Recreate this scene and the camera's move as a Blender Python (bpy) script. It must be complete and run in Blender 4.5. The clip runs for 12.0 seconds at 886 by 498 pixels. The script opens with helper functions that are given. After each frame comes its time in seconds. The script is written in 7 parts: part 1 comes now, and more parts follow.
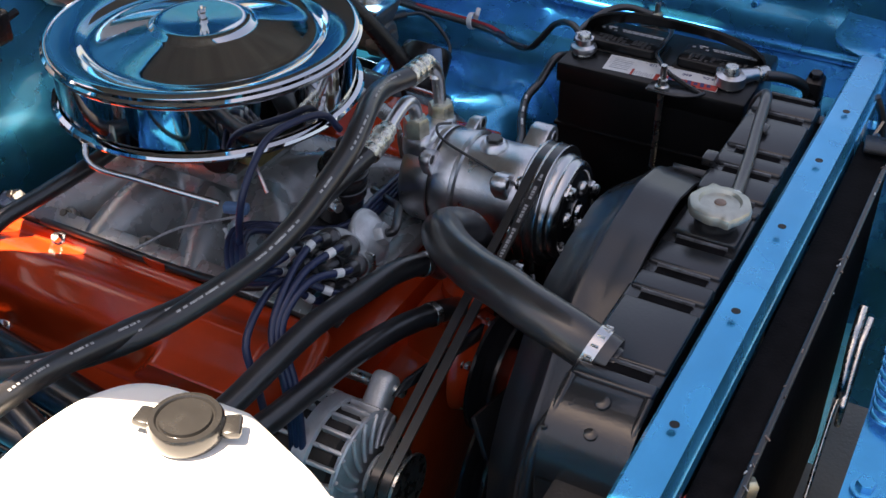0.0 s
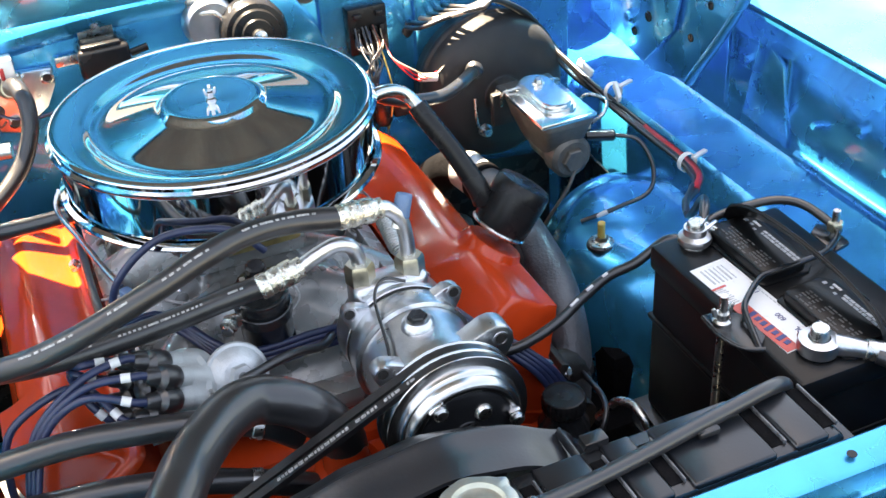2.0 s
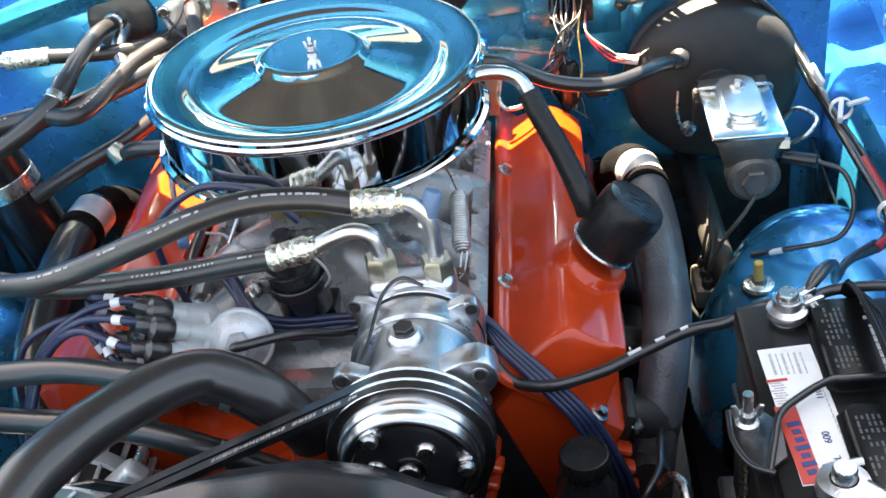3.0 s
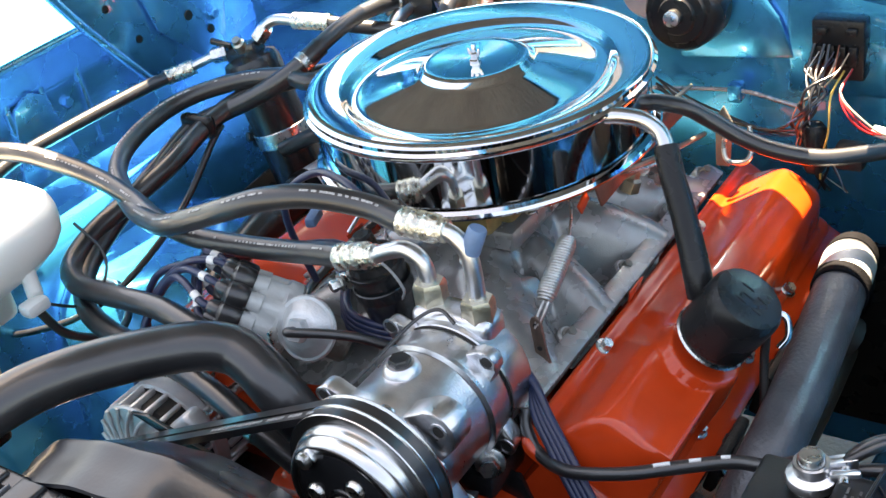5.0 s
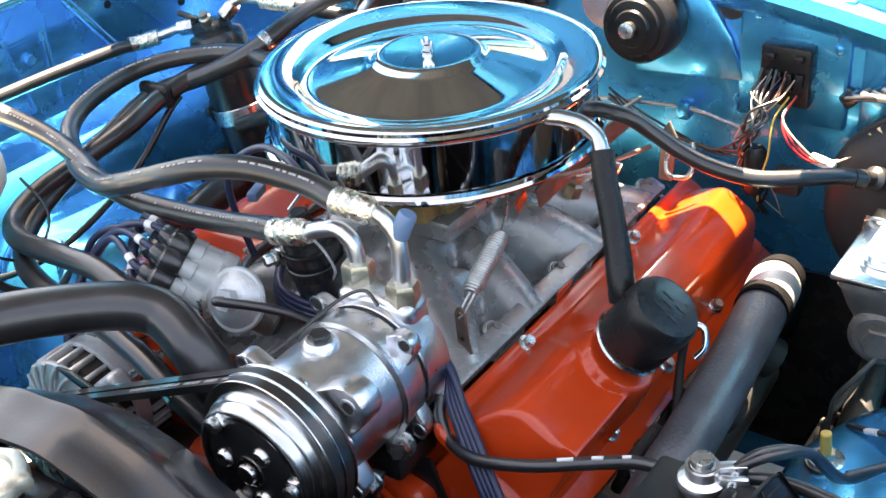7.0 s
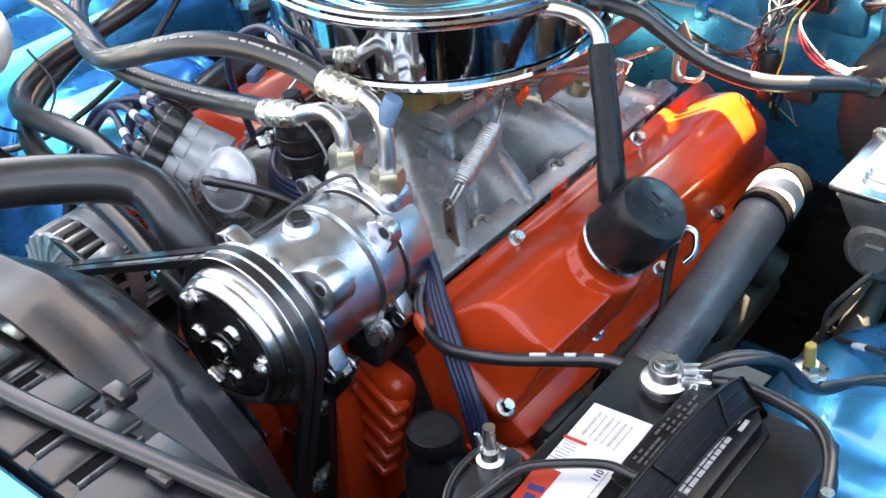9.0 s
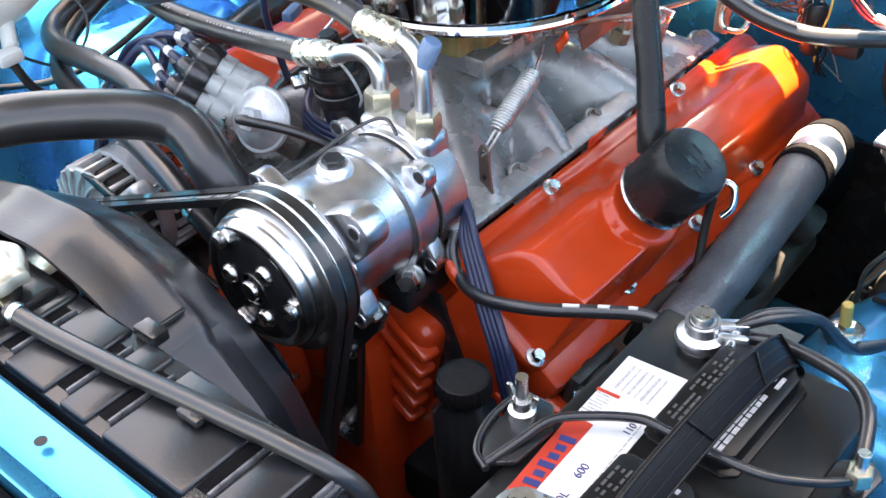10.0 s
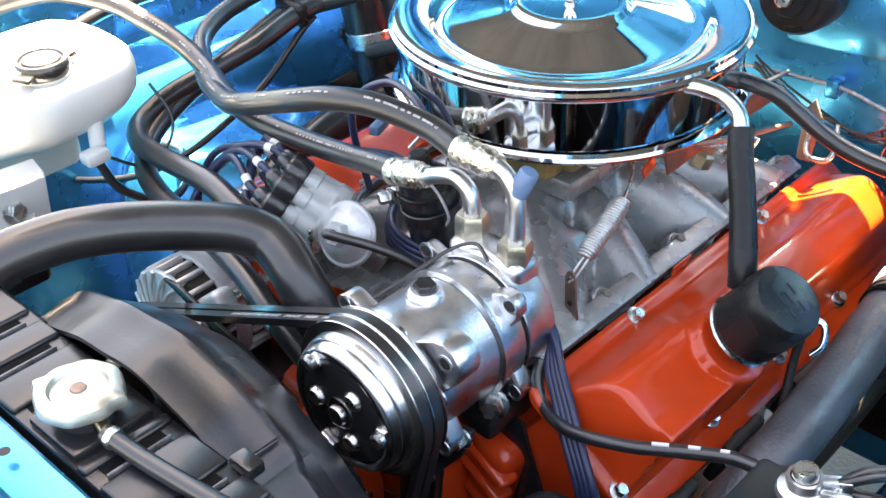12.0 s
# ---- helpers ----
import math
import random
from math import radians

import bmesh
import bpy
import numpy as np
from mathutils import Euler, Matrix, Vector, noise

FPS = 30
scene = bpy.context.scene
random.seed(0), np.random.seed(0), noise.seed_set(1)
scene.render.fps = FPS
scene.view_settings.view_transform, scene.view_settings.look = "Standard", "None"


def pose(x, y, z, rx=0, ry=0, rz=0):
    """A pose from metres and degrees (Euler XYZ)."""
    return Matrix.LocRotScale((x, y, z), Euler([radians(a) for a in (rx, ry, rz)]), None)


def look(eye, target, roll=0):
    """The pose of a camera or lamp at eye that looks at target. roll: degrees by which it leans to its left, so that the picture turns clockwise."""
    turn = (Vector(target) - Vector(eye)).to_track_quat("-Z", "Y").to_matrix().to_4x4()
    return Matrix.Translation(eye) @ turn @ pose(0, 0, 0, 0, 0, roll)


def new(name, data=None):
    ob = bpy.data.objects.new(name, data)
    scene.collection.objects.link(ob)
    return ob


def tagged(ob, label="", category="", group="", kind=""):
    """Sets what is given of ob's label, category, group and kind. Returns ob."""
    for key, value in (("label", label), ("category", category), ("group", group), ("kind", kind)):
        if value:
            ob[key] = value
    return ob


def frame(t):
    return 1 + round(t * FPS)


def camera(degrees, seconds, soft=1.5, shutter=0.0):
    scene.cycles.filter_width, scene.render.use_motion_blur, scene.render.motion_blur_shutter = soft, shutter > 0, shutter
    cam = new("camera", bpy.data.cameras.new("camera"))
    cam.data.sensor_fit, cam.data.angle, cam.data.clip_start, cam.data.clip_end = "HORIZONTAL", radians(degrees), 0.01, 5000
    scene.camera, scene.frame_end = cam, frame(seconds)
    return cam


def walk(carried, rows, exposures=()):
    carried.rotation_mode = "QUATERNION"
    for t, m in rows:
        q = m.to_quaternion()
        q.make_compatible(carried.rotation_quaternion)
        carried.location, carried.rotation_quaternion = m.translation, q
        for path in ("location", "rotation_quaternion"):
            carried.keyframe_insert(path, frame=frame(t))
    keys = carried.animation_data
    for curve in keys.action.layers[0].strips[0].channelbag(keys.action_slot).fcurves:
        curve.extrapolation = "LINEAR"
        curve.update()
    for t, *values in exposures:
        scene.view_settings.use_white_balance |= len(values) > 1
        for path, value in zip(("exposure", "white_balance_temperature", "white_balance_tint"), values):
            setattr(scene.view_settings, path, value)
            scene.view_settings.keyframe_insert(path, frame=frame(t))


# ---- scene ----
cam = camera(41.6, 12.0)
PATH = [
    (0, (-0.9394, -0.3421, 1.4522), (0.496, 0.4297, 0.2929), 0.25),
    (0.5, (-0.7775, -0.4607, 1.4462), (0.5975, 0.4296, 0.2988), 0.67),
    (1, (-0.6087, -0.6575, 1.4721), (0.5135, 0.6053, 0.4015), -2.35),
    (1.5, (-0.4595, -0.682, 1.4556), (0.383, 0.7907, 0.3968), -3.94),
    (2, (-0.1879, -0.6838, 1.4616), (0.4059, 0.8616, 0.3396), -4.16),
    (2.5, (0.0657, -0.671, 1.4224), (0.3815, 0.962, 0.3116), -4.54),
    (3, (0.2455, -0.6238, 1.4137), (0.0371, 1.0023, 0.2681), -8.42),
    (3.2, (0.3025, -0.5898, 1.4317), (-0.0637, 1.0084, 0.2865), -8.72),
    (4.8, (0.6287, -0.4124, 1.351), (-0.4591, 0.9081, 0.3152), -10.82),
    (5, (0.6327, -0.4174, 1.35), (-0.4482, 0.913, 0.3196), -11.32),
    (5.5, (0.6092, -0.4666, 1.3546), (-0.3933, 0.9148, 0.3122), -8.83),
    (6, (0.6047, -0.5217, 1.3573), (-0.3137, 0.9152, 0.3123), -6.97),
    (6.5, (0.6297, -0.4899, 1.3616), (-0.3322, 0.9289, 0.3312), -7.41),
    (6.7, (0.6517, -0.4549, 1.3506), (-0.3614, 0.9386, 0.3348), -6.41),
    (8.3, (0.7096, -0.3705, 1.3267), (-0.3661, 0.8903, 0.2073), -5.49),
    (8.5, (0.7166, -0.3725, 1.3257), (-0.3513, 0.8896, 0.2004), -6.69),
    (9, (0.7195, -0.3803, 1.3174), (-0.3499, 0.8509, 0.1596), -4.28),
    (9.5, (0.7118, -0.3863, 1.3181), (-0.3629, 0.7993, 0.1184), -3.06),
    (10, (0.7067, -0.3797, 1.3101), (-0.3624, 0.7829, 0.0831), -3.52),
    (10.5, (0.7068, -0.3701, 1.3125), (-0.3207, 0.8058, 0.0629), -4.88),
    (11, (0.6804, -0.3722, 1.3207), (-0.3483, 0.7968, 0.0655), -2.50),
    (11.5, (0.6657, -0.3774, 1.3351), (-0.4284, 0.8077, 0.1524), -2.75),
    (12, (0.652, -0.3883, 1.347), (-0.503, 0.7946, 0.2216), -2.11),
]
EXPOSURES = [(0, 2.33, 8600, 20), (0.5, 3.03, 8600, 18), (1.0, 3.30, 8800, 15), (1.5, 3.68, 9100, 13), (3.0, 3.80, 9500, 12), (5.0, 3.71, 9700, 14), (6.5, 3.82, 9700, 15), (8.5, 4.06, 9600, 16), (10.5, 4.32, 9600, 16), (12, 4.20, 9600, 16)]
walk(cam, [(t, look(eye, target, roll)) for t, eye, target, roll in PATH], EXPOSURES)

# ---- world, sun, exposure ----
SUN_WAY = Vector((-0.19, 0.33, 1.0)).normalized()      # towards the sun
world = bpy.data.worlds.new("sky")
scene.world = world
world.use_nodes = True
wn = world.node_tree.nodes
sky = wn.new("ShaderNodeTexSky")
sky.sky_type = "NISHITA"
sky.sun_disc = False
sky.sun_elevation = math.asin(SUN_WAY.z)
sky.sun_rotation = math.atan2(SUN_WAY.x, SUN_WAY.y)
sky.air_density, sky.dust_density = 1.0, 2.4
wn["Background"].inputs["Strength"].default_value = 0.060
world.node_tree.links.new(sky.outputs["Color"], wn["Background"].inputs["Color"])
sun = new("sun", bpy.data.lights.new("sun", "SUN"))
sun.data.energy, sun.data.angle, sun.data.color = 5.0, radians(0.5), (1.0, 0.95, 0.87)
sun.matrix_world = look(SUN_WAY * 10, (0, 0, 0))

# ---- materials ----
def mat(name, col, rough=0.5, metal=0.0, coat=0.0, var=0.12, scale=30.0, bump=0.05, fine=400.0, rvar=0.12, wave=0.0):
    """A surface with two scales of variation: broad stains and a fine grain."""
    m = bpy.data.materials.new(name)
    m.use_nodes = True
    n, l = m.node_tree.nodes, m.node_tree.links
    b = n["Principled BSDF"]
    tc = n.new("ShaderNodeTexCoord")
    big, small = n.new("ShaderNodeTexNoise"), n.new("ShaderNodeTexNoise")
    big.inputs["Scale"].default_value, big.inputs["Detail"].default_value = scale, 5.0
    small.inputs["Scale"].default_value, small.inputs["Detail"].default_value = fine, 3.0
    l.new(tc.outputs["Object"], big.inputs["Vector"])
    l.new(tc.outputs["Object"], small.inputs["Vector"])
    ramp = n.new("ShaderNodeValToRGB")
    ramp.color_ramp.elements[0].position, ramp.color_ramp.elements[1].position = 0.3, 0.7
    ramp.color_ramp.elements[0].color = [*(c * (1 - var) for c in col), 1]
    ramp.color_ramp.elements[1].color = [*(min(1.0, c * (1 + var)) for c in col), 1]
    l.new(big.outputs["Fac"], ramp.inputs["Fac"])
    l.new(ramp.outputs["Color"], b.inputs["Base Color"])
    rr = n.new("ShaderNodeMapRange")
    rr.inputs["To Min"].default_value, rr.inputs["To Max"].default_value = max(0.02, rough - rvar), min(1.0, rough + rvar)
    l.new(big.outputs["Fac"], rr.inputs["Value"])
    l.new(rr.outputs["Result"], b.inputs["Roughness"])
    b.inputs["Metallic"].default_value = metal
    b.inputs["Coat Weight"].default_value = coat
    b.inputs["Coat Roughness"].default_value = 0.06
    if bump:
        bp = n.new("ShaderNodeBump")
        bp.inputs["Strength"].default_value, bp.inputs["Distance"].default_value = bump, 0.002
        l.new(small.outputs["Fac"], bp.inputs["Height"])
        l.new(bp.outputs["Normal"], b.inputs["Normal"])
        if wave:
            roll, bw = n.new("ShaderNodeTexNoise"), n.new("ShaderNodeBump")
            roll.inputs["Scale"].default_value, roll.inputs["Detail"].default_value = 9.0, 1.5
            bw.inputs["Strength"].default_value, bw.inputs["Distance"].default_value = wave, 0.02
            l.new(tc.outputs["Object"], roll.inputs["Vector"])
            l.new(roll.outputs["Fac"], bw.inputs["Height"])
            l.new(bw.outputs["Normal"], bp.inputs["Normal"])
    return m


BLUE = mat("blue_metallic_paint", (0.007, 0.405, 0.75), 0.27, 0.76, 0.6, 0.12, 14, 0.04, 900, 0.08, 0.35)
ORANGE = mat("orange_enamel", (0.62, 0.052, 0.012), 0.18, 0.0, 0.2, 0.12, 18, 0.04, 260, 0.06, 0.10)
CHROME = mat("chrome", (0.66, 0.67, 0.68), 0.05, 1.0, 0.0, 0.02, 8, 0.0, 400, 0.03)
ALU = mat("cast_aluminium", (0.66, 0.67, 0.69), 0.31, 1.0, 0.0, 0.14, 45, 0.16, 420, 0.10)
ALU_TUBE = mat("drawn_aluminium", (0.70, 0.71, 0.73), 0.30, 1.0, 0.0, 0.08, 60, 0.05, 600, 0.08)
STEEL = mat("zinc_steel", (0.62, 0.62, 0.60), 0.28, 1.0, 0.0, 0.18, 120, 0.1, 600, 0.1)
BRIGHT = mat("machined_steel", (0.62, 0.62, 0.62), 0.24, 1.0, 0.0, 0.04, 60, 0.02, 900, 0.03)
BRASS = mat("yellow_zinc", (0.56, 0.51, 0.40), 0.32, 1.0, 0.0, 0.2, 90, 0.1, 500, 0.1)
CRIMP = mat("clear_zinc", (0.72, 0.69, 0.60), 0.28, 1.0, 0.0, 0.40, 160, 0.9, 240, 0.12)
ZINC = mat("bright_zinc_plate", (0.86, 0.86, 0.84), 0.20, 1.0, 0.0, 0.05, 40, 0.03, 400, 0.05)
SPRING = mat("dull_spring_steel", (0.56, 0.56, 0.55), 0.38, 0.85, 0.0, 0.2, 120, 0.1)
GOLD = mat("dichromate_carburettor", (0.46, 0.36, 0.16), 0.42, 0.8, 0.0, 0.35, 60, 0.2, 400, 0.12)
GREY = mat("grey_cast_paint", (0.34, 0.345, 0.34), 0.27, 0.50, 0.0, 0.16, 40, 0.16, 800, 0.1)
RUBBER = mat("black_rubber", (0.017, 0.017, 0.019), 0.34, 0.0, 0.35, 0.25, 35, 0.06, 500, 0.1)
HOSE = mat("black_hose_cover", (0.021, 0.021, 0.023), 0.33, 0.0, 0.2, 0.25, 40, 0.12, 700, 0.08)
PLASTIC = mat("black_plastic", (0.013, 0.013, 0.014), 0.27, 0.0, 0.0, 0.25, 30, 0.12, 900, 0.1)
CASE = mat("glossy_black_polypropylene", (0.007, 0.007, 0.0075), 0.32, 0.0, 0.0, 0.2, 24, 0.05, 700, 0.08)
SHROUD = mat("worn_black_plastic", (0.010, 0.012, 0.016), 0.29, 0.0, 0.10, 0.3, 9, 0.06, 300, 0.05, 0.05)
SATIN = mat("satin_black_paint", (0.016, 0.017, 0.019), 0.22, 0.1, 0.1, 0.3, 22, 0.12, 500, 0.1)
DARK = mat("dark_metal", (0.030, 0.028, 0.027), 0.55, 0.3, 0.0, 0.4, 25, 0.3, 300, 0.15)
CORE = mat("condenser_and_shade_black", (0.006, 0.006, 0.007), 0.75, 0.0, 0.0, 0.5, 45, 0.5, 350, 0.15)
BEAD_GLINT = mat("bead_glint_paint", (0.12, 0.125, 0.135), 0.30, 0.2, 0.1, 0.5, 90, 0.2, 500, 0.1)
PIPE = mat("grey_heat_paint", (0.095, 0.10, 0.11), 0.40, 0.3, 0.0, 0.32, 26, 0.5, 260, 0.12)
WHITE = mat("white_plastic", (0.80, 0.80, 0.77), 0.38, 0.0, 0.0, 0.03, 10, 0.05, 300, 0.06)
PAPER = mat("white_label", (0.76, 0.76, 0.75), 0.30, 0.0, 0.2, 0.04, 40, 0.0)
RED = mat("red_print", (0.55, 0.05, 0.03), 0.32, 0.0, 0.2, 0.08, 60, 0.0)
INK = mat("dark_blue_ink", (0.03, 0.04, 0.16), 0.4, 0.0, 0.0, 0.1, 60, 0.0)
GREYINK = mat("grey_print", (0.42, 0.42, 0.43), 0.5, 0.0, 0.0, 0.3, 300, 0.0)
HOSEINK = mat("faded_grey_print", (0.36, 0.36, 0.36), 0.5, 0.0, 0.0, 0.6, 500, 0.0)
PLUGWIRE = mat("dark_blue_silicone", (0.016, 0.026, 0.070), 0.34, 0.0, 0.1, 0.2, 60, 0.05)
SKYCAP = mat("blue_plastic_cap", (0.10, 0.19, 0.33), 0.45, 0.0, 0.0, 0.15, 90, 0.1)
DISTCAP = mat("grey_cap_plastic", (0.46, 0.49, 0.49), 0.42, 0.1, 0.0, 0.1, 50, 0.15, 500)
REDWIRE = mat("red_insulation", (0.42, 0.015, 0.02), 0.4, 0.0, 0.1, 0.1, 60, 0.05)
YELLOW = mat("yellow_insulation", (0.62, 0.42, 0.10), 0.45, 0.0, 0.0, 0.1, 60, 0.05)
TAN = mat("tan_insulation", (0.42, 0.33, 0.24), 0.5, 0.0, 0.0, 0.1, 60, 0.05)
COPPER = mat("copper_tube", (0.52, 0.27, 0.17), 0.36, 1.0, 0.0, 0.3, 80, 0.1)
CAPMETAL = mat("pressed_cap_metal", (0.47, 0.48, 0.43), 0.38, 0.85, 0.0, 0.12, 90, 0.12, 500, 0.1)
GREYCAP = mat("smoked_plastic_cap", (0.020, 0.020, 0.020), 0.25, 0.0, 0.6, 0.12, 60, 0.08)
CASTGREY = mat("bead_blasted_aluminium", (0.60, 0.62, 0.63), 0.42, 0.55, 0.0, 0.15, 50, 0.3, 500, 0.1)
RUSTY = mat("tarnished_steel", (0.24, 0.17, 0.14), 0.42, 0.7, 0.0, 0.35, 60, 0.3, 400, 0.12)
REDDISH = mat("brown_paint", (0.20, 0.06, 0.04), 0.5, 0.2, 0.0, 0.3, 40, 0.2)
BOOSTER = mat("matt_black_paint", (0.036, 0.036, 0.037), 0.45, 0.0, 0.0, 0.15, 30, 0.15, 600, 0.06)
IRON = mat("aged_cast_iron", (0.17, 0.155, 0.135), 0.48, 0.45, 0.0, 0.3, 50, 0.5, 300, 0.12)
PAD = mat("hood_pad", (0.078, 0.073, 0.069), 0.9, 0.0, 0.0, 0.3, 20, 0.6, 200)
ASPHALT = mat("worn_grey_asphalt", (0.14, 0.135, 0.125), 0.85, 0.0, 0.0, 0.3, 3, 0.9, 120)
GLASS = mat("dark_glass", (0.012, 0.014, 0.016), 0.06, 0.0, 0.0, 0.1, 4, 0.0)

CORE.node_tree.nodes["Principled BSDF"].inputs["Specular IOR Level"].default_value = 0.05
for m in (RUBBER, HOSE):
    m.node_tree.nodes["Principled BSDF"].inputs["Specular IOR Level"].default_value = 0.75
for m in (SHROUD, SATIN):
    m.node_tree.nodes["Principled BSDF"].inputs["Specular IOR Level"].default_value = 0.65
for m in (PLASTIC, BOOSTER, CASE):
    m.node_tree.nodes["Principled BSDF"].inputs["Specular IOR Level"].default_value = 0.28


# ---- mesh tools ----
BASE = {}


def mesh_of(name, bm, material, base, angle=38.0):
    bmesh.ops.recalc_face_normals(bm, faces=bm.faces)
    bmesh.ops.translate(bm, verts=bm.verts, vec=-base)
    me = bpy.data.meshes.new(name)
    bm.to_mesh(me)
    bm.free()
    me.materials.append(material)
    me.polygons.foreach_set("use_smooth", [True] * len(me.polygons))
    me.set_sharp_from_angle(angle=radians(angle))
    return me


def thing(name, at, label, category, group="", kind=""):
    """An Empty at the base of a thing; its parts are built in world metres."""
    ob = new(name)
    ob.location = at
    ob.empty_display_size = 0.02
    BASE[ob] = Vector(at)
    return tagged(ob, label, category, group, kind)


def part(name, bm, material, parent, label=""):
    ob = new(name, mesh_of(name, bm, material, BASE[parent]))
    ob.parent = parent
    BASE[ob] = BASE[parent]
    return tagged(ob, label)


def single(name, bm, material, label, category, group="", kind=""):
    """A thing of one mesh, its origin under its middle."""
    lo = Vector([min(v.co[k] for v in bm.verts) for k in range(3)])
    hi = Vector([max(v.co[k] for v in bm.verts) for k in range(3)])
    at = Vector(((lo.x + hi.x) / 2, (lo.y + hi.y) / 2, lo.z))
    ob = new(name, mesh_of(name, bm, material, at))
    ob.location = at
    BASE[ob] = at
    return tagged(ob, label, category, group, kind)


def bm_new():
    return bmesh.new()


def frame_of(axis):
    z = Vector(axis).normalized()
    x = z.orthogonal().normalized()
    if abs(z.z) < 0.95:
        x = Vector((0, 0, 1)).cross(z).normalized()
    return x, z.cross(x), z


def rings(bm, loops, closed=True, caps=True):
    rows = [[bm.verts.new(p) for p in loop] for loop in loops]
    n = len(rows[0])
    for a, b in zip(rows, rows[1:]):
        for k in range(n if closed else n - 1):
            bm.faces.new((a[k], a[(k + 1) % n], b[(k + 1) % n], b[k]))
    if caps:
        bm.faces.new(rows[0][::-1])
        bm.faces.new(rows[-1])
    return bm


def turned(profile, at, axis=(0, 0, 1), seg=40, caps=True, bm=None):
    """A turned body: profile rows are (radius, height along the axis)."""
    bm = bm or bm_new()
    x, y, z = frame_of(axis)
    o = Vector(at)
    loops = [[o + z * h + (x * math.cos(a) + y * math.sin(a)) * max(r, 1e-4) for a in [2 * math.pi * k / seg for k in range(seg)]] for r, h in profile]
    return rings(bm, loops, True, caps)


def rod(a, b, r, seg=14, bm=None, r2=None, edge=0.0):
    a, b = Vector(a), Vector(b)
    h = (b - a).length
    r2 = r if r2 is None else r2
    e = min(edge, h * 0.4, r * 0.6)
    prof = [(r, 0), (r2, h)] if e <= 0 else [(r - e, 0), (r, e), (r2, h - e), (r2 - e, h)]
    return turned(prof, a, b - a, seg, True, bm)


def box(c, s, bev=0.003, turn=None, bm=None, segs=2):
    bm = bm or bm_new()
    m = Matrix.Translation(c) @ (turn or Matrix()) @ Matrix.Diagonal((*s, 1))
    r = bmesh.ops.create_cube(bm, size=1, matrix=m)
    if bev > 0:
        edges = {e for v in r["verts"] for e in v.link_edges}
        bmesh.ops.bevel(bm, geom=list(edges), offset=min(bev, min(s) * 0.45), segments=segs, profile=0.5, affect="EDGES")
    return bm


def turn_of(rx=0, ry=0, rz=0):
    return pose(0, 0, 0, rx, ry, rz)


def plate(pts, vec, bev=0.0, bm=None):
    """A flat outline pushed along vec."""
    bm = bm or bm_new()
    vec = Vector(vec)
    low = [bm.verts.new(p) for p in pts]
    high = [bm.verts.new(Vector(p) + vec) for p in pts]
    n = len(pts)
    made = [bm.faces.new(low[::-1]), bm.faces.new(high)]
    for k in range(n):
        made.append(bm.faces.new((low[k], low[(k + 1) % n], high[(k + 1) % n], high[k])))
    if bev:
        edges = {e for f in made for e in f.edges}
        bmesh.ops.bevel(bm, geom=list(edges), offset=bev, segments=2, profile=0.5, affect="EDGES")
    return bm


def smooth_line(pts, n=8):
    """A Catmull-Rom line through the points."""
    p = [Vector(q) for q in pts]
    p = [p[0] * 2 - p[1], *p, p[-1] * 2 - p[-2]]
    out = []
    for k in range(1, len(p) - 2):
        a, b, c, d = p[k - 1 : k + 3]
        for s in range(n):
            t = s / n
            out.append(0.5 * (2 * b + (c - a) * t + (2 * a - 5 * b + 4 * c - d) * t * t + (3 * b - a - 3 * c + d) * t**3))
    return out + [p[-2]]


def carried_frames(line):
    ways = [(line[min(k + 1, len(line) - 1)] - line[max(k - 1, 0)]).normalized() for k in range(len(line))]
    x = frame_of(ways[0])[0]
    rows = []
    for w in ways:
        x = (x - w * x.dot(w)).normalized()
        rows.append((x, w.cross(x), w))
    return rows


def tube(pts, r, seg=14, n=8, bm=None, smooth=True):
    bm = bm or bm_new()
    seg = max(seg, 11)
    line = smooth_line(pts, n) if smooth else [Vector(q) for q in pts]
    fr = carried_frames(line)
    rs = r if isinstance(r, (list, tuple)) else [r] * len(line)
    if len(rs) != len(line):
        rs = list(np.interp(np.linspace(0, 1, len(line)), np.linspace(0, 1, len(rs)), rs))
    loops = [[p + (x * math.cos(a) + y * math.sin(a)) * q for a in [2 * math.pi * k / seg for k in range(seg)]] for p, (x, y, _), q in zip(line, fr, rs)]
    return rings(bm, loops)


def hexagon(at, axis, r, h, bm=None):
    return turned([(r, 0), (r, h * 0.8), (r * 0.88, h)], at, axis, 6, True, bm)


def bolt(at, axis, r=0.006, h=0.005, material=None, parent=None, name="bolt"):
    """A flanged hexagon bolt head."""
    bm = turned([(r * 1.45, 0), (r * 1.45, h * 0.25), (r * 1.1, h * 0.35)], at, axis, 16)
    hexagon(Vector(at) + Vector(axis).normalized() * h * 0.3, axis, r, h, bm)
    return part(name, bm, material or STEEL, parent)


def outline(w, h, r, n=4):
    """A rounded rectangle, centred, as (u, v) rows."""
    out = []
    for cx, cy, a0 in ((w / 2 - r, h / 2 - r, 0), (-w / 2 + r, h / 2 - r, 90), (-w / 2 + r, -h / 2 + r, 180), (w / 2 - r, -h / 2 + r, 270)):
        out += [(cx + r * math.cos(radians(a0 + 90 * k / n)), cy + r * math.sin(radians(a0 + 90 * k / n))) for k in range(n + 1)]
    return out


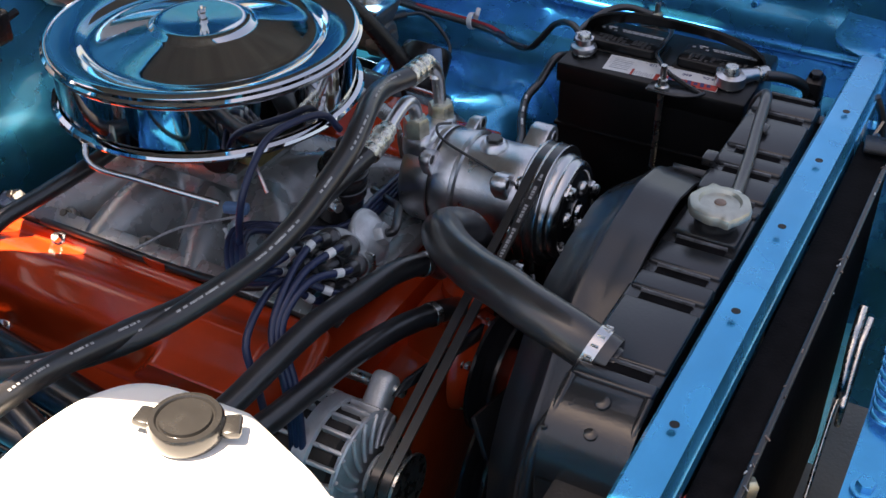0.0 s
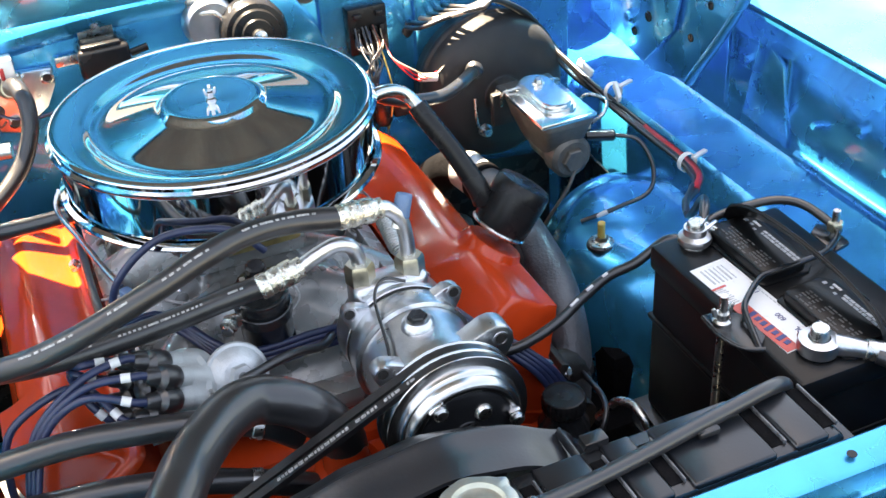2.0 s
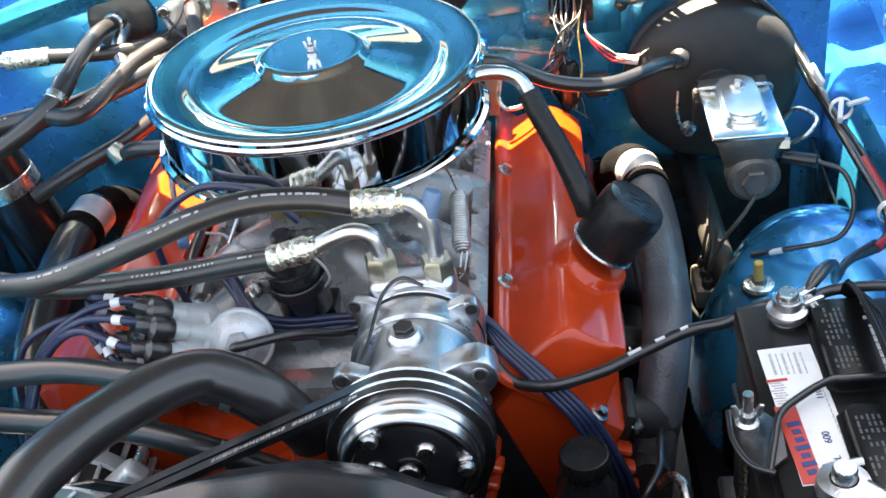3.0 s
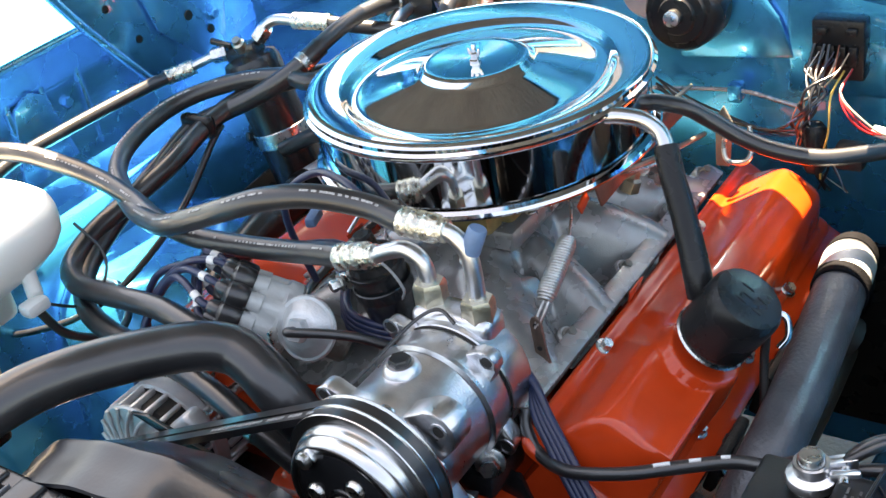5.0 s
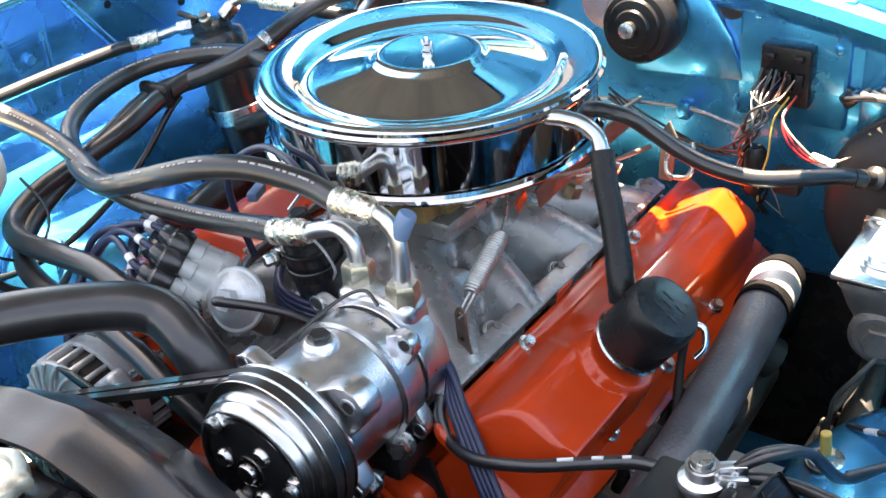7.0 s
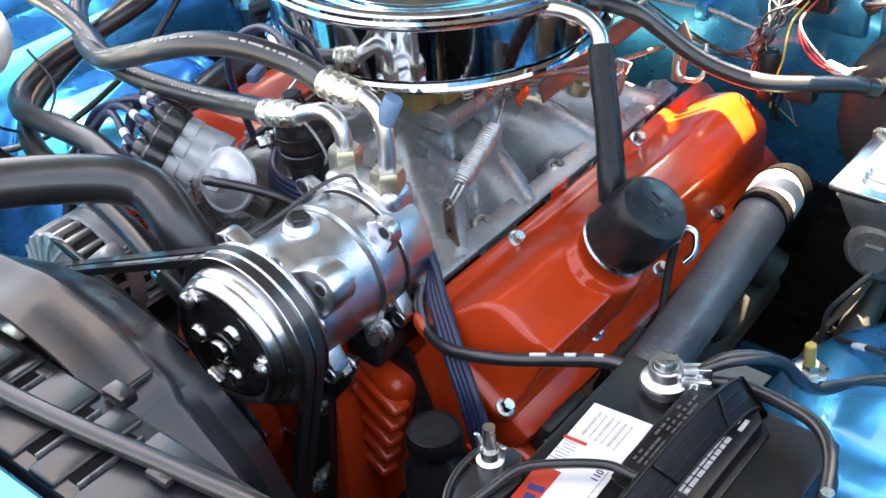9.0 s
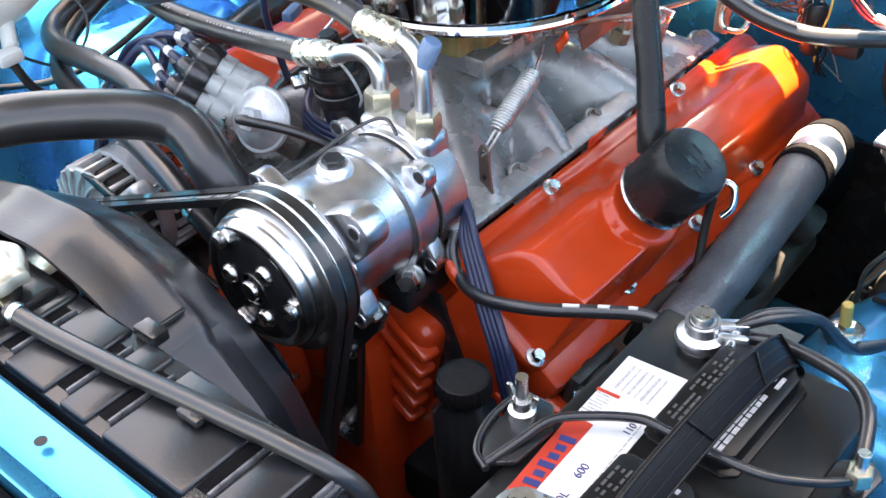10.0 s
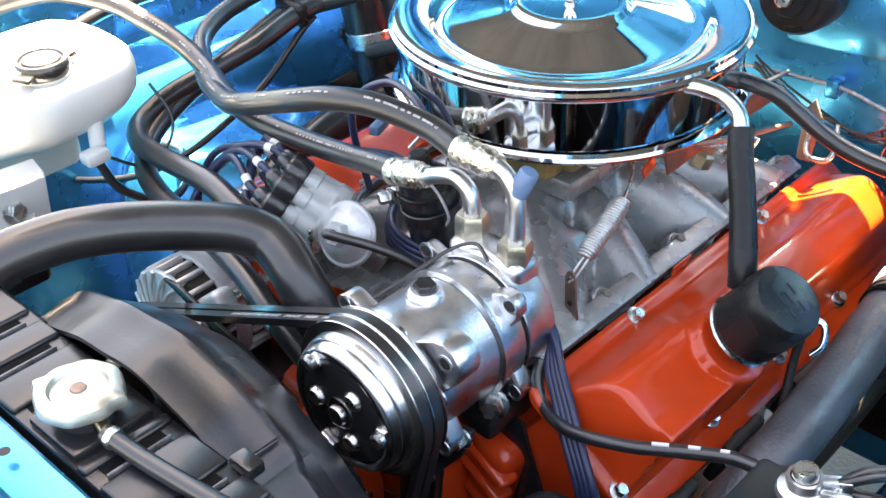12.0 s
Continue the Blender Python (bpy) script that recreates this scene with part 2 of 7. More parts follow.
def dashes(pts, r, side, spans, width, lift=0.0006):
    """Bars of print lying on a hose: spans are (start, end) along the line, 0 to 1."""
    bm = bm_new()
    line = smooth_line(pts, 14)
    fr = carried_frames(line)
    far = [0.0]
    for a, b in zip(line, line[1:]):
        far.append(far[-1] + (b - a).length)
    for s0, s1 in spans:
        rows = []
        for k in range(5):
            s = (s0 + (s1 - s0) * k / 4) * far[-1]
            i = min(max(int(np.searchsorted(far, s)) - 1, 0), len(line) - 2)
            t = (s - far[i]) / max(1e-9, far[i + 1] - far[i])
            p, w = line[i].lerp(line[i + 1], t), fr[i][2]
            up = (Vector(side) - w * Vector(side).dot(w)).normalized()
            ac = w.cross(up)
            half = width / 2 / r
            rows.append([p + (up * math.cos(a) + ac * math.sin(a)) * (r + lift) for a in (-half, 0, half)])
        rings(bm, rows, False, False)
    return bm


def wire(name, pts, r, material, label, group="", category="wire"):
    return single(name, tube(pts, r, 8, 6), material, label, category, group)

# ---- ground and car body ----
bm = bm_new()
bmesh.ops.create_grid(bm, x_segments=40, y_segments=40, size=400)
for v in bm.verts:
    v.co = (v.co.x * abs(v.co.x) / 400, v.co.y * abs(v.co.y) / 400, 0)
ground = single("ground", bm, ASPHALT, "worn grey asphalt under and round the car", "ground", kind="structure")

body = thing("car_body", (0, 0.3, 0), "metallic blue car body with an open engine bay", "car", kind="structure")


def sheet(profile, y0, y1, thick=0.003):
    """A bent sheet: an (x, z) line with thickness, pushed along y."""
    pts = [Vector((x, 0, z)) for x, z in profile]
    back = []
    for k, p in enumerate(pts):
        w = (pts[min(k + 1, len(pts) - 1)] - pts[max(k - 1, 0)]).normalized()
        back.append(p + Vector((-w.z, 0, w.x)) * thick)
    loop = [(p.x, y0, p.z) for p in pts] + [(p.x, y0, p.z) for p in back[::-1]]
    bm = bm_new()
    low = [bm.verts.new(p) for p in loop]
    high = [bm.verts.new((p[0], y1, p[2])) for p in loop]
    n, h = len(loop), len(pts)
    for k in range(n):
        bm.faces.new((low[k], low[(k + 1) % n], high[(k + 1) % n], high[k]))
    for row in (low, high):
        for k in range(h - 1):
            bm.faces.new((row[k], row[k + 1], row[n - 2 - k], row[n - 1 - k]))
    return bm


APRON = [(0.50, 0.10), (0.575, 0.30), (0.600, 0.56), (0.608, 0.62), (0.616, 0.65), (0.628, 0.662), (0.66, 0.664), (0.700, 0.672), (0.712, 0.680), (0.716, 0.70),
         (0.716, 0.735), (0.722, 0.745), (0.722, 0.800), (0.714, 0.812), (0.706, 0.85), (0.695, 0.862), (0.684, 0.864)]
WING = [(0.684, 0.868), (0.70, 0.872), (0.74, 0.880), (0.80, 0.878), (0.86, 0.862), (0.905, 0.825), (0.93, 0.76), (0.945, 0.62), (0.94, 0.40), (0.90, 0.22)]
for side in (1, -1):
    apron = part("inner_fender", sheet([(side * x, z) for x, z in APRON], -0.24, 0.90, 0.004 * side), BLUE, body, "metallic blue inner fender with pressed ledge")
    part("fender", sheet([(side * x, z) for x, z in WING], -0.48, 1.5, 0.004 * side), BLUE, body)
    # pressed ribs and bolts along the fender wall
    part("rib", box((side * 0.706, 0.14, 0.690), (0.012, 0.40, 0.012), 0.005), BLUE, apron)
    for y in (0.395, 0.455, 0.52):
        part("rib", box((side * 0.716, y, 0.755), (0.012, 0.010, 0.13), 0.004), BLUE, apron)
    for y in (-0.08, 0.10, 0.26, 0.425, 0.49, 0.62):
        bolt((side * 0.721, y, 0.770), (-side, 0, 0.1), 0.008, 0.008, BLUE, apron)
    part("bracket_plate", plate([(side * 0.7135, y, z) for y, z in ((0.375, 0.69), (0.40, 0.80), (0.43, 0.815), (0.455, 0.80), (0.475, 0.70))], (-side * 0.008, 0, 0), 0.003), BLUE, apron)
    part("stiffener", tube([(side * 0.722, y, 0.803 + 0.002 * math.sin(9 * y)) for y in (-0.22, -0.05, 0.12, 0.30, 0.50, 0.72)], 0.006, 8, 4), BLUE, apron)
    part("stiffener", tube([(side * 0.712, y, 0.688) for y in (-0.22, 0.0, 0.15, 0.33, 0.36)], 0.009, 8, 4), BLUE, apron)
    for y in (0.02, 0.20, 0.33, 0.57):
        part("stud", rod((side * 0.722, y, 0.745), (side * 0.704, y, 0.747), 0.0055, 10, edge=0.001), BLUE, apron)
    part("clip", box((side * 0.706, 0.030, 0.806), (0.022, 0.030, 0.020), 0.003), PLASTIC, apron, "dark plastic clip")
    # shock tower
    prof = [(0.165, 0.20), (0.160, 0.42), (0.153, 0.50), (0.144, 0.548), (0.130, 0.583), (0.112, 0.604), (0.094, 0.613), (0.075, 0.614), (0.05, 0.612), (0.02, 0.611)]
    tower = turned(prof, (side * 0.540, 0.42, 0), (0, 0, 1), 56)
    for v in tower.verts:
        v.co.z -= max(0.0, 0.50 - abs(v.co.x)) * 0.25 if v.co.z > 0.5 else 0
        v.co.y = 0.42 + (v.co.y - 0.42) * 1.10
        v.co.x = side * min(abs(v.co.x), 0.606)
    part("arch", tube([(side * (0.545 + 0.075 * math.cos(radians(q))) , 0.575 - 0.02 * math.sin(radians(q)), 0.500 + 0.085 * math.sin(radians(q))) for q in range(0, 181, 20)], 0.020, 14, 4), BLUE, body, "pressed arch behind the tower")
    part("shock_tower", tower, BLUE, body, "rounded blue shock tower pressing")

# firewall with its openings' surrounds and pressed panels
fw = part("firewall", box((0, 0.785, 0.58), (1.20, 0.03, 0.66), 0.004), BLUE, body, "flat metallic blue firewall")
part("pressing", plate([(0.085, 0.772, 0.785), (0.222, 0.772, 0.795), (0.205, 0.772, 0.845), (0.165, 0.772, 0.905), (0.070, 0.772, 0.905)], (0, -0.012, 0), 0.005), BLUE, fw)
part("pressing", box((0.275, 0.768, 0.83), (0.125, 0.012, 0.150), 0.005), BLUE, fw)
part("pressing", box((0.385, 0.768, 0.80), (0.07, 0.010, 0.16), 0.005), BLUE, fw)
for x, z in ((0.235, 0.878), (0.262, 0.876), (0.288, 0.874), (0.325, 0.850)):
    part("rivet", turned([(0.006, 0), (0.005, 0.003), (0.002, 0.004)], (x, 0.762, z), (0, -1, 0), 12), BLUE, fw)
# toe board curving forward below
part("toe_board", plate([(-0.70, 0.77, 0.25), (0.70, 0.77, 0.25), (0.70, 0.80, 0.50), (-0.70, 0.80, 0.50)], (0, 0.01, 0.0)), BLUE, fw)

loops = []
for k in range(25):
    x = -0.555 + 1.11 * k / 24
    d = -0.30 * x * x
    loops.append([(x, 0.772, 0.885 + d), (x, 0.752, 0.902 + d), (x, 0.744, 0.918 + d), (x, 0.752, 0.930 + d), (x, 0.79, 0.942 + d), (x, 0.86, 0.955 + d), (x, 1.02, 0.972 + d), (x, 1.02, 0.94 + d), (x, 0.80, 0.90 + d)])
part("cowl", rings(bm_new(), loops), BLUE, body, "blue cowl panel below the windscreen")
for side in (1, -1):
    part("cowl_side", box((side * 0.560, 0.90, 0.60), (0.010, 0.20, 0.42), 0.003), BLUE, body)
    part("hinge_floor", box((side * 0.60, 0.85, 0.652), (0.08, 0.11, 0.006), 0.002), BLUE, body)
    part("hinge_pocket", box((side * 0.66, 0.905, 0.70), (0.12, 0.010, 0.40), 0.003), BLUE, body)
part("cowl_vent", box((0, 0.93, 0.968), (0.90, 0.07, 0.012), 0.003), DARK, body)
part("windscreen", plate([(-0.62, 1.02, 0.955), (0.62, 1.02, 0.955), (0.56, 1.45, 1.28), (-0.56, 1.45, 1.28)], (0, 0.004, -0.006)), GLASS, body)
part("roof", box((0, 1.9, 1.29), (1.2, 0.95, 0.03), 0.01), BLUE, body)
for side in (1, -1):
    part("pillar", tube([(side * 0.640, 1.02, 0.93), (side * 0.610, 1.24, 1.12), (side * 0.575, 1.46, 1.285)], 0.026, 10, 5), BLUE, body)
    part("rear_pillar", tube([(side * 0.600, 2.35, 1.285), (side * 0.700, 2.50, 0.90)], 0.050, 10, 4), BLUE, body)
    part("door_panel", sheet([(side * x, z) for x, z in ((0.66, 0.93), (0.78, 0.90), (0.88, 0.84), (0.935, 0.70), (0.93, 0.40), (0.88, 0.24))], 1.51, 2.55, 0.004 * side), BLUE, body)

# raised hood: skin, edge frame and pad
H0, HA, HL = Vector((0, 0.702, 0.950)), 58.0, 1.33
hood_turn = Matrix.Translation(H0) @ turn_of(180 - HA, 0, 0)


def hood_half(v):
    return 0.655 - 0.103 * min(1.0, max(0.0, v - 0.12) / 0.45)


def hood_slab(pts, z0, z1, bev=0.005):
    bm = plate([(x, v, z0) for x, v in pts], (0, 0, z1 - z0), bev)
    bmesh.ops.transform(bm, matrix=hood_turn, verts=bm.verts)
    return bm


def hood_panel(v0, v1, inset, z0, z1, bev=0.005, rear=()):
    """A slab of the hood between two distances from its rear edge, which may be notched for sunlight."""
    vs = [v0 + (v1 - v0) * k / 6 for k in range(7)]
    edge = [(-x, v) for x, v in rear[::-1]] + list(rear)
    return hood_slab([(hood_half(v) - inset, v) for v in vs] + [(-hood_half(v) + inset, v) for v in vs[::-1]] + edge, z0, z1, bev)


# The rear notches are made up to let sun onto the exhaust pipe.
hood = part("hood", hood_panel(0, HL, 0, -0.018, -0.006, rear=((0.240, 0.0), (0.246, 0.125), (0.304, 0.125), (0.310, 0.0))), BLUE, body, "raised blue hood")
part("frame", hood_slab(((-0.232, 0.005), (0.232, 0.005), (0.240, 0.128), (-0.240, 0.128)), -0.005, 0.022, 0.008), BLUE, hood)
for side in (1, -1):
    part("frame", hood_slab(((side * 0.318, 0.005), (side * 0.645, 0.005), (side * 0.645, 0.128), (side * 0.311, 0.128)), -0.005, 0.022, 0.008), BLUE, hood)
part("frame", hood_panel(HL - 0.10, HL - 0.01, 0.01, -0.005, 0.022, 0.008), BLUE, hood)
part("pad", hood_panel(0.133, HL - 0.105, 0.130, -0.004, 0.010), PAD, hood, "dark fibre pad")
for side in (1, -1):
    bm = plate([(side * (hood_half(v) - k), v, -0.005) for v, k in ((0.130, 0.012), (0.16, 0.012), (0.57, 0.012), (HL - 0.102, 0.012), (HL - 0.102, 0.126), (0.57, 0.126), (0.16, 0.126), (0.130, 0.126))], (0, 0, 0.027), 0.008)
    bmesh.ops.transform(bm, matrix=hood_turn, verts=bm.verts)
    part("frame", bm, BLUE, hood)
# Unseen flaps added to bound the sun patch on the fender ledge.
for side in (1, -1):
    part("sun_flap", box((side * 0.587, 0.745, 0.950), (0.066, 0.26, 0.016), 0.005), BLUE, hood)

# hood hinges
for side in (1, -1):
    # the two hinges do not stand quite alike
    dy, dz = (0.0, 0.0) if side > 0 else (0.065, 0.025)
    out = [(0.53, 0.735), (0.455, 0.84), (0.405, 0.92), (0.50, 1.04), (0.70, 1.05), (0.80, 0.92), (0.80, 0.745), (0.63, 0.712)]
    hinge = part("hood_hinge", plate([(side * 0.655, y + dy, z + dz) for y, z in out], (side * 0.006, 0, 0), 0.002), BLUE, body, "blue pressed hood hinge plate")
    part("flange", tube([(side * 0.655, y + dy, z + dz) for y, z in out[:3]], 0.007, 8, 5), BLUE, hinge)
    part("arm", plate([(side * 0.645, y + dy, z + dz) for y, z in ((0.63, 0.728), (0.56, 0.800), (0.545, 0.86), (0.60, 0.95), (0.66, 0.96), (0.645, 0.86), (0.70, 0.80), (0.68, 0.735))], (side * 0.005, 0, 0), 0.002), BLUE, hinge)
    part("long_slot", box((side * 0.6535, 0.56 + dy, 0.93 + dz), (0.002, 0.075, 0.028), 0.0008, turn_of(35, 0, 0)), PLASTIC, hinge)
    for y, z, r in ((0.655, 0.765, 0.007), (0.62, 0.800, 0.008), (0.60, 0.84, 0.006), (0.625, 0.865, 0.007), (0.61, 0.905, 0.008), (0.49, 0.86, 0.006), (0.47, 0.90, 0.005), (0.53, 0.80, 0.006)):
        part("hole", turned([(r, 0), (r * 0.9, 0.0015)], (side * (0.6445 if y > 0.55 else 0.6545), y + dy, z + dz), (-side, 0, 0), 12), PLASTIC, hinge)
    for y, z in ((0.665, 0.785), (0.635, 0.93), (0.72, 0.80)):
        bolt((side * (0.645 if y < 0.7 else 0.655), y + dy, z + dz), (-side, 0, 0), 0.008, 0.007, BLUE, hinge)

# radiator support bar, side closing panels, front plate
sup = part("radiator_support", sheet([(-0.165, 0.795), (-0.168, 0.811), (-0.171, 0.8135), (-0.198, 0.8135), (-0.2025, 0.811), (-0.2055, 0.790), (-0.2075, 0.788), (-0.2085, 0.774)], -0.56, 0.505, 0.003), BLUE, body, "blue radiator support bar")
for v in sup.data.vertices:
    x, y, z = v.co.y, v.co.x, v.co.z
    wx = x + BASE[body].y
    v.co = (wx - BASE[body].x, y - BASE[body].y + BASE[body].x, z - 0.035 * max(0.0, wx))
for x in (-0.27, -0.108, 0.045, 0.197, 0.330):
    part("bolt_hole", turned([(0.0042, 0), (0.0042, 0.0006)], (x, -0.188, 0.8136 - 0.035 * max(0, x)), (0, 0, 1), 14), PLASTIC, sup)
part("end_gusset", plate([(0.50, -0.212, 0.786), (0.515, -0.243, 0.784), (0.56, -0.262, 0.780), (0.62, -0.25, 0.776), (0.67, -0.19, 0.775), (0.68, -0.12, 0.775), (0.60, -0.118, 0.780), (0.565, -0.125, 0.783), (0.540, -0.142, 0.785), (0.515, -0.175, 0.786)], (0, 0, -0.004), 0.001), BLUE, body, "blue corner gusset")
for x, y in ((0.531, -0.193), (0.562, -0.194)):
    bolt((x, y, 0.784), (0, 0, 1), 0.008, 0.007, BLUE, body)
part("end_gusset", plate([(-0.54, -0.165, 0.799), (-0.54, -0.225, 0.799), (-0.66, -0.24, 0.775), (-0.66, -0.12, 0.775)], (0, 0, -0.004), 0.001), BLUE, body)
for side in (1, -1):
    part("side_panel", box((side * 0.545, -0.20, 0.47), (0.30, 0.012, 0.60), 0.003), BLUE, body, "blue radiator closing panel")
    part("side_panel", box((side * 0.58, -0.40, 0.48), (0.012, 0.40, 0.60), 0.003), BLUE, body)
part("wire_tab", box((0.452, -0.2105, 0.725), (0.070, 0.010, 0.012), 0.002, turn_of(0, 34, 0)), BLUE, body)
part("lower_crossmember", box((0, -0.17, 0.22), (1.2, 0.10, 0.08), 0.01), SATIN, body)
fp = part("front_plate", plate([(-0.52, -0.315, 0.745), (-0.10, -0.315, 0.745), (-0.06, -0.313, 0.745), (0.12, -0.313, 0.745), (0.34, -0.318, 0.745), (0.52, -0.33, 0.74), (0.60, -0.34, 0.735), (0.60, -0.52, 0.72), (-0.60, -0.52, 0.72), (-0.60, -0.33, 0.735)], (0, 0, -0.005), 0.0015), BLUE, body, "blue hood latch panel")
part("front_skirt", box((0, -0.320, 0.66), (0.50, 0.004, 0.16), 0.001), BLUE, fp)
part("slot", box((0.078, -0.348, 0.7455), (0.058, 0.040, 0.002), 0.0008), DARK, fp)
part("slot_lip", tube([(0.045, -0.348, 0.746), (0.050, -0.325, 0.746), (0.078, -0.320, 0.746), (0.106, -0.325, 0.746), (0.111, -0.348, 0.746), (0.106, -0.372, 0.746), (0.078, -0.377, 0.746), (0.050, -0.372, 0.746), (0.045, -0.348, 0.746)], 0.003, 6, 5), BLUE, fp)
for x, y in ((-0.022, -0.330), (-0.196, -0.332), (-0.10, -0.41)):
    bolt((x, y, 0.745), (0, 0, 1), 0.008, 0.007, BLUE, fp)
line = [(-0.105 + 0.065 * a / 50.4 + 0.017 * math.cos(a), -0.336 + 0.006 * a / 50.4 + 0.017 * math.sin(a), 0.7485 + 0.042 * a / 50.4) for a in [0.35 * k for k in range(145)]]
part("latch_spring", tube(line, 0.0026, 7, 1, smooth=False), BLUE, fp, "blue painted coil spring")
part("latch_lever", plate([(0.05, -0.292, 0.735), (0.022, -0.290, 0.722), (-0.03, -0.292, 0.680), (-0.032, -0.292, 0.655), (-0.012, -0.292, 0.655), (0.01, -0.292, 0.69), (0.062, -0.292, 0.722)], (0, 0.006, 0), 0.0015), STEEL, fp, "bare steel latch lever")
part("latch_hook", tube([(0.045, -0.280, 0.748), (0.03, -0.280, 0.735), (0.005, -0.281, 0.728), (-0.02, -0.284, 0.70), (-0.015, -0.285, 0.675)], 0.0045, 8, 5), STEEL, fp)
part("release_rod", tube([(-0.012, -0.286, 0.680), (-0.03, -0.282, 0.672), (-0.10, -0.282, 0.60), (-0.20, -0.282, 0.575), (-0.235, -0.283, 0.560)], 0.0022, 7, 6), STEEL, fp)
part("grille_back", box((0, -0.56, 0.50), (1.2, 0.012, 0.46), 0.004), DARK, body)
part("bay_floor", box((0, 0.32, 0.16), (1.05, 0.90, 0.01), 0.002), DARK, body)
for side in (1, -1):
    part("frame_rail", box((side * 0.47, 0.28, 0.36), (0.11, 1.00, 0.14), 0.015), SATIN, body, "black chassis rail")
    # Black sheets added over the lower blue walls to imitate deep shade.
    part("wall_shade_sheet", plate([(side * 0.585, 0.50, 0.30), (side * 0.585, 0.77, 0.30), (side * 0.588, 0.765, 0.575), (side * 0.588, 0.56, 0.560)], (-side * 0.004, 0, 0), 0.001), PLASTIC, body, "added black sheet standing in for shade low in the bay")
    part("toe_shade_sheet", plate([(side * 0.10, 0.766, 0.30), (side * 0.56, 0.766, 0.30), (side * 0.56, 0.766, 0.540), (side * 0.33, 0.766, 0.570), (side * 0.10, 0.766, 0.540)], (0, -0.005, 0), 0.001), PLASTIC, body)

# ---- engine ----
engine = thing("engine", (0, 0.45, 0.20), "orange painted V8 engine block and heads", "engine")
part("block", box((0, 0.45, 0.42), (0.34, 0.50, 0.40), 0.02), ORANGE, engine)
part("oil_pan", box((0, 0.45, 0.215), (0.26, 0.52, 0.09), 0.03), SATIN, engine)
for side in (1, -1):
    hd = part("cylinder_head", box((side * 0.207, 0.467, 0.582), (0.128, 0.526, 0.125), 0.012, turn_of(0, side * 36, 0)), ORANGE, engine)
    for k in range(5):
        part("casting_rib", box((side * 0.262, 0.206 + 0.002 * k, 0.49 + 0.022 * k), (0.10 - 0.006 * k, 0.018, 0.008), 0.004, turn_of(0, side * 25, 0)), ORANGE, hd)
# timing cover and water pump
part("timing_cover", box((0, 0.175, 0.43), (0.24, 0.06, 0.30), 0.02), ORANGE, engine)
part("pump_housing", box((0.02, 0.160, 0.575), (0.15, 0.06, 0.11), 0.025), ORANGE, engine)
pump = part("pump_nose", turned([(0.062, 0), (0.058, 0.012), (0.032, 0.03), (0.030, 0.075)], (0, 0.125, 0.545), (0, -1, 0), 28), ORANGE, engine)
for a in range(5):
    bolt((0.05 * math.cos(1.26 * a), 0.114, 0.545 + 0.05 * math.sin(1.26 * a)), (0, -1, 0), 0.006, 0.006, STEEL, pump)
part("thermostat_housing", turned([(0.034, 0), (0.033, 0.01), (0.024, 0.016), (0.022, 0.045)], (0.010, 0.132, 0.642), (-0.05, -0.10, 1), 24), ORANGE, engine)
side_case = part("side_casting", box((0.128, 0.200, 0.552), (0.060, 0.040, 0.130), 0.014, turn_of(0, 14, -8), segs=3), ORANGE, engine, "ribbed orange casting beside the belt")
for k in range(5):
    part("casting_rib", box((0.118 + 0.006 * k, 0.184, 0.502 + 0.023 * k), (0.062, 0.022, 0.010), 0.0045, turn_of(0, 20, -8), segs=3), ORANGE, side_case)
# crank and pump pulleys with the fan
for x, z, r, y in ((0.0, 0.40, 0.090, 0.080), (0.0, 0.545, 0.075, 0.080)):
    part("pulley", turned([(0.02, 0), (r, 0.0), (r, 0.004), (r - 0.012, 0.010), (r, 0.016), (r - 0.012, 0.022), (r, 0.028), (r, 0.032), (0.02, 0.032)], (x, y - 0.016, z), (0, 1, 0), 40), SATIN, engine)
fan = part("fan", turned([(0.045, 0), (0.045, 0.018)], (0.0, 0.028, 0.545), (0, 1, 0), 28), SATIN, engine, "black fan")
for k in range(6):
    a = k * 1.047 + 0.3
    bm = box((0.105, 0, 0), (0.12, 0.006, 0.050), 0.002, turn_of(28, 0, 0))
    bmesh.ops.transform(bm, matrix=Matrix.Translation((0, 0.035, 0.545)) @ Matrix.Rotation(a, 4, "Y"), verts=bm.verts)
    part("blade", bm, SATIN, fan)


def vc_point(side, u, y, n):
    """A point of a valve cover: u across from the inner rail, n above the gasket face."""
    return Vector((side * (0.1683 + 0.81 * u + 0.59 * n), y, 0.6797 - 0.59 * u + 0.81 * n))


def vc_way(side):
    return Vector((side * 0.59, 0, 0.81))


def soft_min(*rows, k=0.0022):
    low = min(rows)
    return low - k * math.log(sum(math.exp((low - r) / k) for r in rows))


def soft_max(*rows, k=0.0022):
    return -soft_min(*(-r for r in rows), k=k)


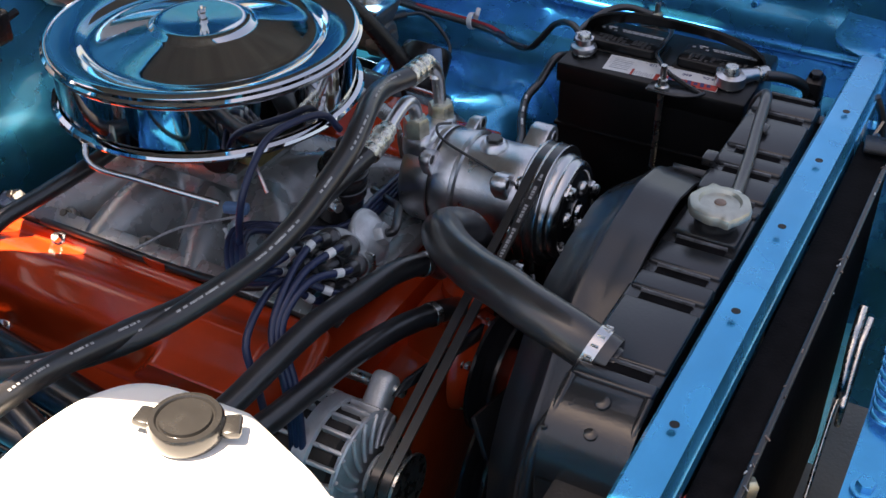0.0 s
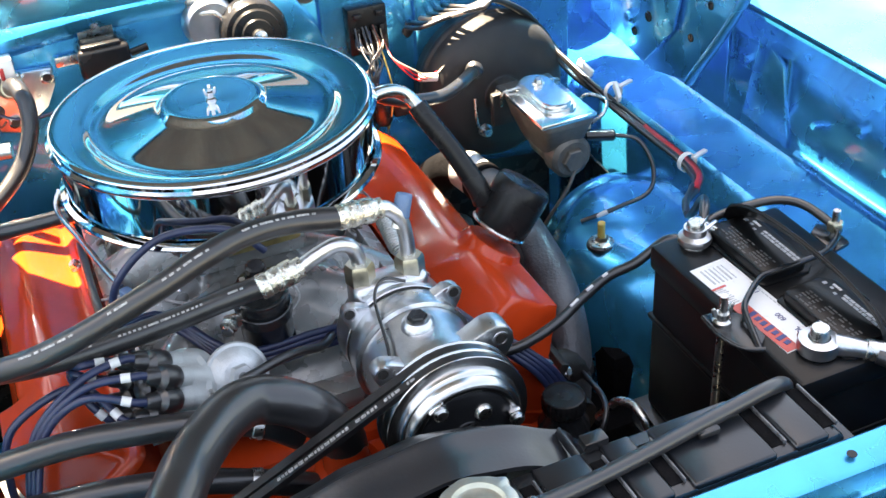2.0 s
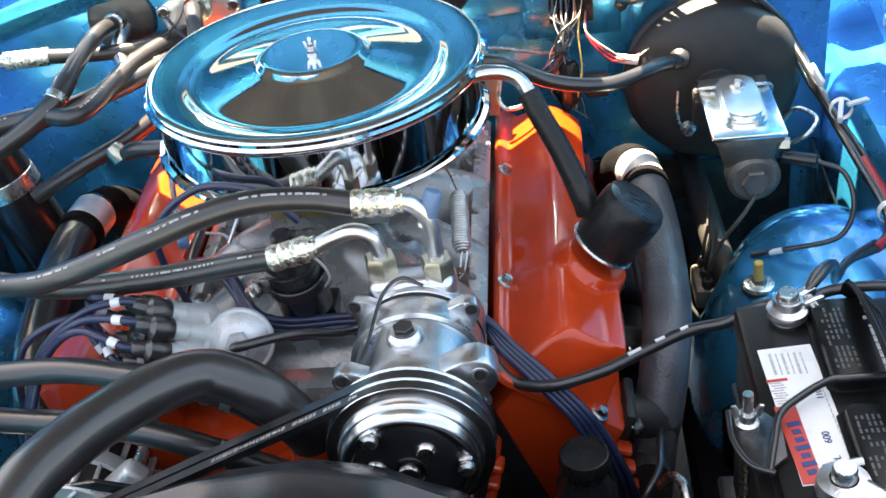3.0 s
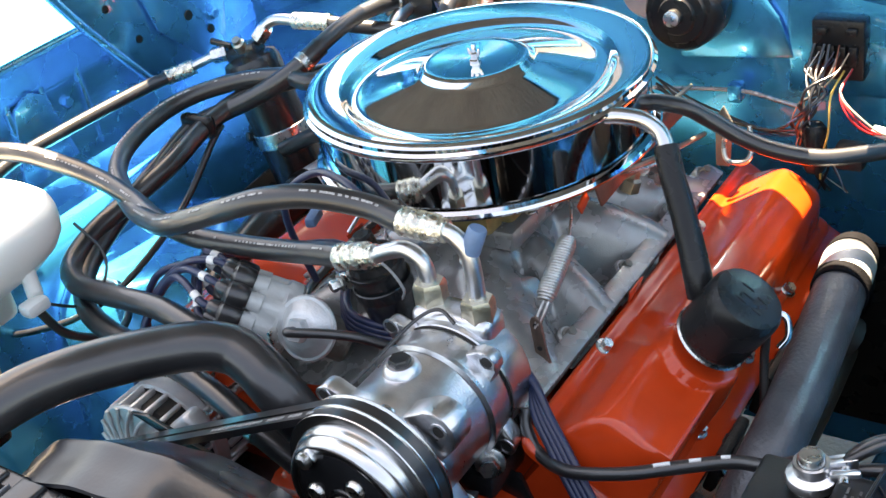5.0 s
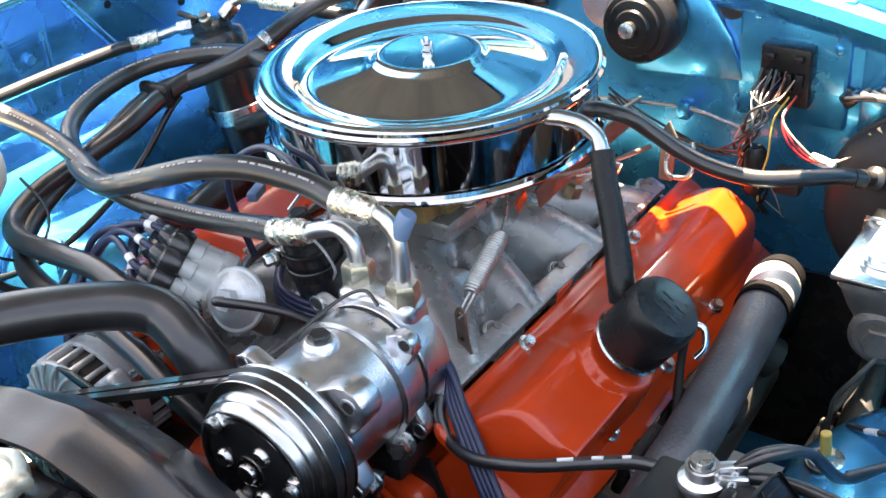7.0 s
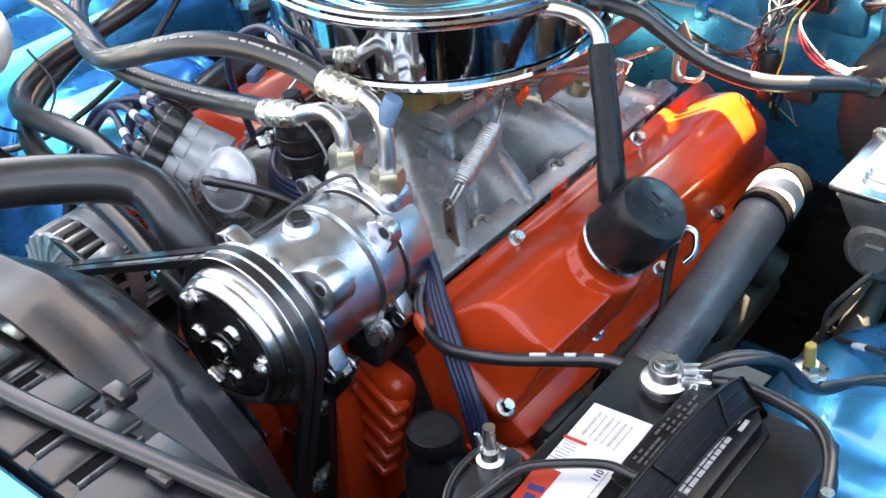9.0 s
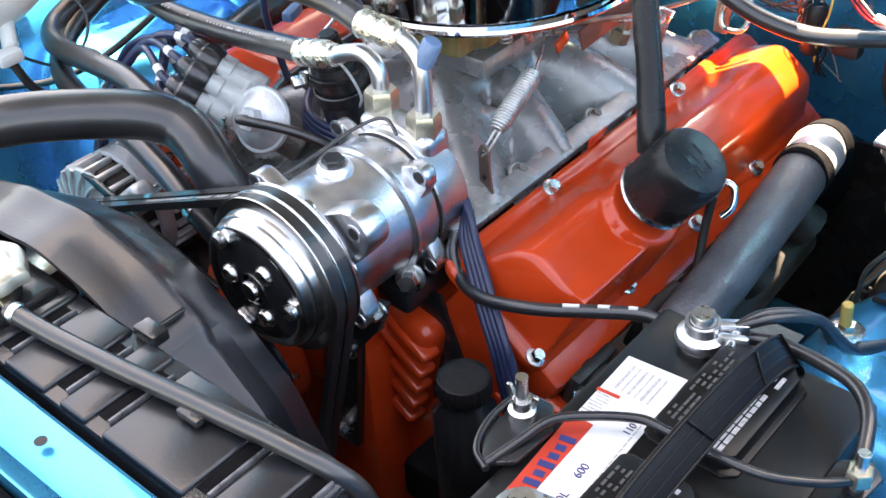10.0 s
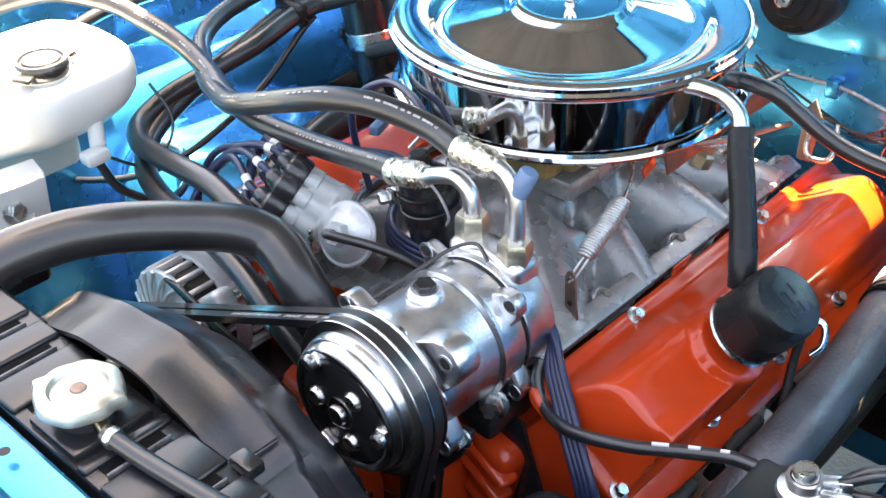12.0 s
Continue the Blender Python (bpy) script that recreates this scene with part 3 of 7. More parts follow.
def cover_height(u, y, boss):
    """The pressed cover: a long roof, a taller box at its front and a round boss for the filler."""
    front = 0.0085 + (y - 0.211) * 2.6
    inner = 0.0085 + (u - 0.0155) * 2.25
    ends = soft_min(front, 0.0085 + (0.716 - y) * 3.0)
    round_in, round_out = 0.0085 + ((u - 0.0155) + (0.714 - y) * 0.9 - 0.006) * 2.2, 0.0085 + ((0.1135 - u) + (0.714 - y) * 0.9 - 0.008) * 1.35
    barrel = 0.066 - 9.5 * max(0.0, abs(u - 0.066) - 0.006) ** 2 - 45 * max(0.0, y - 0.672) ** 2
    roof = soft_min(inner, ends, round_in, round_out, barrel, 0.0085 + (0.1165 - u) * 2.0, k=0.0045)
    corner = 0.0085 + ((u - 0.018) + (y - 0.213)) * 1.35
    box = soft_min(inner + 0.004, front, corner, 0.0440 + 0.27 * u, 0.0085 + (0.1205 - u) * 4.5, 0.0085 + (0.372 - y) * 1.25 + (u - 0.02) * 0.30)
    out = soft_max(roof, box, 0.0085)
    if boss:
        out = soft_max(out, soft_min(0.0775, 0.0085 + (0.053 - math.hypot(u - 0.0790, y - 0.357)) * 4.0))
    return out


def valve_cover(side, label):
    vc = thing("valve_cover", vc_point(side, 0.06, 0.45, 0), label, "valve cover", "valve covers on the engine")
    U0, U1, Y0, Y1, R = 0.0, 0.1275, 0.198, 0.724, 0.016
    us = [0.0, 0.0012, 0.004] + [0.008 + 0.112 * k / 56 for k in range(57)] + [0.1235, 0.1263, U1]
    ys = [Y0, Y0 + 0.0012, Y0 + 0.004] + [Y0 + 0.008 + 0.0023 * k for k in range(66)] + [Y0 + 0.1565 + 0.006 * k for k in range(55)] + [0.684 + 0.0025 * k for k in range(13)] + [0.717, 0.720, Y1 - 0.0012, Y1]
    bm = bm_new()
    rows = []
    for y in ys:
        row = []
        for u in us:
            # rounded corners of the flange
            dy = min(y - Y0, Y1 - y)
            ins = R - math.sqrt(max(0.0, R * R - max(0.0, R - dy) ** 2))
            q = U0 + ins + (u - U0) * (U1 - U0 - 2 * ins) / (U1 - U0)
            n = cover_height(q, y, side > 0)
            edge = min(u - U0, U1 - u, dy)
            if edge < 0.0035:
                n = 0.0085 - 0.0035 * (1 - edge / 0.0035) ** 2
            row.append(bm.verts.new(vc_point(side, q, y, n)))
        rows.append(row)
    for a, b in zip(rows, rows[1:]):
        for k in range(len(us) - 1):
            bm.faces.new((a[k], a[k + 1], b[k + 1], b[k]))
    rim = [r[0] for r in rows] + rows[-1][1:] + [r[-1] for r in rows[::-1]][1:] + rows[0][::-1][1:-1]
    low = [bm.verts.new(v.co - vc_way(side) * 0.005) for v in rim]
    for k in range(len(rim)):
        bm.faces.new((rim[k - 1], rim[k], low[k], low[k - 1]))
    part("cover", bm, ORANGE, vc, "glossy orange pressed steel cover")
    part("gasket", plate([vc_point(side, u, y, -0.0010) for u, y in ((0.002, 0.212), (0.012, 0.2005), (0.116, 0.2005), (0.1255, 0.212), (0.1255, 0.710), (0.116, 0.7215), (0.012, 0.7215), (0.002, 0.710))], vc_way(side) * 0.0028), DARK, vc)
    for u, y in ((0.0085, 0.347), (0.0085, 0.568), (0.1145, 0.2075), (0.1225, 0.34), (0.1225, 0.46), (0.1225, 0.58)):
        bolt(vc_point(side, u, y, 0.0082), vc_way(side), 0.0062, 0.007, STEEL, vc)
    part("wire_clip", plate([vc_point(side, u, y, n) for u, y, n in ((0.002, 0.418, 0.004), (0.002, 0.440, 0.004), (-0.004, 0.444, 0.020), (-0.004, 0.414, 0.020))], vc_way(side).cross((0, 1, 0)) * 0.002, 0.0005), ORANGE, vc)
    return vc


vc_l = valve_cover(1, "orange valve cover beside the battery, breather on top")
valve_cover(-1, "orange valve cover beside the washer bottle")

# breather cap and its hose
o, w = Vector((0.2835, 0.358, 0.7120)), vc_way(1)
breather = part("breather_cap", turned([(0.030, 0), (0.0325, 0.003), (0.0340, 0.008), (0.0345, 0.048), (0.0338, 0.057), (0.031, 0.0625), (0.025, 0.0640)], o, w, 44), PLASTIC, vc_l, "matt black breather cap")
part("ring", turned([(0.0335, -0.001), (0.0350, 0.001), (0.0338, 0.003)], o, w, 44), STEEL, breather)
fx, fy, fz = frame_of(w)
for a, b, ww, hh in ((0.009, 0.006, 0.003, 0.012), (0.0, 0.008, 0.012, 0.0025), (0.0, 0.002, 0.003, 0.012), (-0.009, 0.006, 0.003, 0.012), (0.006, -0.010, 0.003, 0.010), (-0.002, -0.010, 0.010, 0.0025), (-0.010, -0.010, 0.003, 0.010)):
    part("raised_mark", box(o + w * 0.0638 + fx * a + fy * b, (ww, hh, 0.0016), 0.0004, Matrix((fx, fy, fz)).transposed().to_4x4()), PLASTIC, breather)
part("spout", rod((0.277, 0.366, 0.740), (0.264, 0.375, 0.764), 0.0075, 16, edge=0.001), PLASTIC, breather)

bh = thing("breather_hose", (0.25, 0.39, 0.76), "black sleeved breather hose with bright elbow", "hose")
part("sleeve", tube([(0.271, 0.369, 0.746), (0.266, 0.375, 0.766), (0.248, 0.396, 0.806), (0.230, 0.415, 0.838), (0.220, 0.428, 0.858)], [0.0125, 0.0130, 0.0118, 0.0118, 0.0115], 16, 8), PLASTIC, bh)
part("elbow", tube([(0.224, 0.424, 0.852), (0.213, 0.433, 0.868), (0.198, 0.433, 0.879), (0.180, 0.428, 0.884), (0.165, 0.424, 0.884)], 0.0078, 14, 8), BRIGHT, bh)

# air cleaner
ac = thing("air_cleaner", (0, 0.47, 0.822), "polished chrome round air cleaner with wing nut", "air cleaner")
C = (0, 0.47, 0)
part("lid", turned([(0.1765, 0.884), (0.1785, 0.887), (0.1785, 0.890), (0.1755, 0.8925), (0.1755, 0.896), (0.1735, 0.8985), (0.1700, 0.8994), (0.1650, 0.8986), (0.1430, 0.8945), (0.1385, 0.8925), (0.1345, 0.8895), (0.1300, 0.8864),
                    (0.1240, 0.8855), (0.1180, 0.8862), (0.1120, 0.8874), (0.0640, 0.8980), (0.0605, 0.8990), (0.0585, 0.9002), (0.0550, 0.9044), (0.0530, 0.9058), (0.0490, 0.9063), (0.0440, 0.9058), (0.0220, 0.9034), (0.0, 0.9025)], C, (0, 0, 1), 112, False), CHROME, ac, "dished chrome lid")
part("element_band", turned([(0.1698, 0.830), (0.1715, 0.888)], C, (0, 0, 1), 96, False), CHROME, ac)
part("base_pan", turned([(0.05, 0.826), (0.150, 0.824), (0.1745, 0.8225), (0.1775, 0.8235), (0.1785, 0.826), (0.177, 0.829), (0.172, 0.831)], C, (0, 0, 1), 96, False), CHROME, ac)
nut = part("wing_nut", turned([(0.0060, 0.9025), (0.0060, 0.9050), (0.0042, 0.9060), (0.0042, 0.9120), (0.0024, 0.9130), (0.0024, 0.9200), (0.0016, 0.9215)], C, (0, 0, 1), 16), CHROME, ac)
for s in (1, -1):
    part("wing", plate([(s * 0.003, 0.469, 0.906), (s * 0.0062, 0.469, 0.910), (s * 0.0075, 0.469, 0.9165), (s * 0.0055, 0.469, 0.9175), (s * 0.003, 0.469, 0.912)], (0, 0.0016, 0), 0.0005), CHROME, nut)

# intake manifold and carburettor
im = thing("intake_manifold", (0, 0.45, 0.62), "grey painted cast intake manifold", "intake manifold")
RUNNERS = [((0.045, 0.372), (0.150, 0.290), 0.036), ((0.060, 0.432), (0.150, 0.402), 0.026), ((0.060, 0.510), (0.150, 0.536), 0.028), ((0.045, 0.566), (0.150, 0.640), 0.032)]


def cast_height(x, y):
    """The height of the casting: rounded runners falling from the plenum to the port rails."""
    ax = abs(x)
    z = 0.640 + 0.020 * math.exp(-((ax - 0.03) / 0.07) ** 2)
    tops = [z]
    for (x0, y0), (x1, y1), half in RUNNERS:
        t = max(-0.3, min(1.1, (ax - x0) / (x1 - x0)))
        off = abs(y - (y0 + (y1 - y0) * t)) * 0.88 / half
        top = 0.733 - 0.038 * max(0.0, t) ** 1.6
        tops.append(top - 0.024 * off ** 2 - 0.030 * max(0.0, off - 0.8))
    z = soft_max(*tops, k=0.0018)
    pl = 1 / (1 + math.exp((max(ax - 0.066, abs(y - 0.470) - 0.098)) / 0.006))
    z = soft_max(z, 0.640 + 0.096 * pl, k=0.003)
    # sloping nose towards the front
    nose = 1 / (1 + math.exp((max(ax - 0.104 + 0.25 * max(0.0, 0.33 - y), 0.240 - y, y - 0.40)) / 0.008))
    z = soft_max(z, 0.640 + (0.088 - 0.44 * max(0.0, 0.385 - y)) * nose, k=0.004)
    foot = 1 / (1 + math.exp((0.132 - ax) / 0.003))
    z = max(z, 0.640 + 0.030 * foot)
    return z + 0.0008 * math.sin(55 * y + 20 * x) * math.sin(48 * x)


NX, NY = 100, 130
loops = [[(-0.160 + 0.320 * a / NX, 0.225 + 0.465 * b / NY, cast_height(-0.160 + 0.320 * a / NX, 0.225 + 0.465 * b / NY)) for a in range(NX + 1)] for b in range(NY + 1)]
part("casting", rings(bm_new(), loops, False, False), GREY, im)
part("carburettor_pad", box((0, 0.47, 0.746), (0.130, 0.155, 0.024), 0.006), GREY, im)
for side in (1, -1):
    part("port_rail", box((side * 0.1505, 0.462, 0.6815), (0.022, 0.452, 0.016), 0.003, turn_of(0, side * 24, 0), segs=2), GREY, im)
    for y in (0.262, 0.347, 0.470, 0.590, 0.675):
        part("bolt_pad", turned([(0.012, 0), (0.012, 0.010), (0.010, 0.012)], (side * 0.137, y, 0.676), vc_way(side), 16), GREY, im)
        bolt((side * 0.143, y, 0.686), vc_way(side), 0.0052, 0.007, IRON, im)
part("vacuum_tee", turned([(0.011, 0), (0.011, 0.014), (0.0075, 0.017), (0.006, 0.034)], (0.100, 0.575, 0.712), (0.3, 0.2, 1), 6), BRASS, im)
part("water_crossover", box((0.02, 0.240, 0.650), (0.16, 0.04, 0.030), 0.012), GREY, im)
for k, x in enumerate((0.055, 0.066, 0.080, 0.092)):
    part("casting_mark", box((x, 0.352, cast_height(x, 0.352) + 0.0008), (0.006, 0.009, 0.003), 0.0008, turn_of(0, 0, 12 * k)), GREY, im)

cb = thing("carburettor", (0, 0.47, 0.765), "gold dichromate four-barrel carburettor", "carburettor")
part("main_body", box((0, 0.47, 0.786), (0.13, 0.150, 0.040), 0.006), GOLD, cb)
part("fuel_bowl", box((0.0, 0.385, 0.788), (0.11, 0.035, 0.048), 0.008), GOLD, cb)
part("fuel_bowl", box((0.0, 0.555, 0.788), (0.11, 0.035, 0.048), 0.008), GOLD, cb)
part("air_horn", turned([(0.066, 0.80), (0.066, 0.826), (0.058, 0.826)], (0, 0.47, 0), (0, 0, 1), 40), GOLD, cb)
for x, y in ((0.055, 0.37), (0.062, 0.41), (-0.06, 0.39)):
    part("screw_boss", turned([(0.008, 0), (0.008, 0.008), (0.004, 0.010)], (x, y, 0.806), (0, 0, 1), 14), BRASS, cb)
part("throttle_shaft", rod((0.055, 0.44, 0.778), (0.092, 0.44, 0.778), 0.0045, 12), STEEL, cb)
part("throttle_lever", plate([(0.086, 0.43, 0.765), (0.088, 0.46, 0.770), (0.088, 0.465, 0.800), (0.087, 0.445, 0.805), (0.086, 0.425, 0.785)], (0.004, 0, 0), 0.001), STEEL, cb)
for y, z in ((0.41, 0.79), (0.47, 0.772), (0.50, 0.798)):
    line = [(0.080 + 0.0055 * math.cos(a), y + 0.0055 * math.sin(a), z - 0.016 + 0.030 * a / 44) for a in [0.5 * k for k in range(88)]]
    part("small_spring", tube(line, 0.0011, 5, 1, smooth=False), STEEL, cb)
part("link_rod", tube([(0.092, 0.45, 0.795), (0.11, 0.52, 0.800), (0.13, 0.60, 0.80), (0.14, 0.665, 0.80)], 0.0024, 7, 5), BRASS, cb)
part("kickdown_rod", tube([(0.095, 0.47, 0.775), (0.125, 0.57, 0.752), (0.15, 0.67, 0.74)], 0.003, 7, 5), RUSTY, cb)
part("orange_tag", box((0.108, 0.462, 0.762), (0.003, 0.020, 0.013), 0.0008, turn_of(25, 0, 0)), ORANGE, cb)
part("cable_bracket", plate([(0.105, 0.50, 0.735), (0.108, 0.60, 0.745), (0.128, 0.66, 0.765), (0.128, 0.66, 0.785), (0.105, 0.58, 0.775), (0.100, 0.50, 0.755)], (0.003, 0, 0), 0.001), REDDISH, cb)
part("choke_can", turned([(0.022, 0), (0.022, 0.018), (0.018, 0.022)], (-0.062, 0.41, 0.785), (-1, -0.2, 0), 22), SATIN, cb)

sp = thing("return_spring", (0.118, 0.345, 0.725), "bare steel throttle return spring on its bracket", "spring")
a0, a1 = Vector((0.144, 0.312, 0.750)), Vector((0.142, 0.372, 0.781))
fx, fy, fz = frame_of(a1 - a0)
line = [a0 + (a1 - a0) * (k / 300) + (fx * math.cos(0.50 * k) + fy * math.sin(0.50 * k)) * (0.0082 - 0.0030 * max(0.0, abs(k - 150) - 118) / 32) for k in range(301)]
part("coil", tube(line, 0.0015, 6, 1, smooth=False), SPRING, sp)
part("end_wire", tube([a0, (0.143, 0.308, 0.746), (0.141, 0.300, 0.737), (0.140, 0.297, 0.728)], 0.0013, 6, 5), SPRING, sp)
part("end_wire", tube([a0 + Vector((0.005, 0, 0)), (0.148, 0.306, 0.744), (0.145, 0.300, 0.735), (0.141, 0.297, 0.730)], 0.0013, 6, 5), SPRING, sp)
part("end_wire", tube([a1, (0.128, 0.405, 0.792), (0.100, 0.44, 0.798)], 0.0013, 6, 5), STEEL, sp)
strip = part("bracket", plate([(0.1335, 0.298, 0.732), (0.1360, 0.298, 0.738), (0.1410, 0.298, 0.740), (0.1450, 0.298, 0.737), (0.1465, 0.298, 0.730), (0.1490, 0.294, 0.705), (0.1580, 0.292, 0.676), (0.1440, 0.292, 0.672), (0.1375, 0.295, 0.700)], (0, 0.003, 0), 0.001), RUSTY, sp, "tarnished steel strip")
for x, y, z in ((0.1405, 0.2975, 0.7305), (0.1435, 0.2945, 0.7080)):
    part("hole", turned([(0.0028, 0), (0.0026, 0.0008)], (x, y, z), (0, -1, 0), 14), DARK, strip)

# distributor, towers, plug leads
ds = thing("distributor", (-0.10, 0.27, 0.66), "grey distributor with black plug boots", "distributor")
dA, dB = Vector((-0.106, 0.238, 0.716)), Vector((-0.162, 0.207, 0.758))
dw = (dB - dA).normalized()
dx, dy, dz = frame_of(dw)
part("housing", rod(dA - dw * 0.06, dA, 0.022, 22, edge=0.003), IRON, ds)
loops = []
for r, h in ((0.034, 0), (0.038, 0.003), (0.038, 0.016), (0.035, 0.019), (0.034, 0.034), (0.032, 0.042), (0.027, 0.046)):
    flute = 0.0022 if 0.018 < h < 0.052 else 0.0
    loops.append([dA + dw * h + (dx * math.cos(a) + dy * math.sin(a)) * (r + flute * math.cos(8 * a)) for a in [2 * math.pi * k / 64 for k in range(64)]])
part("cap", rings(bm_new(), loops), DISTCAP, ds, "light grey fluted distributor cap")
for s2 in (1, -1):
    part("cap_clip", box(dA + dw * 0.012 + dx * 0.039 * s2, (0.006, 0.012, 0.026), 0.002), STEEL, ds)
TOWERS = []
BUNDLE = Vector((-0.232, 0.224, 0.772))
for k in range(9):
    a = k * math.pi / 4
    off = (dx * math.cos(a) + dy * math.sin(a)) * (0.027 if k < 8 else 0.0)
    p = dA + dw * 0.036 + off
    tw = part("tower", rod(p, p + dw * 0.020, 0.0105, 14, r2=0.009, edge=0.001), DISTCAP, ds)
    q = p + dw * 0.014
    boot = turned([(0.0105, 0), (0.0120, 0.002), (0.0128, 0.012), (0.0115, 0.020), (0.006, 0.024)], q, dw, 18)
    way = ((BUNDLE - q).normalized() * 0.9 + off.normalized() * 0.35 + dw * 0.25).normalized() if k < 8 else Vector((-0.2, 0.5, 0.8)).normalized()
    turned([(0.0085, 0), (0.0088, 0.010), (0.0078, 0.018), (0.0060, 0.021)], q + dw * 0.013, way, 14, True, boot)
    part("boot", boot, RUBBER, tw)
    TOWERS.append((q + dw * 0.013 + way * 0.018, way))
vacuum = Vector((-0.066, 0.213, 0.734))
vw = Vector((0.14, -0.82, 0.46)).normalized()
vc_can = part("vacuum_advance", turned([(0.014, -0.026), (0.026, -0.014), (0.0310, -0.008), (0.0325, -0.006), (0.0328, -0.004), (0.0315, -0.002), (0.0285, -0.002), (0.0265, 0.000), (0.0200, 0.0060), (0.0150, 0.0085)], vacuum, vw, 40), CASTGREY, ds, "round vacuum advance can")
hexagon_bm = hexagon(vacuum + vw * 0.007, vw, 0.0125, 0.012)
part("hexagon", hexagon_bm, CASTGREY, vc_can)
wire("vacuum_hose", [vacuum + vw * 0.016, vacuum + vw * 0.028, (-0.028, 0.204, 0.744), (-0.004, 0.218, 0.736), (0.03, 0.246, 0.712), (0.06, 0.29, 0.70)], 0.0048, RUBBER, "thin black vacuum hose from the distributor", category="hose")

for k, (p, way) in enumerate(TOWERS[:8]):
    s = k - 3.5
    if k in (0, 1, 2, 7):
        pts = [p - way * 0.005, p + way * 0.012, p.lerp(BUNDLE, 0.7) + Vector((0.0, 0.004 * s, 0.004)), Vector((-0.250 - 0.004 * k, 0.214 + 0.003 * s, 0.742)), Vector((-0.272 - 0.003 * k, 0.190 + 0.004 * s, 0.695)), Vector((-0.290, 0.182 + 0.006 * s, 0.63)), Vector((-0.30, 0.19 + 0.008 * s, 0.54))]
    else:
        pts = [p - way * 0.005, p + way * 0.012, p.lerp(BUNDLE, 0.6) + Vector((0.0, 0.012, 0.006)), Vector((-0.205, 0.280 + 0.006 * s, 0.765 - 0.004 * k)), Vector((-0.12, 0.335 + 0.006 * s, 0.735)), Vector((-0.055, 0.262 + 0.002 * s, 0.708 + 0.005 * s)),
               Vector((0.03, 0.264 + 0.002 * s, 0.700 + 0.005 * s)), Vector((0.110, 0.268 + 0.002 * s, 0.698 + 0.003 * s)), Vector((0.160, 0.246, 0.712 + 0.003 * s)), Vector((0.178 + 0.005 * s, 0.224, 0.698)), Vector((0.200 + 0.006 * s, 0.207, 0.682)), Vector((0.225 + 0.006 * s, 0.190, 0.662)), Vector((0.250 + 0.006 * s, 0.177, 0.632)), Vector((0.272 + 0.007 * s, 0.172, 0.57)), Vector((0.28 + 0.01 * s, 0.20, 0.48))]
    lead = thing("plug_lead", pts[0], "dark blue ignition lead with white tag", "spark plug wire", "plug leads")
    part("lead", tube(pts, 0.0040, 9, 6), PLUGWIRE, lead)
    m0, m1 = smooth_line(pts, 8)[9], smooth_line(pts, 8)[11]
    part("tag", rod(m0, m0 + (m1 - m0).normalized() * 0.009, 0.0048, 10), PAPER, lead)

# ignition coil on its bracket
lk = thing("throttle_linkage", (0.12, 0.60, 0.70), "bare steel throttle linkage bracket behind the carburettor", "linkage")
part("post", box((0.118, 0.612, 0.705), (0.030, 0.012, 0.060), 0.004, turn_of(0, 10, 20)), STEEL, lk)
part("arm", plate([(0.096, 0.592, 0.728), (0.108, 0.590, 0.742), (0.134, 0.598, 0.752), (0.146, 0.606, 0.746), (0.140, 0.604, 0.730), (0.116, 0.594, 0.722)], (0.002, 0.004, 0), 0.001), STEEL, lk)
for x, y, z in ((0.112, 0.588, 0.734), (0.136, 0.596, 0.742), (0.128, 0.600, 0.716)):
    bolt((x, y, z), (0, -0.8, 0.6), 0.006, 0.008, STEEL, lk)
part("rod", tube([(0.136, 0.594, 0.744), (0.118, 0.560, 0.748), (0.098, 0.510, 0.766), (0.090, 0.462, 0.780)], 0.0024, 8, 6), STEEL, lk)
part("rod", tube([(0.112, 0.588, 0.736), (0.104, 0.540, 0.744), (0.092, 0.470, 0.764)], 0.0030, 8, 6), IRON, lk)
coil = thing("ignition_coil", (-0.012, 0.305, 0.66), "glossy black ignition coil in a bright clamp", "ignition coil")
ca, cw = Vector((-0.017, 0.285, 0.742)), Vector((-0.05, -0.18, 1)).normalized()
part("can", turned([(0.024, -0.03), (0.027, -0.026), (0.0275, 0.030), (0.029, 0.033), (0.029, 0.037), (0.026, 0.039)], ca, cw, 32), SATIN, coil)
part("top", turned([(0.026, 0.038), (0.024, 0.046), (0.012, 0.052), (0.010, 0.072), (0.0075, 0.074)], ca, cw, 28), PLASTIC, coil)
part("clamp", turned([(0.0282, 0.004), (0.0295, 0.005), (0.0295, 0.017), (0.0282, 0.018)], ca, cw, 32, False), SATIN, coil)
part("clamp_ear", box(ca + Vector((-0.034, -0.012, 0.012)), (0.02, 0.006, 0.016), 0.002), STEEL, coil)
bolt(ca + Vector((-0.04, -0.016, 0.012)), (-0.4, -0.9, 0), 0.0065, 0.010, STEEL, coil)
part("foot", box((-0.012, 0.305, 0.685), (0.05, 0.036, 0.05), 0.003), SATIN, coil)
for s in (1, -1):
    part("terminal", rod(ca + cw * 0.044 + Vector((0.016 * s, -0.004, 0)), ca + cw * 0.062 + Vector((0.016 * s, -0.004, 0)), 0.003, 10), BRASS, coil)

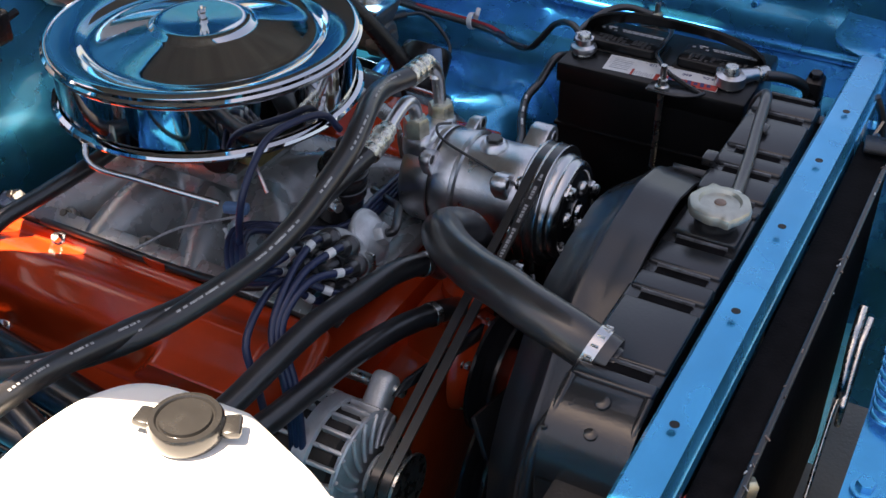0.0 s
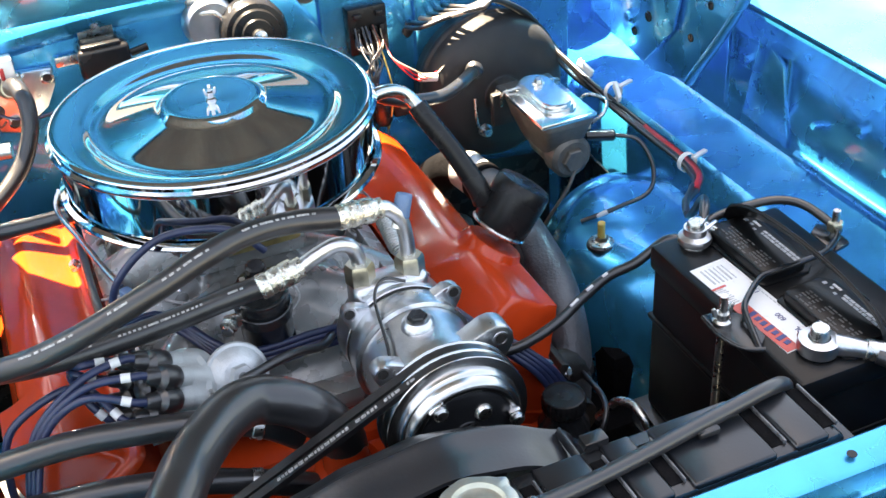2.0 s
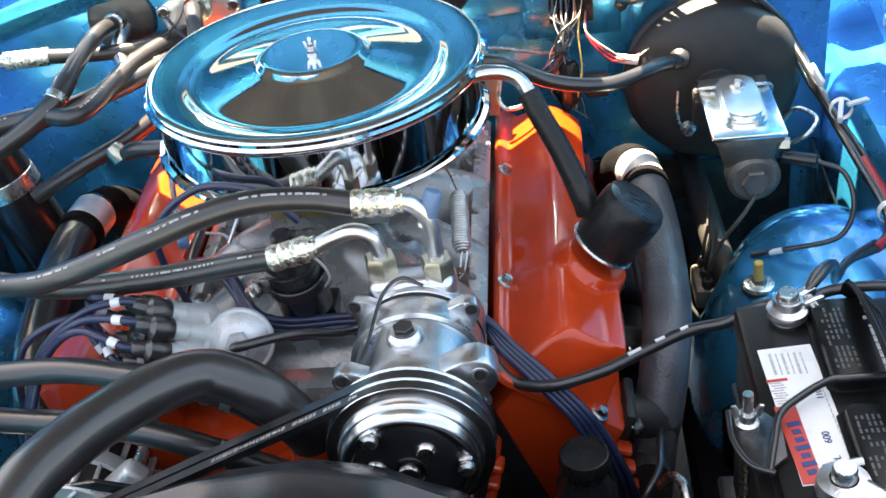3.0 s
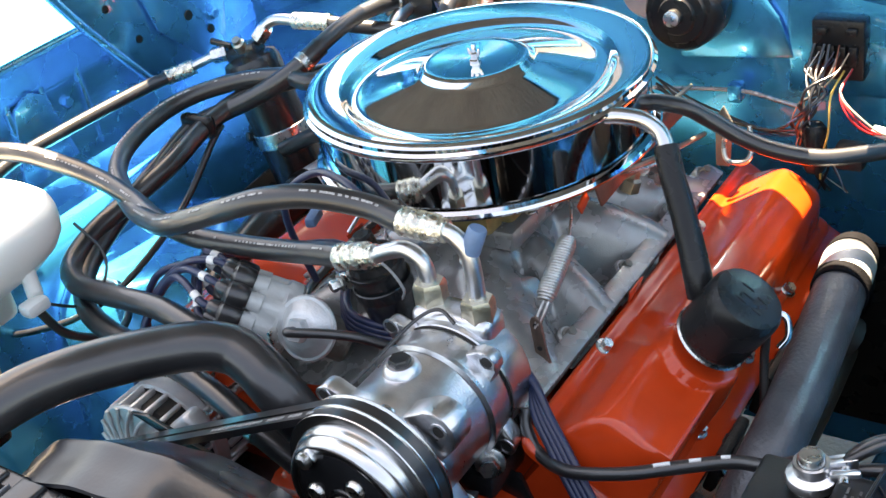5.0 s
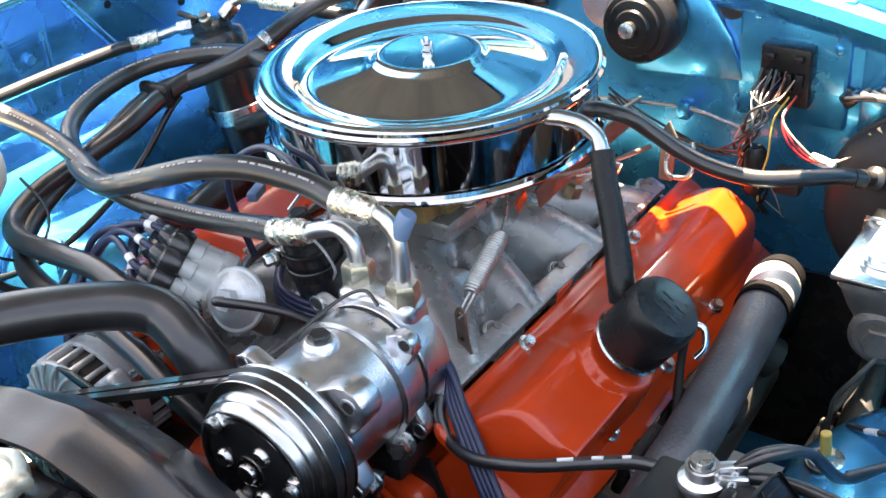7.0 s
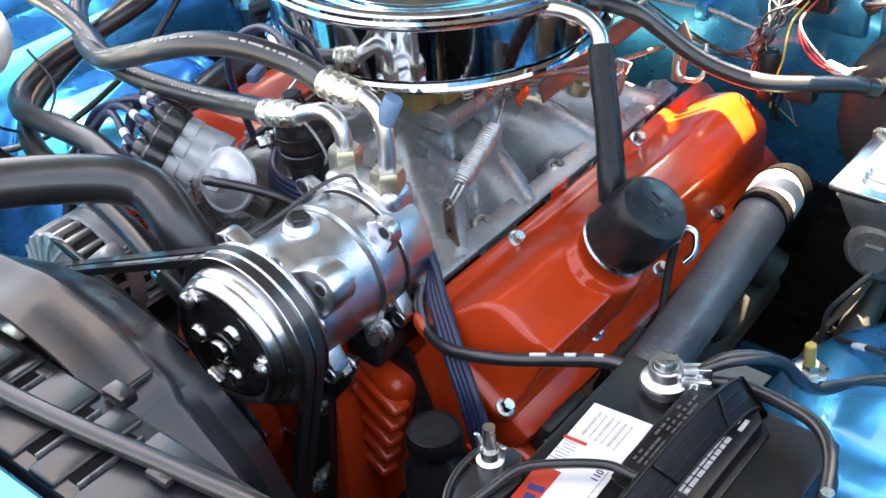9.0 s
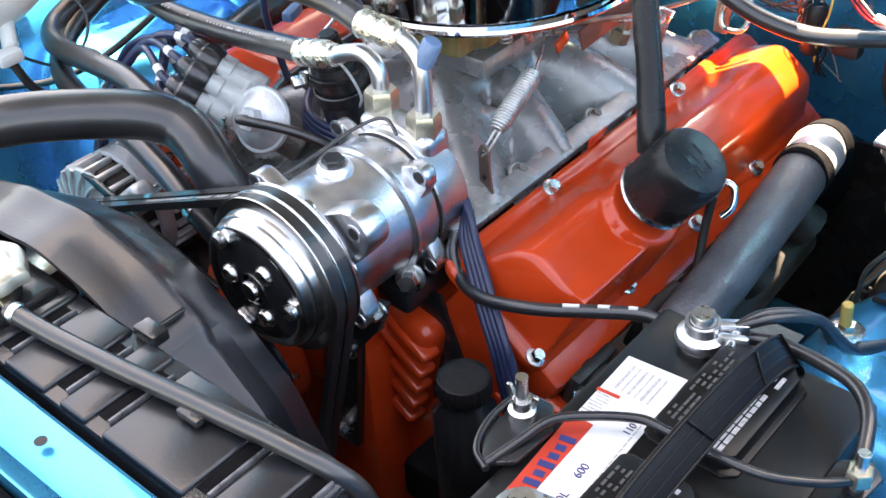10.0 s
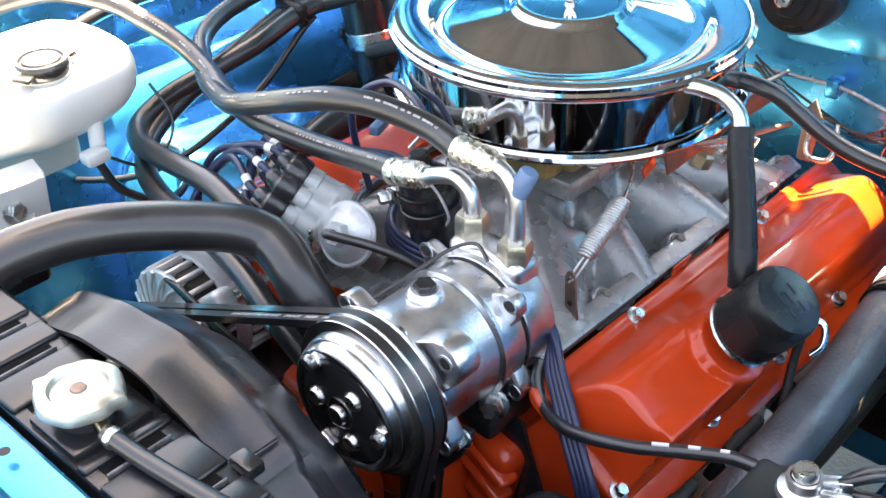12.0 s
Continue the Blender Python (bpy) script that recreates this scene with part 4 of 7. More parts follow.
# compressor with its clutch
cx, cz = 0.105, 0.720
cp = thing("compressor", (cx, 0.15, cz - 0.062), "cast aluminium air conditioning compressor with belt clutch", "compressor")
front = (0, 1, 0)
part("body", turned([(0.050, 0.098), (0.0570, 0.101), (0.0590, 0.105), (0.0590, 0.124), (0.0578, 0.130), (0.0578, 0.176), (0.0590, 0.182), (0.0600, 0.186), (0.0600, 0.205), (0.0585, 0.210)], (cx, 0, cz), front, 56), ALU, cp)
part("rear_head", turned([(0.0585, 0.2105), (0.0605, 0.213), (0.0605, 0.243), (0.057, 0.249), (0.040, 0.252)], (cx, 0, cz), front, 56), ALU, cp)
part("gasket", turned([(0.0592, 0.2096), (0.0604, 0.2100), (0.0604, 0.2110), (0.0592, 0.2114)], (cx, 0, cz), front, 56, False), DARK, cp)
part("port_block", box((0.103, 0.236, 0.768), (0.082, 0.036, 0.034), 0.010, segs=3), ALU, cp)


def ear(ang, y, thick, reach, half, wide=1.6):
    """A flat cast ear with a bolt hole, standing off the compressor body."""
    c, d = Vector((math.sin(radians(ang)), 0, math.cos(radians(ang)))), Vector((math.cos(radians(ang)), 0, -math.sin(radians(ang))))
    o = Vector((cx, y, cz))
    tip = [o + c * (reach - half * 0.2 + half * 0.8 * math.cos(radians(q))) + d * half * 0.8 * math.sin(radians(q)) for q in (-75, -45, -15, 15, 45, 75)]
    lg = part("lug", plate([o + c * 0.042 - d * half * wide, *tip, o + c * 0.042 + d * half * wide], (0, thick, 0), 0.003), ALU, cp)
    p = o + c * (reach + 0.001)
    part("hole", turned([(0.0052, -0.0006), (0.0052, thick + 0.0006)], p, front, 16), DARK, lg)
    part("hole_rim", turned([(0.0062, -0.0012), (0.0080, -0.0010), (0.0082, 0.001)], p, front, 20, False), ALU, lg)


for spec in ((47, 0.194, 0.014, 0.071, 0.014), (-47, 0.206, 0.013, 0.073, 0.013), (52, 0.106, 0.026, 0.078, 0.025, 1.05), (-50, 0.110, 0.018, 0.072, 0.015, 1.3), (128, 0.196, 0.016, 0.070, 0.015), (130, 0.108, 0.018, 0.070, 0.015)):
    ear(*spec)
part("body_flange", turned([(0.0585, 0.176), (0.0625, 0.178), (0.0625, 0.182), (0.0600, 0.184)], (cx, 0, cz), front, 56, False), ALU, cp)
part("boss", turned([(0.017, 0), (0.0155, 0.006), (0.012, 0.009)], (0.102, 0.152, 0.7755), (0, 0, 1), 28), ALU, cp)
part("oil_plug", hexagon((0.102, 0.152, 0.783), (0, 0, 1), 0.0098, 0.007), SATIN, cp)
for k in range(6):
    a = k * 1.047 + 0.30
    bolt((cx + 0.058 * math.sin(a), 0.104, cz + 0.058 * math.cos(a)), (0, -1, 0), 0.0058, 0.007, BRIGHT, cp)
part("nose_plate", turned([(0.030, 0.094), (0.0600, 0.0945), (0.0615, 0.0965), (0.0615, 0.0985), (0.05, 0.099)], (cx, 0, cz), front, 56), SATIN, cp)
pul = part("pulley", turned([(0.040, 0.0690), (0.0660, 0.0690), (0.0712, 0.0698), (0.0716, 0.0708), (0.0708, 0.0722), (0.0595, 0.0770), (0.0708, 0.0822), (0.0716, 0.0829), (0.0716, 0.0839), (0.0708, 0.0848), (0.0595, 0.0900), (0.0708, 0.0950), (0.0716, 0.0960), (0.0712, 0.0972), (0.0660, 0.0978), (0.045, 0.0978)], (cx, 0, cz), front, 80), BRIGHT, cp, "bright steel double groove pulley")
part("pulley_lip", turned([(0.0485, 0.0500), (0.0515, 0.0492), (0.0545, 0.0500), (0.0570, 0.0525), (0.0585, 0.0565), (0.0590, 0.0585), (0.0580, 0.0592), (0.0580, 0.0602), (0.0600, 0.0612), (0.0614, 0.0640), (0.0622, 0.0690), (0.050, 0.0695)], (cx, 0, cz), front, 80, False), BRIGHT, pul, "turned bright rim of the clutch rotor")
cl = part("clutch_plate", turned([(0.014, 0.0485), (0.030, 0.0490), (0.0435, 0.0500), (0.0465, 0.0515), (0.0470, 0.0530), (0.0470, 0.062)], (cx, 0, cz), front, 64), SATIN, cp, "satin black clutch plate")
part("plate_edge", turned([(0.0464, 0.0518), (0.0480, 0.0505), (0.0486, 0.0525), (0.0470, 0.0545)], (cx, 0, cz), front, 64, False), BRIGHT, cl)
part("hub", turned([(0.0060, 0.0415), (0.0085, 0.0425), (0.0095, 0.0450), (0.0095, 0.054)], (cx, 0, cz), front, 20), BRIGHT, cl)
part("hub_ring", turned([(0.0120, 0.0465), (0.0145, 0.0475), (0.0145, 0.054)], (cx, 0, cz), front, 28, False), BRIGHT, cl)
for k in range(3):
    a = k * 2.094 + 0.65
    part("rivet", turned([(0.0085, 0), (0.0088, 0.004), (0.0066, 0.0075), (0.003, 0.0085)], (cx + 0.027 * math.sin(a), 0.0520, cz + 0.027 * math.cos(a)), (0, -1, 0), 20), STEEL, cl)
    b = a + 0.85
    part("spring_end", box((cx + 0.0480 * math.sin(b), 0.0505, cz + 0.0480 * math.cos(b)), (0.017, 0.010, 0.013), 0.003, turn_of(0, math.degrees(b), 0)), BRIGHT, cl)
    part("rim_rivet", turned([(0.0070, 0), (0.0072, 0.004), (0.005, 0.006)], (cx + 0.0480 * math.sin(b), 0.0462, cz + 0.0480 * math.cos(b)), (0, -1, 0), 16), STEEL, cl)
    for c in (0.35, 0.75, 1.35):
        part("plate_hole", turned([(0.0036, 0), (0.0030, 0.0012)], (cx + 0.038 * math.sin(b + c), 0.0512, cz + 0.038 * math.cos(b + c)), (0, -1, 0), 12), DARK, cl)
part("clutch_wire", tube([(0.115, 0.215, 0.784), (0.095, 0.222, 0.789), (0.078, 0.205, 0.783), (0.068, 0.15, 0.772), (0.060, 0.112, 0.766), (0.060, 0.098, 0.762)], 0.0017, 7, 6), RUBBER, cp)
part("mount_bracket", box((0.140, 0.195, 0.650), (0.040, 0.060, 0.026), 0.006), SATIN, cp)
bolt((0.154, 0.178, 0.672), (0.45, -0.85, 0.25), 0.0095, 0.012, STEEL, cp)
part("mount_plate", plate([(0.085, 0.128, 0.66), (0.170, 0.128, 0.680), (0.158, 0.128, 0.645), (0.128, 0.128, 0.61), (0.112, 0.128, 0.47), (0.075, 0.128, 0.47)], (0, 0.010, 0), 0.002), SATIN, cp)
# Black plate added for the shadow band between casting and head.
part("shade_plate", plate([(0.135, 0.200, 0.635), (0.165, 0.200, 0.640), (0.215, 0.200, 0.50), (0.20, 0.200, 0.44), (0.145, 0.200, 0.44)], (0, 0.006, 0), 0.002), SATIN, cp)
for x, z in ((0.147, 0.673), (0.164, 0.674), (0.119, 0.604), (0.101, 0.496)):
    bolt((x, 0.128, z), (0, -1, 0), 0.0065, 0.009, STEEL, cp)

# belts
def belt_line(circles, n=14):
    """The tight loop round circles (x, z, r), taken clockwise as seen from the front."""
    out = []
    m = len(circles)
    for k in range(m):
        (x0, z0, r0), (x1, z1, r1), (x2, z2, r2) = circles[k - 1], circles[k], circles[(k + 1) % m]

        def ang(ax, az, ar, bx, bz, br):
            return math.atan2(bz - az, bx - ax) + math.acos(max(-1, min(1, (ar - br) / math.hypot(bx - ax, bz - az))))
        s, e = ang(x0, z0, r0, x1, z1, r1), ang(x1, z1, r1, x2, z2, r2)
        while e > s:
            e -= 2 * math.pi
        out += [(x1 + r1 * math.cos(s + (e - s) * i / n), z1 + r1 * math.sin(s + (e - s) * i / n)) for i in range(n + 1)]
    return out


def belt(circles, y, w, h, label):
    line = belt_line(circles)
    loops = []
    n = len(line)
    for k in range(n):
        p, q = Vector(line[k - 1]), Vector(line[(k + 1) % n])
        d = (q - p).normalized()
        o = Vector((-d.y, d.x))
        c = Vector(line[k])
        loops.append([(c.x - o.x * h, y - w * 0.3, c.y - o.y * h), (c.x + o.x * 0.001, y - w / 2, c.y + o.y * 0.001), (c.x + o.x * 0.001, y + w / 2, c.y + o.y * 0.001), (c.x - o.x * h, y + w * 0.3, c.y - o.y * h)])
    bm = rings(bm_new(), loops + loops[:1], True, False)
    bmesh.ops.remove_doubles(bm, verts=bm.verts, dist=1e-6)
    return thing_of_belt(bm, line, y, w, label)


def thing_of_belt(bm, line, y, w, label):
    bt = thing("drive_belt", (line[0][0], y, line[0][1]), label, "belt", "drive belts")
    part("band", bm, RUBBER, bt)
    marks = bm_new()
    far = 0
    for k, ((ax, az), (bx, bz)) in enumerate(zip(line, line[1:])):
        d = math.hypot(bx - ax, bz - az)
        if d > 0.08 and bx > ax and bz > 0.70:
            a, b = Vector((ax, y, az)), Vector((bx, y, bz))
            up = Vector((-(bz - az), 0, bx - ax)).normalized()
            s = 0.0
            rng = random.Random(3)
            s = max(0.0, d - 0.16)
            while s < d - 0.01:
                ln = rng.choice((0.0022, 0.0034, 0.0026, 0.0050))
                c = a.lerp(b, (s + ln / 2) / d) + up * 0.0014
                box(c, (ln, w * rng.choice((0.30, 0.42, 0.36)), 0.0004), 0, Matrix.Rotation(-math.atan2(bz - az, bx - ax), 4, "Y"), marks)
                s += ln + (0.0014 if rng.random() < 0.90 else 0.008)
    if len(marks.verts) and y < 0.08:
        tagged(part("print", marks, HOSEINK, bt), "worn white print bars", kind="stuff")
    return bt


ALT = (-0.248, 0.588)
belt([(ALT[0], ALT[1], 0.038), (cx, cz, 0.0690), (0.0, 0.40, 0.090)], 0.0770, 0.0098, 0.007, "black ribbed drive belt on the compressor pulley")
belt([(ALT[0], ALT[1], 0.038), (cx, cz, 0.0690), (0.0, 0.40, 0.090)], 0.0900, 0.0098, 0.007, "black drive belt behind the first")

# alternator
al = thing("alternator", (ALT[0], 0.13, ALT[1] - 0.07), "cast aluminium alternator with finned housing", "alternator")
part("core", turned([(0.054, 0.125), (0.060, 0.131), (0.060, 0.201), (0.050, 0.211)], (ALT[0], 0, ALT[1]), front, 40), DARK, al)
part("stator_ring", turned([(0.0630, 0.153), (0.0665, 0.155), (0.0665, 0.171), (0.0630, 0.173)], (ALT[0], 0, ALT[1]), front, 48, False), CASTGREY, al)
for k in range(22):
    a = k * 2 * math.pi / 22
    for y0, y1 in ((0.119, 0.153), (0.173, 0.209)):
        part("fin", box((ALT[0] + 0.0615 * math.sin(a), (y0 + y1) / 2, ALT[1] + 0.0615 * math.cos(a)), (0.0045, y1 - y0, 0.011), 0.0015, turn_of(0, math.degrees(a), 0)), CASTGREY, al)
part("front_ring", turned([(0.018, 0.116), (0.044, 0.117), (0.064, 0.117), (0.0655, 0.119), (0.064, 0.123), (0.05, 0.123)], (ALT[0], 0, ALT[1]), front, 48), CASTGREY, al)
for k in range(18):
    a = k * 2 * math.pi / 18
    rows = []
    for q in range(5):
        r, b = 0.030 + 0.0085 * q, a + 0.10 * q
        rows.append((ALT[0] + r * math.sin(b), 0.116 - 0.0016 * (4 - q), ALT[1] + r * math.cos(b)))
    part("blade", tube(rows, 0.0024, 6, 3), CASTGREY, al)
part("fan_plate", turned([(0.012, 0.099), (0.026, 0.100), (0.028, 0.103), (0.026, 0.106), (0.012, 0.107)], (ALT[0], 0, ALT[1]), front, 40), CASTGREY, al)
part("pulley", turned([(0.010, 0.066), (0.038, 0.068), (0.038, 0.071), (0.030, 0.0770), (0.038, 0.0835), (0.030, 0.0900), (0.038, 0.0965), (0.012, 0.098), (0.010, 0.096)], (ALT[0], 0, ALT[1]), front, 32), STEEL, al)
part("lug", box((ALT[0] + 0.060, 0.136, ALT[1] + 0.044), (0.030, 0.026, 0.056), 0.008, turn_of(0, 50, 0), segs=3), CASTGREY, al)
part("pivot_bolt", rod((ALT[0] + 0.072, 0.112, ALT[1] + 0.052), (ALT[0] + 0.072, 0.215, ALT[1] + 0.052), 0.0065, 14, edge=0.001), STEEL, al)
part("adjuster_arm", plate([(ALT[0] + 0.03, 0.098, ALT[1] + 0.085), (ALT[0] + 0.055, 0.098, ALT[1] + 0.088), (-0.02, 0.098, 0.625), (-0.03, 0.098, 0.608)], (0, 0.005, 0), 0.001), SATIN, al)
part("foot", box((ALT[0] + 0.06, 0.17, ALT[1] - 0.062), (0.10, 0.07, 0.035), 0.008), SATIN, al)

# ---- radiator, shroud, condenser ----
rd = thing("radiator", (0, -0.125, 0.26), "black painted radiator with ribbed top tank", "radiator")
part("core", box((0, -0.125, 0.50), (0.66, 0.05, 0.46), 0.004), DARK, rd)
TT = 0.792
side = [(-0.292, 0.60), (-0.292, 0.722)] + [(-0.236 - 0.056 * math.cos(radians(q)), 0.728 + (TT - 0.728) * math.sin(radians(q))) for q in range(0, 91, 9)] + [(0.345, TT), (0.352, TT - 0.006), (0.352, 0.69), (0.30, 0.69), (-0.20, 0.69), (-0.20, 0.60)]
tank = part("top_tank", plate([(x, -0.158, z) for x, z in side], (0, 0.076, 0), 0.004), SATIN, rd, "satin black top tank with rounded end")
edges = [-0.232, -0.198, -0.092, -0.047, 0.008, 0.072, 0.100, 0.162, 0.206, 0.300, 0.350]
for a, b in zip(edges, edges[1:]):
    if 0.0 < a < 0.05:
        continue
    part("panel", box(((a + b) / 2 - 0.006, -0.121, TT - 0.001), (b - a - 0.017, 0.073, 0.009), 0.003, segs=3), SHROUD, tank)
    # Black slots paint the recess shade; pale beads paint the edge highlights.
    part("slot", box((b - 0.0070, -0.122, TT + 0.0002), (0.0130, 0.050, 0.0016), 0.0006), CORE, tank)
    part("bead", box((b - 0.0010, -0.122, TT + 0.0016), (0.0022, 0.052, 0.0052), 0.0008), BEAD_GLINT, tank, "raised bead painted light as an edge highlight")
part("button", box((0.247, -0.112, TT + 0.009), (0.020, 0.016, 0.006), 0.002), SATIN, tank)
part("neck_plate", box((0.040, -0.122, TT + 0.003), (0.060, 0.066, 0.008), 0.004), SATIN, tank)
part("seam", box((0.03, -0.083, 0.768), (0.62, 0.006, 0.008), 0.002), SATIN, tank)
part("drum_rim", tube([(-0.287, -0.155, 0.700), (-0.285, -0.155, 0.745), (-0.262, -0.155, 0.780), (-0.232, -0.155, 0.793)], 0.0045, 8, 6), SATIN, tank)
part("drum_rim", tube([(-0.287, -0.086, 0.700), (-0.285, -0.086, 0.745), (-0.262, -0.086, 0.780), (-0.232, -0.086, 0.793)], 0.0045, 8, 6), SATIN, tank)
part("lower_flange", box((-0.262, -0.120, 0.640), (0.085, 0.090, 0.010), 0.004), SATIN, tank)
part("side_bracket", box((0.362, -0.125, 0.60), (0.022, 0.09, 0.34), 0.004), SATIN, rd)
part("side_bracket", box((-0.285, -0.125, 0.45), (0.022, 0.09, 0.34), 0.004), SATIN, rd)
part("lower_strap", tube([(-0.21, -0.078, 0.745), (-0.245, -0.068, 0.725), (-0.262, -0.064, 0.67), (-0.262, -0.066, 0.58), (-0.255, -0.07, 0.50)], 0.008, 10, 6), SATIN, rd)
part("lower_strap", tube([(-0.20, -0.076, 0.715), (-0.232, -0.056, 0.70), (-0.250, -0.050, 0.64), (-0.245, -0.056, 0.54)], 0.004, 10, 6), RUBBER, rd)
part("lower_strap", tube([(-0.19, -0.074, 0.685), (-0.218, -0.050, 0.675), (-0.228, -0.046, 0.62), (-0.22, -0.05, 0.52)], 0.003, 10, 6), RUBBER, rd)
part("neck", rod((0.040, -0.124, TT), (0.040, -0.124, 0.818), 0.021, 28, edge=0.001), SATIN, rd)
part("overflow_nipple", rod((0.050, -0.124, 0.807), (0.084, -0.131, 0.807), 0.005, 12), BRASS, rd)
part("hose_neck", rod((-0.190, -0.110, 0.778), (-0.184, -0.060, 0.790), 0.019, 24), SATIN, rd)
for x, z in ((-0.250, 0.7925), (-0.272, 0.7765)):
    part("rivet", turned([(0.007, 0), (0.006, 0.002), (0.003, 0.003)], (x, -0.122, z - 0.002), (-0.5, 0, 1), 14), SATIN, tank)

loops = []
for r, h in ((0.0285, 0.0), (0.0310, 0.001), (0.0315, 0.006), (0.0300, 0.010), (0.0270, 0.0115), (0.0215, 0.0120), (0.0195, 0.0085), (0.0170, 0.0078), (0.0120, 0.0088), (0.006, 0.0095)):
    row = []
    for k in range(72):
        a = 2 * math.pi * k / 72
        ear = max(0.0, math.cos(2 * (a - 0.5))) ** 24 * 0.0055
        lobe = 0.0006 * math.cos(8 * a)
        q = r + (ear + lobe if r > 0.026 else 0)
        row.append((0.040 + q * math.cos(a), -0.126 + q * math.sin(a), 0.814 + h))
    loops.append(row)
rc = part("radiator_cap", rings(bm_new(), loops), CAPMETAL, rd, "pale pressed metal cap with two ears")
part("rivet", turned([(0.0062, 0), (0.0055, 0.0015), (0.003, 0.002)], (0.040, -0.126, 0.8233), (0, 0, 1), 20), RUSTY, rc)
ov = [(0.076, -0.131, 0.807), (0.118, -0.126, 0.8035), (0.1745, -0.119, 0.8035), (0.232, -0.110, 0.8035), (0.282, -0.103, 0.804), (0.316, -0.098, 0.804), (0.340, -0.090, 0.794), (0.354, -0.078, 0.768), (0.360, -0.072, 0.71), (0.360, -0.070, 0.62)]
oh = thing("overflow_hose", ov[0], "black rubber overflow hose lying across the radiator tank", "hose")
part("hose", tube(ov, 0.0068, 14, 8), RUBBER, oh)
part("clip", turned([(0.0070, 0), (0.0082, 0.0008), (0.0082, 0.005), (0.0070, 0.006)], (0.080, -0.1305, 0.8068), (0.98, 0.12, -0.08), 16, False), STEEL, oh, "bright spring clip")

sh = thing("fan_shroud", (0, -0.04, 0.28), "worn black plastic fan shroud behind the radiator", "fan shroud")
SC, loops = (0.020, 0.560), []
for k in range(151):
    a = radians(-150 + 300 * k / 150)
    # the wide front band stops short on the battery side
    drop = 0.011 / (1 + math.exp((0.60 - a) / 0.008))
    wob = 0.0018 * math.sin(9 * a) + 0.001 * math.sin(23 * a)
    row = []
    for r, y in ((0.252, -0.084), (0.255, -0.066), (0.2555, -0.050), (0.2580, -0.045), (0.2585, -0.040), (0.2550, -0.035), (0.2465, -0.030), (0.2425, -0.022), (0.2295, -0.004), (0.2230, 0.004), (0.2195, 0.004), (0.2250, -0.005), (0.2480, -0.041), (0.2480, -0.084)):
        q = r + wob - (drop if y < -0.028 else 0.0)
        row.append((SC[0] + q * math.sin(a), y, SC[1] + q * math.cos(a)))
    loops.append(row)
part("ring", rings(bm_new(), loops), SHROUD, sh)
part("seam_lip", box((0.148, -0.064, 0.784), (0.003, 0.040, 0.008), 0.001, turn_of(0, 30, 0)), SHROUD, sh)
for x0 in (-0.265, 0.235):
    part("back_panel", plate([(x0, -0.088, 0.32), (x0 + 0.11, -0.088, 0.32), (x0 + 0.11, -0.088, 0.70), (x0, -0.088, 0.73)], (0, 0.006, 0), 0.001), SHROUD, sh)
part("clip", box((0.162, -0.080, 0.797), (0.022, 0.014, 0.010), 0.002), SATIN, sh)

cd = thing("condenser", (0.015, -0.23, 0.30), "black condenser with scuffed top edge", "condenser")
part("core", box((0.015, -0.229, 0.535), (0.635, 0.036, 0.47), 0.003), CORE, cd)
part("edge_trim", tube([(-0.300, -0.2475, 0.769), (0.0, -0.2480, 0.770), (0.332, -0.2475, 0.769)], 0.0035, 8, 4), SATIN, cd)
rng = random.Random(5)
for k in range(30):
    x = rng.choice((-0.24, -0.12, -0.02, 0.10, 0.24, 0.30)) + rng.uniform(-0.05, 0.05)
    part("scuff", box((min(x, 0.325), -0.2485 + rng.uniform(-0.004, 0.003), 0.7728 + rng.uniform(-0.001, 0.0004)), (rng.uniform(0.0015, 0.007), rng.uniform(0.0006, 0.0022), 0.0012), 0.0003, turn_of(0, 0, rng.uniform(-50, 50))), STEEL if k % 4 == 0 else RUSTY, cd)
part("corner_tape", box((0.315, -0.232, 0.777), (0.045, 0.030, 0.006), 0.002, turn_of(0, 6, 8)), PLASTIC, cd, "crumpled black tape")
part("red_fitting", hexagon((-0.296, -0.219, 0.752), (0, 0, 1), 0.0125, 0.014), mat("red_plastic_cap", (0.75, 0.07, 0.035), 0.4), cd, "bright red plastic cap")
part("pipe_fitting", turned([(0.008, 0), (0.008, 0.016), (0.0105, 0.018), (0.0105, 0.030), (0.007, 0.034)], (-0.255, -0.246, 0.728), (0.35, -0.05, 1), 6), BRASS, cd)

# ---- hoses ----
AC1 = [(0.062, 0.2395, 0.862), (0.02, 0.245, 0.867), (-0.03, 0.232, 0.876), (-0.075, 0.217, 0.874), (-0.115, 0.210, 0.862), (-0.165, 0.212, 0.842), (-0.205, 0.216, 0.826), (-0.25, 0.230, 0.807),
       (-0.31, 0.258, 0.788), (-0.36, 0.282, 0.780), (-0.405, 0.310, 0.779), (-0.445, 0.340, 0.782), (-0.474, 0.382, 0.786), (-0.489, 0.436, 0.790), (-0.486, 0.486, 0.795), (-0.461, 0.525, 0.800), (-0.417, 0.554, 0.805), (-0.359, 0.565, 0.810), (-0.306, 0.565, 0.810), (-0.27, 0.68, 0.815), (-0.22, 0.76, 0.815)]
AC2 = [(-0.022, 0.242, 0.808), (-0.06, 0.248, 0.800), (-0.10, 0.253, 0.791), (-0.158, 0.252, 0.786), (-0.228, 0.250, 0.785), (-0.30, 0.264, 0.785), (-0.36, 0.287, 0.786), (-0.43, 0.302, 0.794),
       (-0.49, 0.296, 0.810), (-0.55, 0.280, 0.824), (-0.62, 0.235, 0.828), (-0.67, 0.14, 0.80), (-0.69, 0.05, 0.74)]


